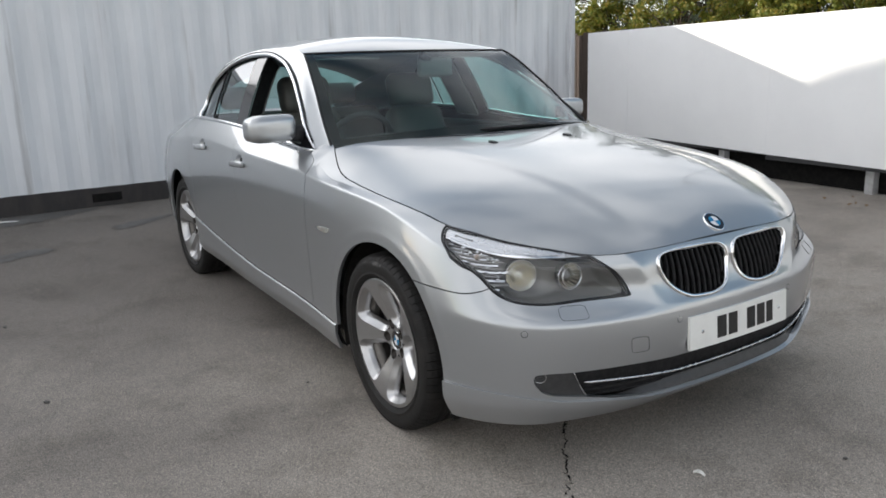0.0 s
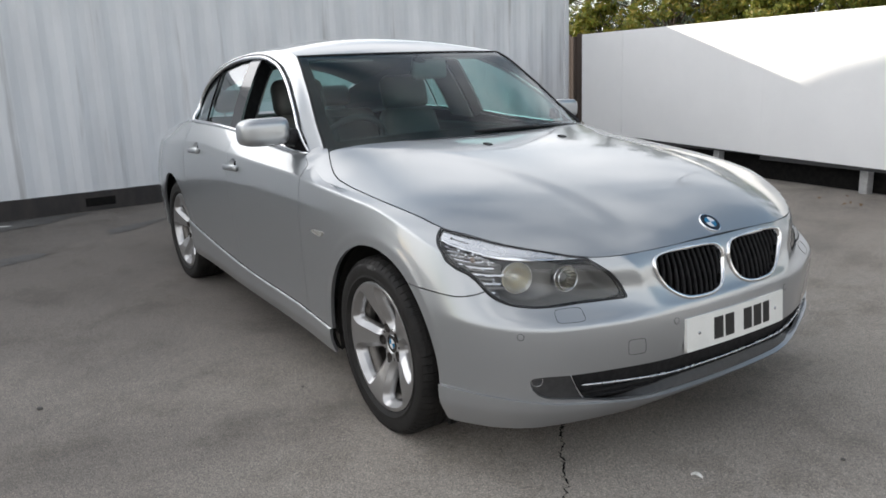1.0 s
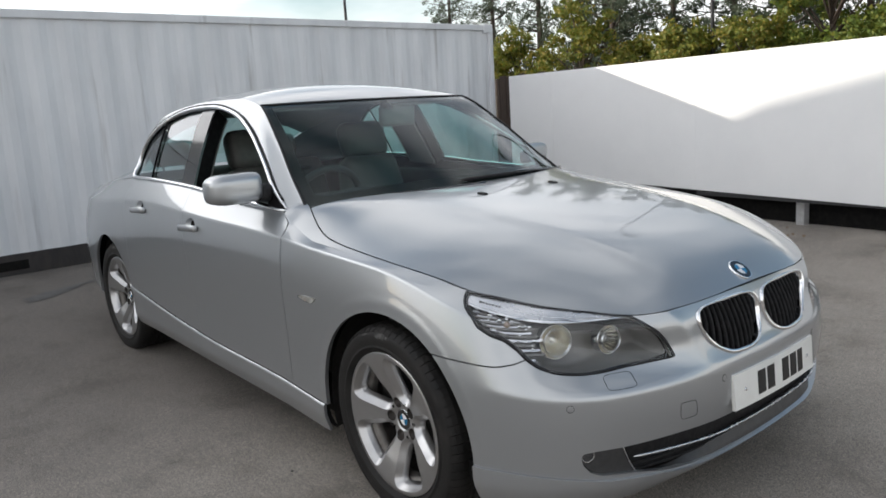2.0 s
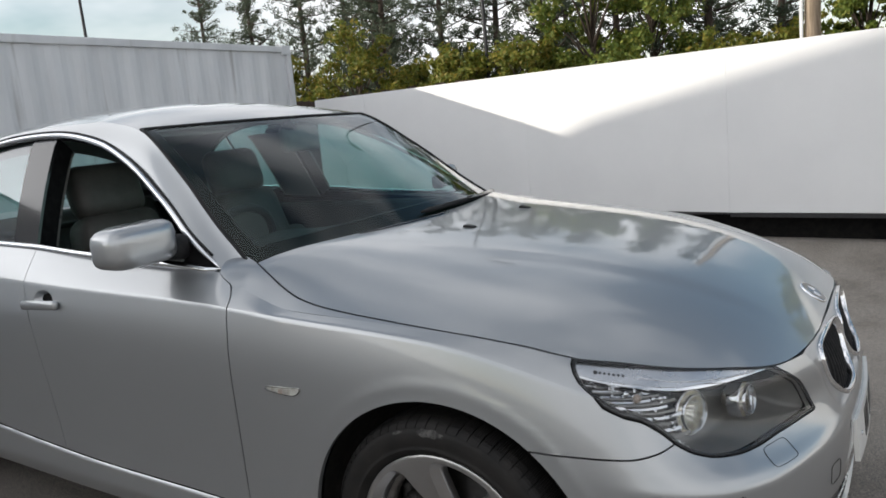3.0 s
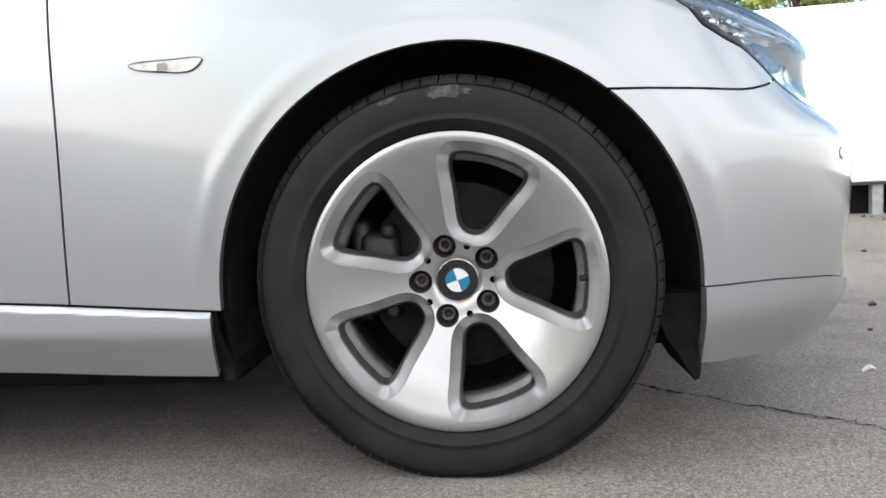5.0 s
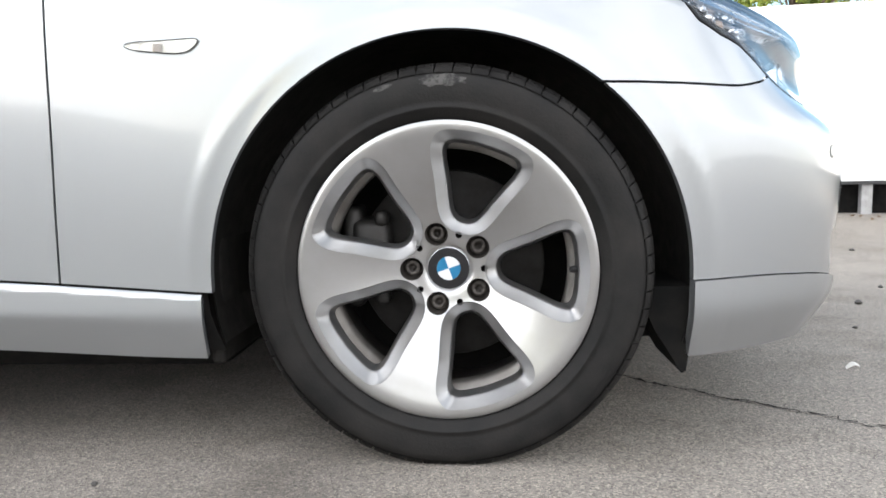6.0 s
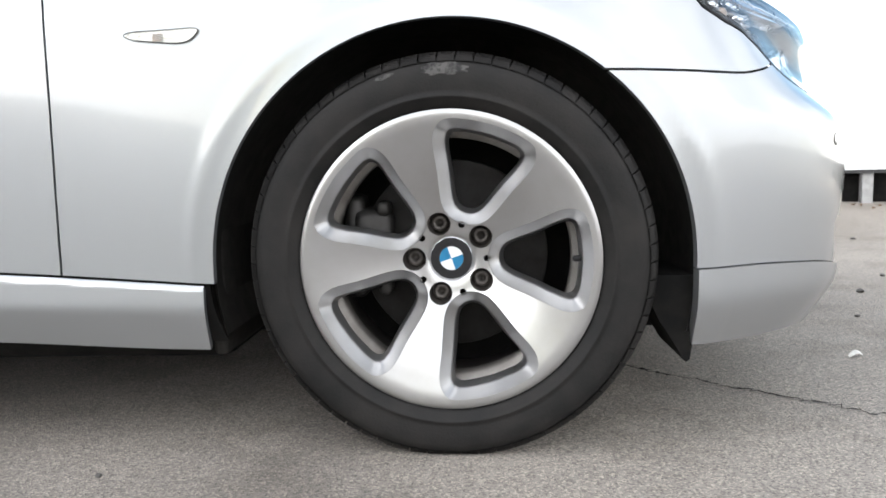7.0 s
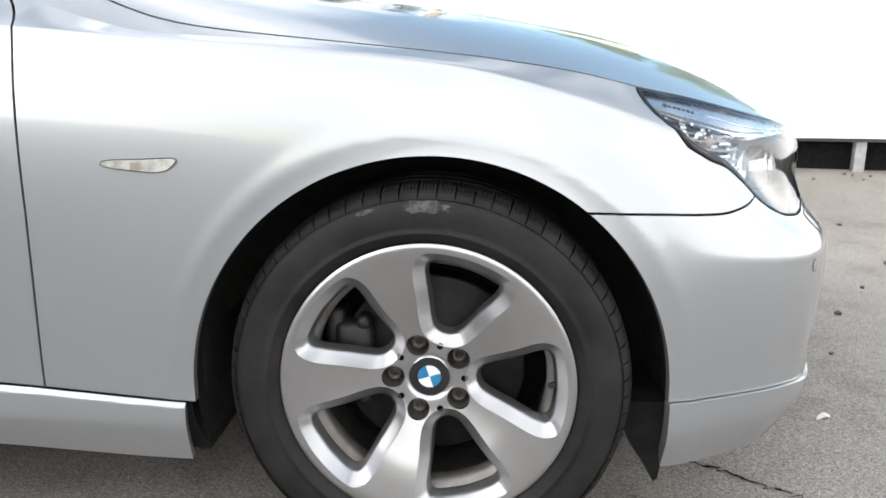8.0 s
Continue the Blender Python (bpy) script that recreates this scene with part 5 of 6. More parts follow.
# side repeater lamps
def repeater():
    out = [(-0.384, 0.690), (-0.391, 0.680), (-0.403, 0.673), (-0.425, 0.671), (-0.460, 0.674), (-0.494, 0.679), (-0.501, 0.684), (-0.494, 0.688), (-0.44, 0.691), (-0.392, 0.693)]
    c = closed_curve(out, 40)
    sk = Skin(np.linspace(s_at(-0.37), s_at(-0.52), 30), np.linspace(4.2, 5.6, 60), flank).cut(lambda k: inside(k.p[:, 0], k.p[:, 2], c))
    a, b = both("side_repeater", sk.build(0.004, shift=0.003, out=outward), REPEAT, "clear side repeater lamp")
    sk2 = Skin(np.linspace(s_at(-0.37), s_at(-0.52), 30), np.linspace(4.2, 5.6, 60), flank).cut(lambda k: inside(k.p[:, 0], k.p[:, 2], c))
    g = sk2.build(0.004, shift=0.0065, out=outward)
    obj("lens", *g, LENS, a)
    obj("lens", *flip(g), LENS, b)
    y0 = float(sk.p[:, 1].min())
    bulb = [(x, y0 - 0.0042, z) for x, z in ((-0.441, 0.674), (-0.455, 0.674), (-0.455, 0.686), (-0.441, 0.686))]
    obj("bulb", bulb, [(0, 1, 2, 3)], AMBER, a, smooth=False)
    ring = [(x, y0 - 0.003, z) for x, z in c]
    tb = tube(ring, 0.0008, 5, True)
    obj("lamp_seal", *tb, GREYP, a)
    obj("lamp_seal", *flip(tb), GREYP, b)


repeater()

# number plate with unreadable plain bars
def plate():
    m = Matrix.Translation((0.843, 0.004, 0.436)) @ Matrix.Rotation(radians(-4), 4, "Y")

    def bent(y0, y1, z0, z1, x0, x1, n):
        rings = []
        for y in np.linspace(y0, y1, n):
            d = -0.17 * y * y
            rings.append([tuple(m @ Vector((x + d, y, z))) for x, z in ((x0, z0), (x1, z0), (x1, z1), (x0, z1))])
        v, f = ring_loft(rings)
        return v, list(f) + [(0, 1, 2, 3), (4 * n - 1, 4 * n - 2, 4 * n - 3, 4 * n - 4)]
    pl = obj("number_plate", *bent(-0.26, 0.26, -0.0555, 0.0555, -0.012, 0.0, 17), PLATE_W, bumper, "white plate with dark plain bars", False)
    x = -0.135
    for w in (0.045, 0.045, -0.03, 0.045, 0.045, 0.038):
        if w > 0:
            obj("plate_bar", *bent(x, x + w, -0.037, 0.037, -0.002, 0.0012, 4), INK, pl, smooth=False)
        x += abs(w) + 0.011
    for y in (-0.205, 0.205):
        bm = bmesh.new()
        bmesh.ops.create_cone(bm, cap_ends=True, segments=12, radius1=0.006, radius2=0.005, depth=0.004, matrix=m @ Matrix.Translation((0.001 - 0.17 * y * y, y, 0)) @ Matrix.Rotation(radians(90), 4, "Y"))
        part("plate_screw", bm, SATIN, pl)


plate()

# ---- headlamps ----
def headlamp():
    def skin(fn=lambda k: in_lamp(k) - 0.0035, n=70, m=60):
        return Skin(np.linspace(0.44, 1.16, n), np.linspace(5.1, 8, m), flank).cut(fn)
    lens = skin()
    L, Rr = both("headlamp", lens.build(0.006, out=outward), LENS, "clear headlamp with chrome brow and twin projectors")

    def add(name, vf, material, label="", smooth=True):
        obj(name, *vf, material, L, label, smooth)
        obj(name, *flip(vf), material, Rr, label, smooth)
    # rubber seal round the cover
    edge = skin(lambda k: in_lamp(k) - 0.001).cut(lambda k: 0.007 + 0.005 * step(0.90, 1.0, k.q[:, 0]) - in_lamp(k))
    add("lamp_seal", edge.build(0.004, shift=-0.0005, out=outward), BLACK)
    # bowl behind
    bowl = skin(lambda k: in_lamp(k) - 0.002)
    d = np.clip(in_lamp(bowl) / 0.05, 0, 1)
    n = bowl.normals()
    if np.mean((n * outward(bowl.p)).sum(1)) < 0:
        n = -n
    bowl.p = bowl.p - n * (0.004 + 0.105 * d)[:, None]
    add("lamp_housing", bowl.build(0, out=outward), LAMP_IN, "grey lamp housing")

    brow_low = pchip([0.56, 0.582, 0.652, 0.732, 0.817, 0.914, 0.99, 1.071, 1.14], [7.98, 7.93, 7.72, 7.46, 7.27, 7.12, 7.06, 7.04, 7.08])

    def brow_v(s, drop):
        return brow_low(np.clip(s, 0.56, 1.14)) - drop
    brow = skin(lambda k: in_lamp(k) - 0.008, 120, 90).cut(lambda k: k.q[:, 1] - brow_v(k.q[:, 0], -0.13)).cut(lambda k: k.q[:, 0] - 0.585)
    add("brow", brow.build(0.03, shift=-0.007, out=outward), SATIN, "silver lamp brow")
    lower = skin(lambda k: in_lamp(k) - 0.008, 120, 90).cut(lambda k: brow_v(k.q[:, 0], -0.12) - k.q[:, 1]).cut(lambda k: k.q[:, 1] - brow_v(k.q[:, 0], 0.0)).cut(lambda k: k.q[:, 0] - 0.585)
    add("brow_edge", lower.build(0.01, shift=-0.010, out=outward), CHROME)
    a_ = np.linspace(0.62, 0.95, 24)
    q_ = flank(a_, pchip([0.62, 0.642, 0.726, 0.805, 0.891, 0.95], [7.88, 7.84, 7.66, 7.56, 7.54, 7.55])(a_))
    n_ = np.array([on_flank(a, b)[1] for a, b in zip(a_, np.full(24, 7.6))])
    add("brow_ridge", tube(q_ - n_ * 0.0068, [0.0006] + [0.0018] * 22 + [0.0006], 6), CHROME, "raised line along the brow")
    for i in range(7):
        p, nn = on_flank(1.069 - 0.013 * i, 7.53)
        r = 0.0048 if i == 0 else 0.0031
        add("led", stick(disc_rings([(r, -0.0068), (r * 0.9, -0.0058), (r * 0.3, -0.0054)], 10), p, nn), GREYP)
    # ribbed side reflector
    for i in range(17):
        v0 = 5.42 + 0.150 * i
        rib = skin(lambda k: in_lamp(k) - 0.011, 60, 120).cut(lambda k: 0.036 - np.abs(k.q[:, 1] - v0 + 4.2 * (k.q[:, 0] - 0.93))).cut(lambda k: k.q[:, 0] - 0.905 - 0.020 * math.sin(i * 2.1)).cut(lambda k: 1.118 - 0.012 * (i % 3) - k.q[:, 0]).cut(lambda k: brow_v(k.q[:, 0], 0.10) - k.q[:, 1])
        if len(rib.p) < 6:
            continue
        add("reflector_rib", rib.build(0.008, shift=-0.020 - 0.005 * (i % 2), out=outward), SATIN if i % 2 else LAMP_IN)
    # small mirrored facets fill the side reflector
    rnd = random.Random(5)
    for i in range(34):
        s0, v0 = rnd.uniform(0.915, 1.105), rnd.uniform(5.5, 7.0)
        if inside(np.array([s0]), np.array([v0 * KV]), LAMP_P)[0] < 0.016:
            continue
        p, nn = on_flank(s0, v0)
        r, tilt = rnd.uniform(0.0018, 0.0048), Vector((rnd.uniform(-0.5, 0.5), rnd.uniform(-0.5, 0.5), rnd.uniform(-0.5, 0.5)))
        add("facet", stick(disc_rings([(r, -0.004), (r * 0.85, -0.001), (r * 0.3, 0.0)], 6), p - nn * 0.018, np.array((Vector(nn) + tilt).normalized())), REFLECT, "", False)
    # indicator bulb and its bright facets
    for s0, v0, r, mt, nm in ((1.020, 6.76, 0.008, REFLECT, "facet"), (0.998, 6.62, 0.010, AMBER, "indicator_bulb"), (0.932, 6.76, 0.007, REFLECT, "facet"), (0.955, 6.68, 0.006, REFLECT, "facet")):
        p, nn = on_flank(s0, v0)
        add(nm, stick(disc_rings([(r, -0.026), (r * 0.9, -0.018), (r * 0.5, -0.014), (0.0006, -0.013)], 12), p, nn), mt)
    # projectors look ahead
    for (s0, v0), r, aim, sunk in (((0.834, 6.34), 0.047, (0.90, -0.40, 0.06), 0.048), ((0.642, 6.46), 0.040, (0.98, -0.17, 0.08), 0.052)):
        p, nn = on_flank(s0, v0)
        m = rot_to(aim)
        o = p - nn * sunk

        def turned(vf):
            return [np.array(m @ Vector(q)) + o for q in vf[0]], vf[1]

        def loop(prof, n=48, flute=0.0):
            return ring_loft([[(q * (1 + flute * w * math.cos(20 * 2 * math.pi * i / n)) * math.cos(2 * math.pi * i / n), q * (1 + flute * w * math.cos(20 * 2 * math.pi * i / n)) * math.sin(2 * math.pi * i / n), h) for i in range(n)] for q, h, w in prof])
        add("projector_ring", turned(loop([(r * 1.09, -0.03, 0), (r * 1.09, -0.004, 0), (r * 1.07, 0.0, 0), (r * 1.03, -0.001, 0), (r * 1.02, -0.010, 0)])), REFLECT, "thin bright projector ring")
        add("projector_ring", turned(loop([(r * 0.88, 0.004, 0), (r * 0.87, 0.010, 0), (r * 0.84, 0.011, 0), (r * 0.83, 0.004, 0)])), REFLECT, "thin bright projector ring")
        add("projector_lens", turned(disc_rings([(r * 0.84 * math.cos(a), 0.004 + r * 0.45 * math.sin(a)) for a in np.linspace(0, math.pi / 2 - 0.02, 12)], 36)), LENS, "round clear projector lens")
        bowl_ = [(r * (1.02 - 0.60 * w ** 1.6), -0.010 - 0.042 * w, math.sin(math.pi * min(1, w + 0.15))) for w in np.linspace(0, 1, 14)]
        add("projector_bowl", turned(loop(bowl_, 160, 0.020)), PROJ, "warm mirrored fluted bowl")
        add("projector_core", turned(disc_rings([(r * 0.44, -0.053), (r * 0.40, -0.036), (r * 0.33, -0.026), (r * 0.18, -0.020), (0.001, -0.018)], 28)), LAMP_IN if r < 0.045 else PROJ, "bulb shield")


PROJ = mat("projector_mirror", (0.74, 0.71, 0.62), 0.16, 0.95, second=(0.66, 0.63, 0.55), scale=20, bump=0.12, bump_scale=90)
headlamp()

# ---- cabin ----
rail_z = pchip([-3.45, -3.1, -2.75, -2.45, -2.1, -1.8, -1.5, -1.35, -1.235, -1.0, -0.80, -0.675],
               [0.975, 1.08, 1.222, 1.330, 1.404, 1.426, 1.426, 1.408, 1.380, 1.226, 1.060, 0.968])
pillar_in = pchip([-1.7, -1.5, -1.2, -1.0, -0.7, -0.6], [0.020, 0.018, 0.008, 0.030, 0.063, 0.068])
belt_y = pchip([-3.8, -3.4, -2.9, -2.4, -2.1, -1.4, -0.75, -0.6], [0.58, 0.65, 0.732, 0.796, 0.806, 0.812, 0.826, 0.835])


def glass_y(x, z):
    h = np.maximum(z - belt_z(x), 0)
    return belt_y(x) - 0.38 * h - 0.30 * h * h


def house(x, w):
    """Cabin side from window line (0) to roof rail (1)."""
    zb, zr = belt_z(x), np.maximum(rail_z(x), belt_z(x) + 0.004)
    z = zb + (zr - zb) * w
    y = glass_y(x, z)
    d = zr - z
    y = y - pillar_in(x) * step(0.07, 0.0, d) - 0.15 * step(-2.30, -2.85, x) * step(0.0, 0.07, z - zb)
    return np.stack([x, -y, z], -1)


def rail(x):
    p = house(np.asarray(x, float), np.ones_like(np.asarray(x, float)))
    return p


_wu = np.array([(-0.735, 0.966), (-0.885, 1.066), (-0.98, 1.135), (-1.07, 1.192), (-1.175, 1.254), (-1.28, 1.304), (-1.37, 1.340), (-1.46, 1.364), (-1.62, 1.390), (-1.80, 1.397),
                (-2.0, 1.385), (-2.17, 1.346), (-2.30, 1.285), (-2.395, 1.205), (-2.435, 1.13), (-2.41, 1.064)])
_wt = np.concatenate([[0], np.cumsum(np.hypot(*np.diff(_wu, axis=0).T))])
_wx = np.linspace(-2.39, -0.75, 60)
WIN = np.concatenate([spline(_wt, _wu)(np.linspace(0, _wt[-1], 150)), np.stack([_wx, belt_z(_wx) + 0.004], 1)])


def in_win(k):
    return inside(k.p[:, 0], k.p[:, 2], WIN)


def bpil(k):
    """Front edge of the middle pillar."""
    return k.p[:, 0] - (-1.612 - 0.15 * (k.p[:, 2] - 1.02))


def cpil(k):
    return k.p[:, 0] - (-2.135 - 0.12 * (k.p[:, 2] - 1.05))


hx, hw = np.linspace(-3.40, -0.677, 190), np.linspace(0, 1, 34)
k = Skin(hx, hw, house).cut(lambda k: -in_win(k) - 0.001).cut(lambda k: rail_z(k.p[:, 0]) - k.p[:, 2] + 1)
both("cabin_frame", k.build(0.02, out=outward), PAINT, "silver roof pillars and door frames")


# foot of the screen pillar, behind the wing's tip
k = Skin(np.linspace(-0.80, -0.715, 24), np.linspace(-0.05, 0.0, 10), lambda x, h: np.stack([x, -(belt_y(x) - 0.014 - 0.25 * h), belt_z(x) + h], -1))
both("pillar_foot", k.build(0.01, out=outward), PAINT, "")


def pane_cut(k):
    """Positive where a pane goes."""
    e = in_win(k) - 0.008
    front = np.minimum(bpil(k), -0.885 - k.p[:, 0])
    return np.minimum(e, np.maximum(front, -bpil(k)))


k = Skin(hx[hx > -2.6], hw, house).cut(in_win).cut(lambda k: -pane_cut(k))
both("window_frame", k.build(0.010, shift=-0.004, out=outward), FRAME, "black window frames and middle pillar")
_wb = belt_z(WIN[:, 0])
c3 = house(WIN[:, 0], (WIN[:, 1] - _wb) / (np.maximum(rail_z(WIN[:, 0]), _wb + 0.004) - _wb))[::2] + np.array([0, -0.002, 0])
both("chrome_trim", tube(c3, 0.012 - 0.007 * step(-0.86, -0.74, c3[:, 0]), 8, True), CHROME, "bright chrome window surround")
gap = c3 - c3.mean(0)
turn = np.roll(c3, -1, 0) - np.roll(c3, 1, 0)
turn = np.stack([turn[:, 2], 0 * turn[:, 1], -turn[:, 0]], 1)
turn *= np.sign((turn * gap).sum(1))[:, None] / (np.linalg.norm(turn, axis=1, keepdims=True) + 1e-9)
gap = (c3 + turn * 0.0135 + np.array([0, 0.001, 0]))[2:70]
both("frame_joint", tube(gap, 0.0042, 6), BLACK, "dark joint round the door frame")
# glossy cover outside the middle pillar, padded trim inside
hxb = np.linspace(-1.95, -1.55, 60)
k = Skin(hxb, hw, house).cut(lambda k: in_win(k) - 0.004).cut(lambda k: -0.002 - bpil(k)).cut(lambda k: bpil(k) + 0.137)
both("pillar_cover", k.build(0.010, shift=-0.006, out=outward), GLOSS, "glossy black middle pillar cover")
k = Skin(hxb, hw, house).cut(lambda k: in_win(k) - 0.003).cut(lambda k: -0.004 - bpil(k)).cut(lambda k: bpil(k) + 0.130)
both("pillar_core", k.build(0.060, shift=-0.018, out=outward), FRAME, "black middle pillar")
k = Skin(hxb, hw, house).cut(lambda k: in_win(k) - 0.002).cut(lambda k: -0.014 - bpil(k)).cut(lambda k: bpil(k) + 0.245)
both("pillar_trim", k.build(0.008, shift=-0.085, out=outward), PILLAR, "grey cloth pillar trim")
# thin bar between the rear door's panes
dz = np.linspace(1.056, 1.350, 12)
dx = -2.135 - 0.12 * (dz - 1.05)
both("pane_divider", tube(np.stack([dx, -glass_y(dx, dz) + 0.004, dz], 1), 0.0055, 6), FRAME, "black bar between the panes")
for name, test in (("rear_door_glass", lambda k: np.minimum(-0.135 - bpil(k), cpil(k) - 0.004)), ("quarter_glass", lambda k: -0.004 - cpil(k))):
    k = Skin(hx[hx > -2.6], hw, house).cut(lambda k: in_win(k) - 0.001).cut(test)
    a, b = both(name, k.build(0, shift=-0.012, out=outward), DARKGLASS, "green-tinted side window")
k = Skin(hx[hx > -2.6], hw, house).cut(lambda k: in_win(k) - 0.001).cut(lambda k: np.minimum(bpil(k), -0.885 - k.p[:, 0]))
obj("front_door_glass", *flip(k.build(0, shift=-0.012, out=outward)), DARKGLASS, car, "green-tinted side window")


def roof(x, a):
    """Roof sheet; its front and rear edges bow with the screens."""
    xf = -1.165 - 0.07 * np.abs(a) ** 2
    xr = -2.80 + 0.05 * np.abs(a) ** 2
    xx = xf + (xr - xf) * x
    r = rail(xx)
    zc = roof_c(xx)
    return np.stack([xx, -r[..., 1] * -a, r[..., 2] + (zc - r[..., 2]) * (1 - np.abs(a) ** 2.15)], -1)


roof_c = pchip([-3.0, -2.8, -2.6, -2.2, -1.85, -1.6, -1.4, -1.27, -1.165], [1.30, 1.365, 1.422, 1.478, 1.492, 1.483, 1.458, 1.426, 1.388])
UP = lambda p: np.tile([0, 0, 1.0], (len(p), 1))
k = Skin(np.linspace(0, 1, 60), np.linspace(-1, 1, 61), roof)
obj("roof", *k.build(0.012, out=UP), PAINT, car, "silver roof")
k = Skin(np.linspace(0.01, 0.99, 40), np.linspace(-0.97, 0.97, 41), roof)
obj("headlining", *k.build(0, shift=-0.03, out=UP), HEADLINE, car, "pale headlining")


def screen(a, b):
    """Windscreen: a across from -1 to 1, b up from 0 to 1."""
    xe = -0.675 - (1.235 - 0.675) * b
    e = rail(xe)
    ye, ze = -e[..., 1], e[..., 2]
    xc, zc = -0.50 - 0.665 * b, 1.000 + 0.388 * b + 0.022 * np.sin(np.pi * b)
    t = np.abs(a) ** 2.1
    return np.stack([xc + (xe - xc) * t, a * (ye - 0.004), zc + (ze + 0.004 - zc) * t], -1)


def rear_screen(a, b):
    xe = -2.75 - 0.62 * b
    e = rail(xe)
    ye, ze = -e[..., 1], e[..., 2]
    xc, zc = -2.80 - 0.66 * b, 1.362 - 0.335 * b + 0.015 * np.sin(np.pi * b)
    t = np.abs(a) ** 2.1
    return np.stack([xc + (xe - xc) * t, a * (ye - 0.004), zc + (ze + 0.004 - zc) * t], -1)


FWD = lambda p: np.tile([1.0, 0, 1.0], (len(p), 1))
BCK = lambda p: np.tile([-1.0, 0, 1.0], (len(p), 1))
k = Skin(np.linspace(-1, 1, 61), np.linspace(0, 1, 40), screen)
ws = obj("windscreen", *k.build(0, out=FWD), GLASS, car, "green-tinted windscreen with black border")
k = Skin(np.linspace(-1, 1, 81), np.linspace(0, 1, 60), screen).cut(lambda k: np.maximum(np.maximum(np.abs(k.q[:, 0]) - 0.935, 0.085 - k.q[:, 1]), k.q[:, 1] - 0.975))
obj("border", *k.build(0, shift=-0.003, out=FWD), GAP, ws, "black screen border")
edge = np.concatenate([screen(np.full(24, -1.0), np.linspace(0, 1, 24)), screen(np.linspace(-1, 1, 40)[1:-1], np.ones(38)), screen(np.full(24, 1.0), np.linspace(1, 0, 24))])
obj("screen_seal", *tube(edge, 0.006, 6), BLACK, ws)
k = Skin(np.linspace(-1, 1, 41), np.linspace(0, 1, 20), rear_screen)
obj("rear_window", *k.build(0, shift=0.005, out=BCK), DARKGLASS, car, "tinted rear window")
# scuttle under the screen
k = Skin(np.linspace(-1, 1, 41), np.linspace(-0.035, 0.02, 4), lambda a, b: screen(a, np.zeros_like(b)) + np.stack([np.where(b < 0, -b * 2.2, -b * 0) , 0 * a, np.where(b < 0, b * 0.5 - 0.002, -0.004)], -1))
obj("scuttle", *k.build(0, out=UP), BLACK, car, "black plastic scuttle")
# boot lid
k = Skin(np.linspace(0, 1, 20), np.linspace(-1, 1, 31), lambda t, a: np.stack([-3.36 - 0.44 * t - 0.06 * (1 - np.abs(a) ** 2) * (1 - t), a * (0.62 - 0.10 * t ** 3), 0.925 - 0.03 * t + 0.04 * (1 - a * a)], -1))
obj("boot_lid", *k.build(0.02, out=UP), PAINT, car, "silver boot lid")


def wiper(a0, a1, b0, b1, pa, pb):
    q = screen(np.linspace(a0, a1, 16), np.linspace(b0, b1, 16)) + np.array([0.006, 0, 0.009])
    w = obj("wiper", *tube(q, [0.004] + [0.009] * 14 + [0.004], 6), BLACK, car, "black wiper arm and blade")
    q = screen(np.linspace(pa, (a0 + a1) / 2, 14), np.linspace(pb, (b0 + b1) / 2, 14)) + np.array([0.010, 0, 0.014])
    obj("wiper_arm", *tube(q, [0.014] + [0.009] * 12 + [0.006], 6), GLOSS, w)


wiper(-0.12, 0.82, 0.018, 0.014, 0.93, 0.0)
wiper(-0.92, -0.25, -0.03, -0.03, 0.0, -0.04)


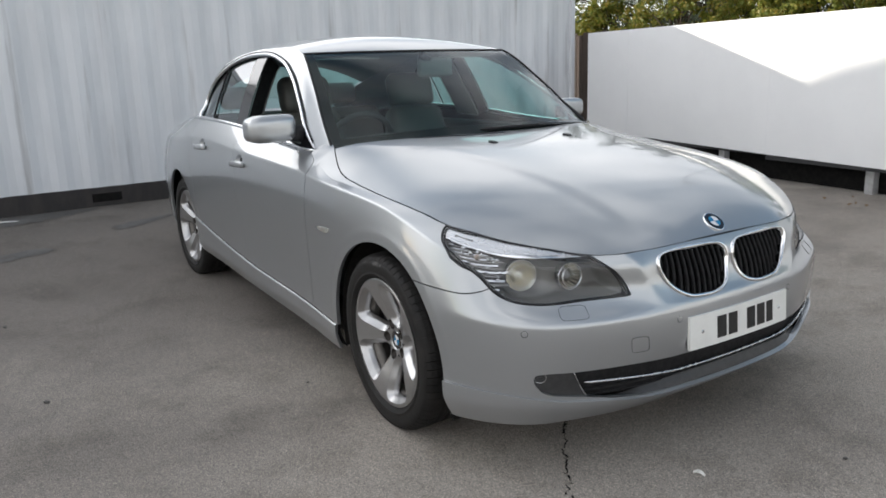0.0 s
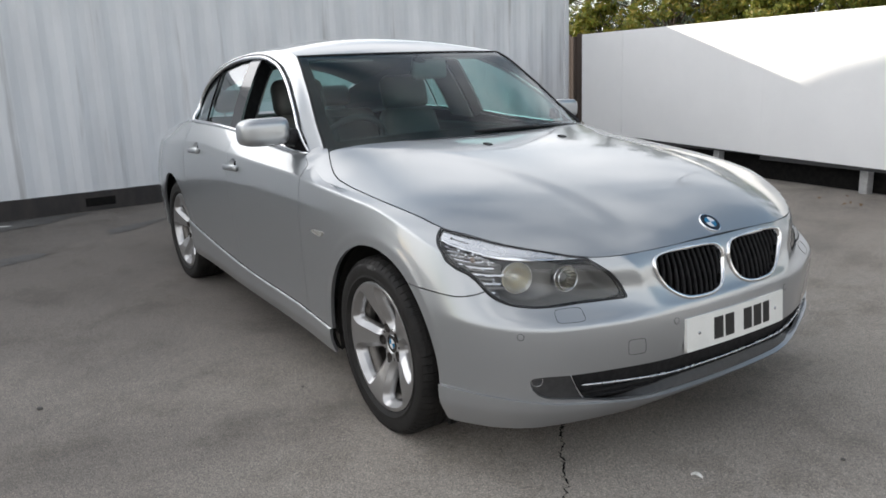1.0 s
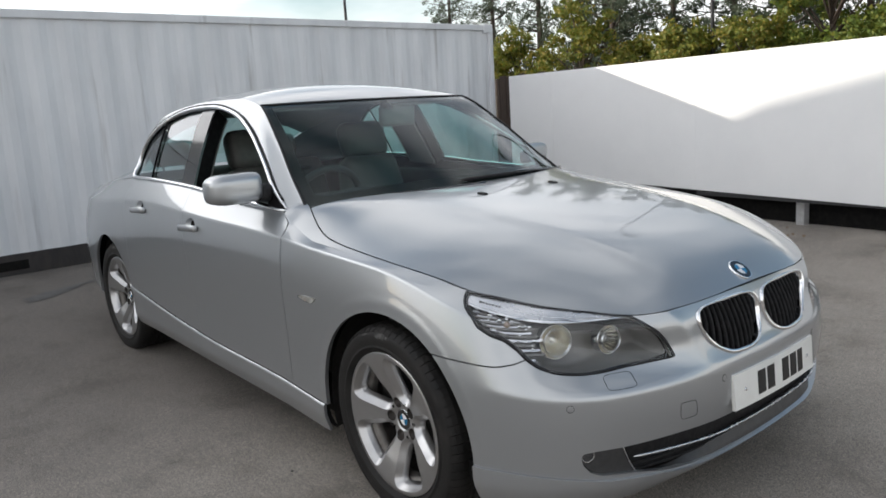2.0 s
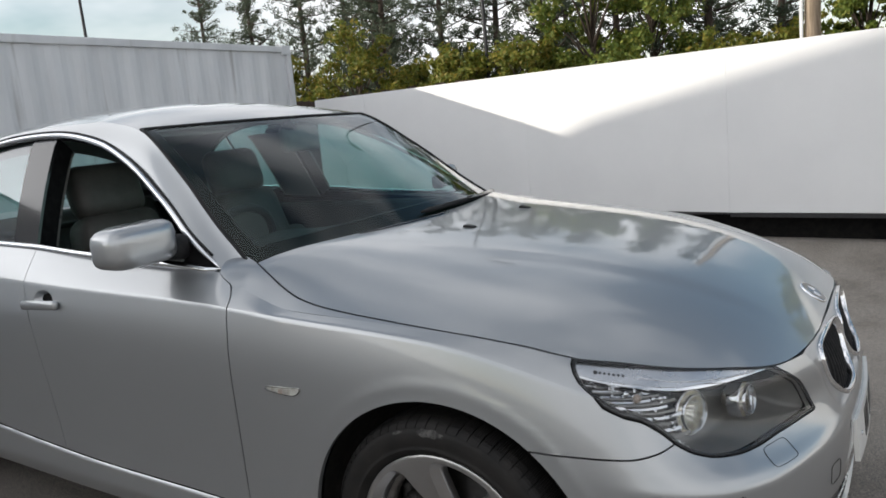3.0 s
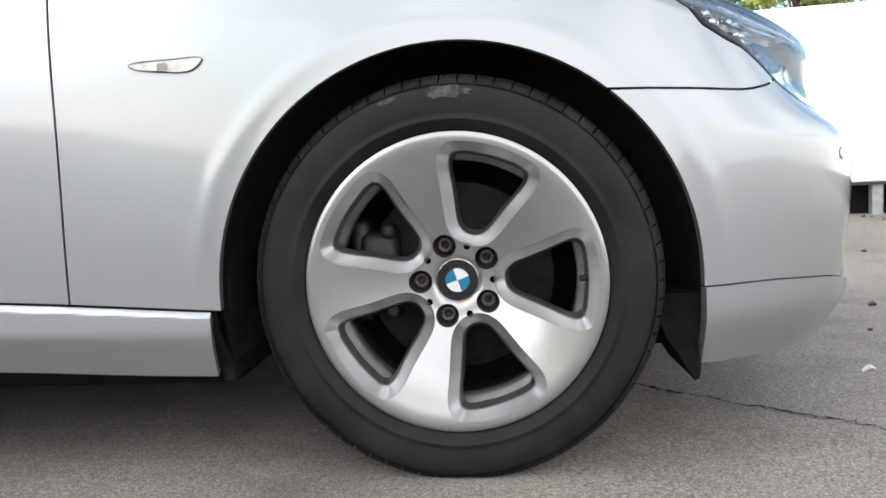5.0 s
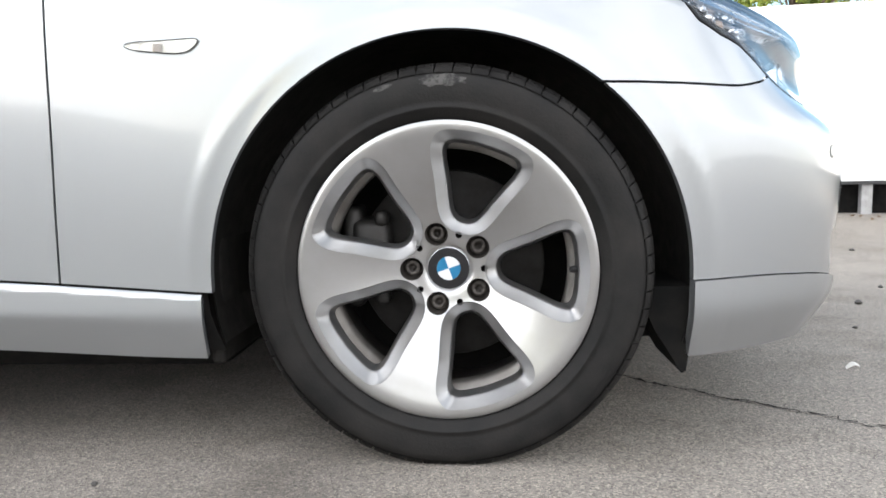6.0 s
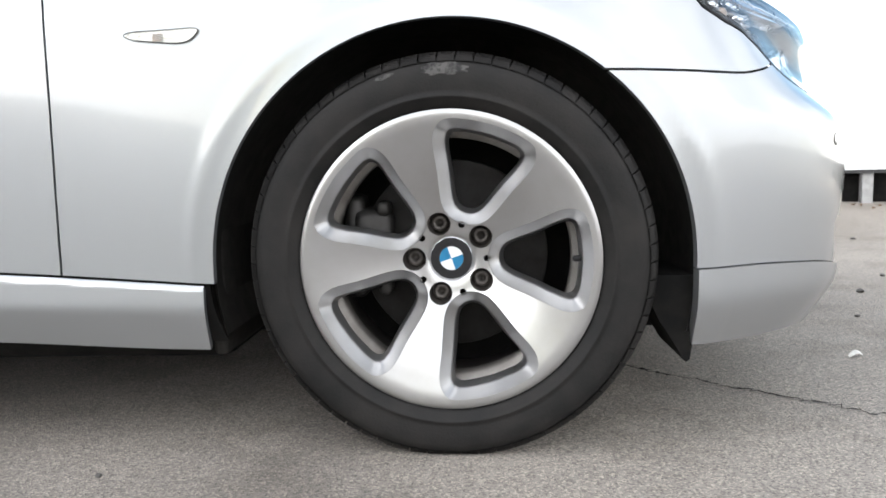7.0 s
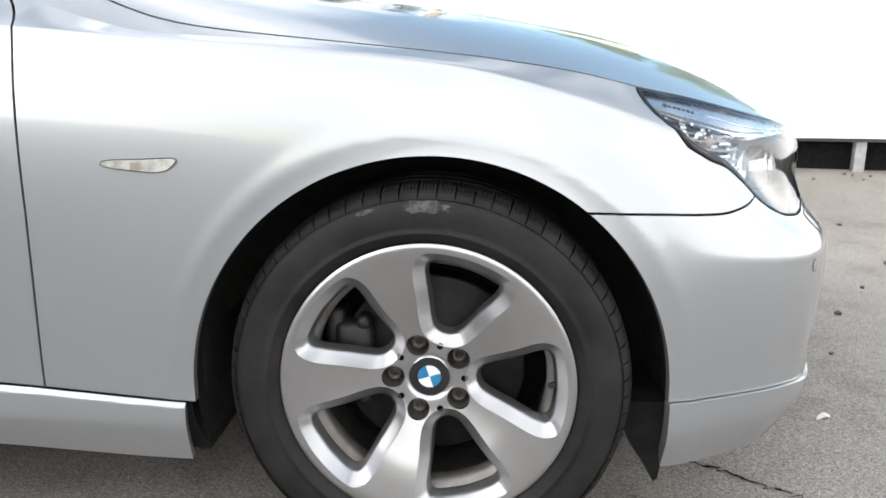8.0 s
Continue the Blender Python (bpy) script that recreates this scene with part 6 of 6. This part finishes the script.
def door_mirror():
    """Painted shell with a dark foot and a glass that looks back."""
    c, r = np.array([-0.935, -0.934, 1.054]), (0.072, 0.110, 0.061)

    def shell(u, v):
        cu, su, cv, sv_ = np.cos(u), np.sin(u), np.cos(v), np.sin(v)
        pw = lambda t, e: np.sign(t) * np.abs(t) ** e
        x = np.maximum(pw(cv, 0.6) * pw(cu, 0.6), -0.55) * r[0]
        y = pw(cv, 0.45) * pw(su, 0.45) * r[1]
        z = pw(sv_, 0.5) * r[2]
        z = np.where(z > 0, z * (1 - 0.16 * np.clip(-y / r[1], -1, 1) ** 2 * np.sign(-y + 1e-9)), z) + 0.006
        return np.stack([c[0] + x - 0.10 * (-y) * 0.5, c[1] + y, c[2] + z], -1)
    sk = Skin(np.linspace(-math.pi, math.pi, 61), np.linspace(-math.pi / 2, math.pi / 2, 41), shell)
    sk.cut(lambda k: k.p[:, 2] - (c[2] - 0.050))
    a, b = both("door_mirror", sk.build(0, out=lambda p: p - c), PAINT, "silver door mirror with black foot")
    low = Skin(np.linspace(-math.pi, math.pi, 61), np.linspace(-math.pi / 2, 0, 30), shell).cut(lambda k: (c[2] - 0.050) - k.p[:, 2])
    foot = one_box((-0.99, -0.895, 0.995), (-0.86, -0.79, 1.07), 0.02)
    for v in foot.verts:
        if v.co.y < -0.85:
            v.co.z = 1.02 + (v.co.z - 1.03) * 0.5
            v.co.x = -0.935 + (v.co.x + 0.925) * 0.6
    gl = [(c[0] - 0.047, c[1] + y * 0.098, c[2] + z * 0.050) for y, z in [(math.copysign(abs(math.cos(t)) ** 0.5, math.cos(t)), math.copysign(abs(math.sin(t)) ** 0.5, math.sin(t))) for t in np.linspace(0, 2 * math.pi, 32, endpoint=False)]]
    lo_ = low.build(0, out=lambda p: p - c)
    for ob, fl in ((a, False), (b, True)):
        obj("lower_edge", *(flip(lo_) if fl else lo_), BLACK, ob, "black lower edge")
        g = (np.array(gl), [tuple(range(32))])
        obj("mirror_glass", *(flip(g) if fl else g), CHROME, ob, "mirror glass", False)
        f2 = foot.copy()
        if fl:
            bmesh.ops.scale(f2, vec=(1, -1, 1), verts=f2.verts)
            bmesh.ops.reverse_faces(f2, faces=f2.faces)
        part("foot", f2, BLACK, ob, "black mirror foot")
    foot.free()
    # the far mirror is swung in a little
    for o in [b] + list(b.children):
        for v in o.data.vertices:
            v.co = (-0.985 + (v.co.x + 0.935) * 0.45, 0.84 + (v.co.y - 0.84) * 0.74, 1.05 + (v.co.z - 1.054) * 0.85)


door_mirror()

# ---- inside the cabin ----
part("cabin_floor", one_box((-3.0, -0.70, 0.26), (-0.6, 0.70, 0.32), 0.02), TRIM, car, "dark cabin carpet")
part("parcel_shelf", one_box((-3.05, -0.50, 0.965), (-2.66, 0.50, 0.99), 0.01), TRIM, car, "dark parcel shelf")
part("bulkhead", one_box((-0.72, -0.72, 0.3), (-0.66, 0.72, 0.92), 0.01), TRIM, car)
for sgn in (-1, 1):
    part("door_lining", one_box((-2.5, sgn * 0.765 - 0.03, 0.32), (-0.72, sgn * 0.765 + 0.03, 0.965), 0.025), TRIM, car, "dark door lining with grey armrest")


def dashboard():
    rings = []
    for y in np.linspace(-0.735, 0.735, 25):
        hump = 0.035 * math.exp(-((y + 0.36) / 0.2) ** 2)
        rings.append([(-0.60, y, 0.93), (-0.68, y, 0.965), (-0.80, y, 0.975 + hump * 0.6), (-0.93, y, 0.965 + hump), (-1.0, y, 0.93 + hump * 0.8), (-1.02, y, 0.86), (-0.98, y, 0.74), (-0.86, y, 0.60)])
    v, f = ring_loft(rings, False)
    obj("dashboard", v, f, TRIM, car, "dark soft dashboard")
    w = np.array([(0.19 * math.cos(t), 0.19 * math.sin(t), 0) for t in np.linspace(0, 2 * math.pi, 40, endpoint=False)])
    m = Matrix.Translation((-1.10, -0.41, 0.915)) @ Matrix.Rotation(radians(-66), 4, "Y")
    sw = obj("steering_wheel", *tube([np.array(m @ Vector(q)) for q in w], 0.016, 8, True), TRIM, car, "dark leather steering wheel")
    bm = one_box((-0.07, -0.085, -0.03), (0.07, 0.085, 0.02), 0.02)
    bmesh.ops.transform(bm, matrix=m, verts=bm.verts)
    part("wheel_hub", bm, TRIM, sw)
    for a in (0, math.pi, -math.pi / 2):
        q = [np.array(m @ Vector((r * math.sin(a) * 1.0, r * math.cos(a), 0))) for r in (0.06, 0.12, 0.185)]
        obj("wheel_spoke", *tube(q, 0.014, 6), TRIM, sw)


dashboard()


def soft_block(lo, hi, bevel=0.05, m=None):
    return one_box(lo, hi, bevel, m, 3)


def seat(y, x=-1.62):
    s = part("front_seat", soft_block((x - 0.02, y - 0.25, 0.38), (x + 0.50, y + 0.25, 0.56), 0.06), LEATHER, car, "grey leather front seat with headrest")
    m = Matrix.Translation((x, y, 0.52)) @ Matrix.Rotation(radians(-16), 4, "Y")
    bm = soft_block((-0.09, -0.24, 0), (0.07, 0.24, 0.585), 0.06)
    for v in bm.verts:
        v.co.y *= 1 - 0.30 * max(0, v.co.z - 0.25) / 0.335
    bmesh.ops.transform(bm, matrix=m, verts=bm.verts)
    part("backrest", bm, LEATHER, s)
    for dy in (-0.2, 0.2):
        part("bolster", soft_block((-0.05, dy - 0.06, 0.04), (0.10, dy + 0.06, 0.36), 0.04, m), LEATHER, s)
    part("headrest", soft_block((-0.06, -0.155, 0.565), (0.06, 0.155, 0.785), 0.058, m), LEATHER, s)
    for dy in (-0.06, 0.06):
        v, f = tube([m @ Vector((0, dy, 0.53)), m @ Vector((0, dy, 0.66))], 0.007, 8)
        obj("headrest_post", [tuple(q) for q in v], f, CHROME, s)


seat(-0.37)
seat(0.33)
bench = part("rear_bench", soft_block((-2.72, -0.66, 0.38), (-2.2, 0.66, 0.58), 0.06), LEATHER, car, "grey leather rear bench")
m = Matrix.Translation((-2.66, 0, 0.52)) @ Matrix.Rotation(radians(-20), 4, "Y")
part("rear_backrest", soft_block((-0.08, -0.66, 0), (0.08, 0.66, 0.55), 0.06, m), LEATHER, bench)
for y in (-0.38, 0.38):
    part("rear_headrest", soft_block((-0.05, y - 0.13, 0.585), (0.05, y + 0.13, 0.735), 0.045, m), LEATHER, bench)
    for dy in (-0.07, 0.07):
        obj("headrest_post", *tube([m @ Vector((0, y + dy, 0.53)), m @ Vector((0, y + dy, 0.62))], 0.007, 8), CHROME, bench)
rv = part("rear_view_mirror", soft_block((-1.225, 0.02, 1.250), (-1.175, 0.23, 1.355), 0.02), PILLAR, car, "grey-brown rear-view mirror housing")
obj("mirror_stalk", *tube([(-1.20, 0.11, 1.33), (-1.18, 0.06, 1.350), (-1.165, 0.02, 1.362)], [0.012, 0.016, 0.02], 8), BLACK, rv)
for y in (-0.36, 0.36):
    part("sun_visor", soft_block((-1.42, y - 0.18, 1.352), (-1.25, y + 0.18, 1.365), 0.006), HEADLINE, car, "pale sun visor")

FLANGE = mat("grey_flange_alloy", (0.20, 0.19, 0.18), 0.45, 0.7, second=(0.12, 0.11, 0.10), scale=12)
# ---- wheels ----
def wheel():
    """One road wheel about its hub, outer face towards -y."""
    w = empty("wheel", "five-spoke silver alloy wheel with black tyre", "")
    prof = [(0.226, 0.075), (0.234, 0.016), (0.2420, 0.011), (0.248, 0.001), (0.2555, -0.0015), (0.2580, -0.0060), (0.2610, -0.0066), (0.2640, -0.0035), (0.270, -0.0045), (0.282, -0.006), (0.298, -0.006), (0.310, -0.002), (0.316, 0.006), (0.3205, 0.020), (0.3225, 0.040), (0.3235, 0.064)]
    for g in (0.075, 0.115, 0.155):
        prof += [(0.3285, g - 0.006), (0.321, g - 0.004), (0.321, g + 0.004), (0.3285, g + 0.006)]
    prof += [(0.3275, 0.19), (0.318, 0.224), (0.298, 0.238), (0.262, 0.232), (0.240, 0.215), (0.228, 0.16)]
    v, f = lathe(prof, 120)
    v = [(a, b, c if c > -0.3165 else -0.3165 - (c + 0.3165) * 0.2) for a, b, c in v]
    tyre = obj("tyre", v, f, RUBBER, w, "black low-profile tyre")
    bv, bf = [], []

    def block(a0, a1, rows, sink):
        b = len(bv)
        for a in (a0, (a0 + a1) / 2, a1):
            for r, h in rows:
                z = max(r * math.sin(a), -0.3178)
                bv.append((r * math.cos(a), h, z))
        m = len(rows)
        bf.extend((b + m * j + q, b + m * j + q + 1, b + m * j + q + m + 1, b + m * j + q + m) for j in range(2) for q in range(m - 1))
        for e in (0, 2 * m):
            c0 = len(bv)
            for q in range(m):
                x, y, z = bv[b + e + q]
                bv.append((x * sink, y + 0.002, z * sink))
            bf.extend((b + e + q, b + e + q + 1, c0 + q + 1, c0 + q) for q in range(m - 1))
    pitch = 2 * math.pi / 70
    for i in range(70):
        block(pitch * i, pitch * (i + 0.90), ((0.3125, -0.0028), (0.3205, 0.0060), (0.3242, 0.0125)), 0.980)
        for c in range(5):
            a0 = pitch * (i + 0.18 * c)
            block(a0, a0 + pitch * (0.155 if c < 4 else 0.17), ((0.3240, 0.0125), (0.3296, 0.030), (0.3306, 0.066)), 0.985)
    tagged(obj("tread", bv, bf, RUBBER, tyre, "worn tread shoulder blocks", False), kind="stuff")
    # face of the rim: a dished disc with five windows and bolt holes
    dish = pchip([0.0, 0.033, 0.040, 0.060, 0.085, 0.12, 0.16, 0.20, 0.228, 0.236, 0.2408], [0.0575, 0.0575, 0.052, 0.049, 0.042, 0.031, 0.018, 0.009, 0.004, 0.0035, 0.0055])
    win = closed_curve([(0.080, 0.0), (0.086, 0.017), (0.108, 0.030), (0.150, 0.047), (0.186, 0.062), (0.200, 0.058), (0.207, 0.030), (0.209, 0.0),
                        (0.207, -0.030), (0.200, -0.058), (0.186, -0.062), (0.150, -0.047), (0.108, -0.030), (0.086, -0.017)], 64)
    cw = np.array([0.152, 0.0])
    nrm = np.roll(win, -1, 0) - np.roll(win, 1, 0)
    nrm = np.stack([nrm[:, 1], -nrm[:, 0]], 1)
    nrm /= np.linalg.norm(nrm, axis=1, keepdims=True)
    nrm = np.where(((win - cw) * nrm).sum(1, keepdims=True) < 0, -nrm, nrm)
    outer = win + nrm * 0.0200
    outer *= np.minimum(1, 0.2260 / np.linalg.norm(outer, axis=1))[:, None]
    W0 = 72.3

    def turned(p, deg):
        c_, s_ = math.cos(radians(deg)), math.sin(radians(deg))
        return np.stack([p[:, 0] * c_ - p[:, 1] * s_, p[:, 0] * s_ + p[:, 1] * c_], 1)
    wins = [turned(outer, W0 + 72 * i) for i in range(5)]
    holes = [turned(win, W0 + 72 * i) for i in range(5)]
    bolts = [(0.0605 * math.cos(radians(W0 + 36 + 72 * i)), 0.0605 * math.sin(radians(W0 + 36 + 72 * i)), 0.0190) for i in range(5)]
    pins = [(0.0585 * math.cos(radians(W0 + 72 * i)), 0.0585 * math.sin(radians(W0 + 72 * i)), 0.0055) for i in range(5)]

    def disc(r, a):
        return np.stack([r * np.cos(a), dish(r), r * np.sin(a)], -1)
    k = Skin(np.concatenate([np.linspace(0.028, 0.09, 22), np.linspace(0.094, 0.2408, 44)]), np.linspace(0, 2 * math.pi, 241), disc)
    for o in wins:
        k.cut(lambda k: -inside(k.p[:, 0], k.p[:, 2], o))
    for x, z, r in bolts + pins:
        k.cut(lambda k: np.hypot(k.p[:, 0] - x, k.p[:, 2] - z) - r)
    rim = obj("rim", *k.build(0, out=lambda p: np.tile([0, -1.0, 0], (len(p), 1))), ALLOY, w, "silver five-spoke alloy rim")
    for o, h in zip(wins, holes):
        def at(pts, depth):
            return np.stack([pts[:, 0], dish(np.hypot(pts[:, 0], pts[:, 1])) + depth, pts[:, 1]], 1)
        m1 = o * 0.86 + h * 0.14
        m2 = o * 0.2 + h * 0.8
        rings = [at(o, 0.0), at(m1, 0.0035), at(m2, 0.016), at(h, 0.020), at(h, 0.026), at(h * 0.95 + h.mean(0) * 0.05, 0.030), at(h * 0.94 + h.mean(0) * 0.06, 0.040)]
        obj("spoke_window", *ring_loft(rings), ALLOY, rim)
    for x, z, r in bolts:
        y0 = float(dish(np.array(0.0605)))
        n = 24
        rg = [[(x + q * math.cos(2 * math.pi * i / n), y, z + q * math.sin(2 * math.pi * i / n)) for i in range(n)] for q, y in ((r, y0), (r * 0.97, y0 + 0.002), (r * 0.9, y0 + 0.028), (r * 0.72, y0 + 0.028), (r * 0.70, y0 + 0.016), (r * 0.62, y0 + 0.014), (r * 0.34, y0 + 0.014), (r * 0.30, y0 + 0.026), (0.0005, y0 + 0.027))]
        obj("wheel_bolt", *ring_loft(rg), BARREL, rim, "recessed wheel bolt")
    for x, z, r in pins:
        y0 = float(dish(np.array(0.0585)))
        n = 14
        rg = [[(x + q * math.cos(2 * math.pi * i / n), y, z + q * math.sin(2 * math.pi * i / n)) for i in range(n)] for q, y in ((r, y0), (r * 0.9, y0 + 0.012), (0.0004, y0 + 0.012))]
        obj("pin_hole", *ring_loft(rg), GAP, rim)
    roundel(np.array([0, 0.0575, 0]), np.array([0, -1.0, 0]), 0.0355, w, (-0.35, 0, 1), 0.965)
    # lip, barrel, brake
    v, f = lathe([(0.2408, 0.0055), (0.2412, 0.012), (0.236, 0.018), (0.232, 0.022), (0.2235, 0.034), (0.219, 0.06), (0.212, 0.14), (0.214, 0.215)], 120)
    obj("barrel", v, f, BARREL, rim, "brake-dusty inner barrel")
    v, f = lathe([(0.150, 0.098), (0.150, 0.118), (0.148, 0.12), (0.060, 0.12)], 80)
    fl, ff = lathe([(0.217, 0.048), (0.206, 0.050), (0.200, 0.058), (0.196, 0.060), (0.196, 0.085)], 96)
    obj("inner_flange", fl, ff, FLANGE, rim, "grey inner rim flange")
    brake = obj("brake_disc", *lathe([(0.002, 0.090), (0.072, 0.090), (0.078, 0.094), (0.078, 0.108), (0.158, 0.110), (0.160, 0.113), (0.160, 0.132), (0.02, 0.136)], 80), IRON, w, "dark iron brake disc")
    cal = part("caliper", one_box((-0.170, 0.088, -0.050), (-0.100, 0.16, 0.080), 0.016), IRON, brake, "dark brake caliper")
    part("caliper_bridge", one_box((-0.186, 0.095, -0.075), (-0.150, 0.16, 0.102), 0.012), IRON, cal)
    part("guide_pin", one_box((-0.128, 0.080, -0.068), (-0.104, 0.12, -0.040), 0.009), IRON, cal)
    part("guide_pin", one_box((-0.128, 0.080, 0.068), (-0.104, 0.12, 0.094), 0.009), IRON, cal)
    part("caliper_clip", one_box((-0.158, 0.082, 0.004), (-0.118, 0.092, 0.026), 0.003), BARREL, cal)
    # black disc stands in for the shade deep inside the wheel
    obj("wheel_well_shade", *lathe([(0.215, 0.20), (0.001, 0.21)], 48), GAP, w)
    rs_ = np.random.default_rng(3)
    for th, rr, da, dr in ((1.57, 0.301, 0.12, 0.010), (1.88, 0.305, 0.05, 0.004)):
        sk = Skin(np.linspace(rr - dr, rr + dr, 14), np.linspace(th - da, th + da, 40), lambda r, a: np.stack([r * np.cos(a), np.interp(r, [0.268, 0.282, 0.298, 0.310, 0.318], [-0.003, -0.006, -0.006, -0.002, 0.008]) - 0.0007, r * np.sin(a)], -1))
        ph = rs_.uniform(0, 6, 3)
        sk.cut(lambda k: 1 - ((k.q[:, 0] - rr) / dr) ** 2 * (1.1 + 0.5 * np.sin(k.q[:, 1] * 60 + ph[0])) - ((k.q[:, 1] - th) / da) ** 2 * (1.0 + 0.4 * np.sin(k.q[:, 0] * 900 + ph[1])))
        if len(sk.p):
            obj("scuff_mark", *sk.build(0, out=lambda p: np.tile([0, -1.0, 0], (len(p), 1))), SCUFF, tyre, "pale dusty scuff")
    a = radians(W0 - 72)
    q = [np.array([r * math.cos(a), h, r * math.sin(a)]) for r, h in ((0.214, 0.045), (0.208, 0.036), (0.198, 0.030))]
    obj("valve", *tube(q, [0.0055, 0.0055, 0.005], 8), BLACK, rim, "black tyre valve")
    return w


WY, WZ, STEER = -0.9235, 0.3200, -2.2
w0 = wheel()
w0.parent = car
w0.matrix_world = pose(-0.005, WY, WZ, 1.5, 0, STEER) @ Matrix.Scale(1.007, 4)
for x, y, turn_ in ((AXLE, -0.815, (0, 20, 0)), (0.0, 0.9235, (0, 0, 180 + STEER)), (AXLE, 0.815, (0, 0, 180))):
    c_ = copy_thing(w0, pose(x, y, WZ, *turn_))
    for o in c_.children:
        if o.name.startswith("tyre") and turn_[1]:
            o.rotation_euler = (0, radians(-turn_[1]), 0)


# ---- small things on the ground ----
def pebble(x, y, r, seed, material, name, label, cat):
    bm = bmesh.new()
    bmesh.ops.create_icosphere(bm, subdivisions=2, radius=r)
    rr = random.Random(seed)
    off = Vector((rr.uniform(0, 9), rr.uniform(0, 9), 0))
    for v in bm.verts:
        v.co *= 1 + 0.45 * noise.noise(v.co / r * 0.9 + off)
        v.co.z = v.co.z * 0.55 + r * 0.42
    me = bpy.data.meshes.new(name)
    bm.to_mesh(me)
    bm.free()
    me.materials.append(material)
    ob = new(name, me)
    ob.location = (x, y, float(ground_z(np.array(x), np.array(y))))
    tagged(ob, label, cat, "loose bits on the asphalt")


STONE = mat("loose_stone", (0.11, 0.105, 0.10), 0.85, second=(0.07, 0.066, 0.062), scale=30, bump=0.4, bump_scale=90)
PALE = mat("pale_scrap", (0.66, 0.65, 0.62), 0.8, second=(0.52, 0.51, 0.48), scale=60)
for i, (x, y, r) in enumerate([(-1.04, -1.955, 0.012), (-0.56, -1.0, 0.006), (0.63, -1.1, 0.005), (1.35, 0.55, 0.014), (1.9, 1.3, 0.016), (1.15, 0.15, 0.008), (-0.35, -1.2, 0.005), (1.2, -0.2, 0.007), (2.1, 2.2, 0.014), (-2.3, -2.0, 0.010), (0.98, -0.62, 0.006), (1.6, 0.9, 0.010)]):
    pebble(x, y, r, 50 + i, STONE, "loose_stone", "small dark loose stone on the asphalt", "stone")


def scrap(x, y, ln, w, turn_, material, name, label):
    """A thin curled strip lying on the ground."""
    v, f = [], []
    for i in range(9):
        t = i / 8
        hw = w * math.sin(math.pi * (0.08 + 0.84 * t))
        z = 0.003 + 0.010 * math.sin(math.pi * t)
        for s_ in (-1, 1):
            q = Matrix.Rotation(turn_, 2) @ Vector(((t - 0.5) * ln, s_ * hw + 0.25 * ln * (t - 0.5) ** 2))
            v.append((x + q.x, y + q.y, z + 0.003 * s_ + float(ground_z(np.array(x), np.array(y)))))
        if i:
            f.append((2 * i - 2, 2 * i - 1, 2 * i + 1, 2 * i))
    tagged(obj(name, v, f, material), label, "litter", "loose bits on the asphalt")


LEAFLIT = mat("fallen_leaf", (0.17, 0.10, 0.045), 0.8, second=(0.10, 0.06, 0.03), scale=50)
scrap(0.93, -0.31, 0.040, 0.006, 0.3, PALE, "paper_scrap", "small pale curled scrap on the asphalt")
scrap(1.5, 0.35, 0.045, 0.012, 1.0, LEAFLIT, "fallen_leaf", "small brown fallen leaf on the asphalt")
for i in range(26):
    rr = random.Random(900 + i)
    x = rr.uniform(-1.5, 5.0)
    p = fence_pt(x, 0)
    scrap(p.x + rr.uniform(-0.2, 0.2), p.y - rr.uniform(0.05, 0.55), rr.uniform(0.03, 0.07), rr.uniform(0.008, 0.018), rr.uniform(0, 6), LEAFLIT, "fallen_leaf", "small brown fallen leaf on the asphalt")


def stain(pts, seed, label):
    """Irregular dark damp mark that lies on the asphalt."""
    c = closed_curve(pts, 70)
    rr = random.Random(seed)
    m = c.mean(0)
    c = np.array([m + (q - m) * (1 + rr.uniform(-0.10, 0.10)) for q in c])
    rings = []
    for k in (1.0, 0.75, 0.45, 0.15):
        q = m + (c - m) * k
        rings.append([(x, y, float(ground_z(np.array(x), np.array(y))) + 0.004) for x, y in q])
    tagged(obj("damp_stain", *ring_loft(rings), DAMP), label, "stain", "stains on the asphalt")


stain([(-5.50, -2.9), (-5.30, -2.4), (-5.12, -1.9), (-5.16, -1.5), (-5.30, -1.25), (-5.52, -1.0), (-5.56, -1.6), (-5.54, -2.3)], 5, "dark damp stain along the container base")
stain([(-4.62, -0.95), (-4.50, -0.98), (-4.55, -0.75), (-4.75, -0.45), (-4.86, -0.10), (-4.98, 0.15), (-4.92, -0.15), (-4.78, -0.55)], 6, "long dark damp streak on the asphalt")
stain([(-4.05, -2.15), (-3.95, -2.05), (-4.00, -1.75), (-4.12, -1.50), (-4.20, -1.60), (-4.14, -1.90)], 7, "small dark damp streak on the asphalt")
scrap(-5.30, -1.78, 0.32, 0.022, 1.45, PALE, "pale_batten", "short pale batten lying by the container")
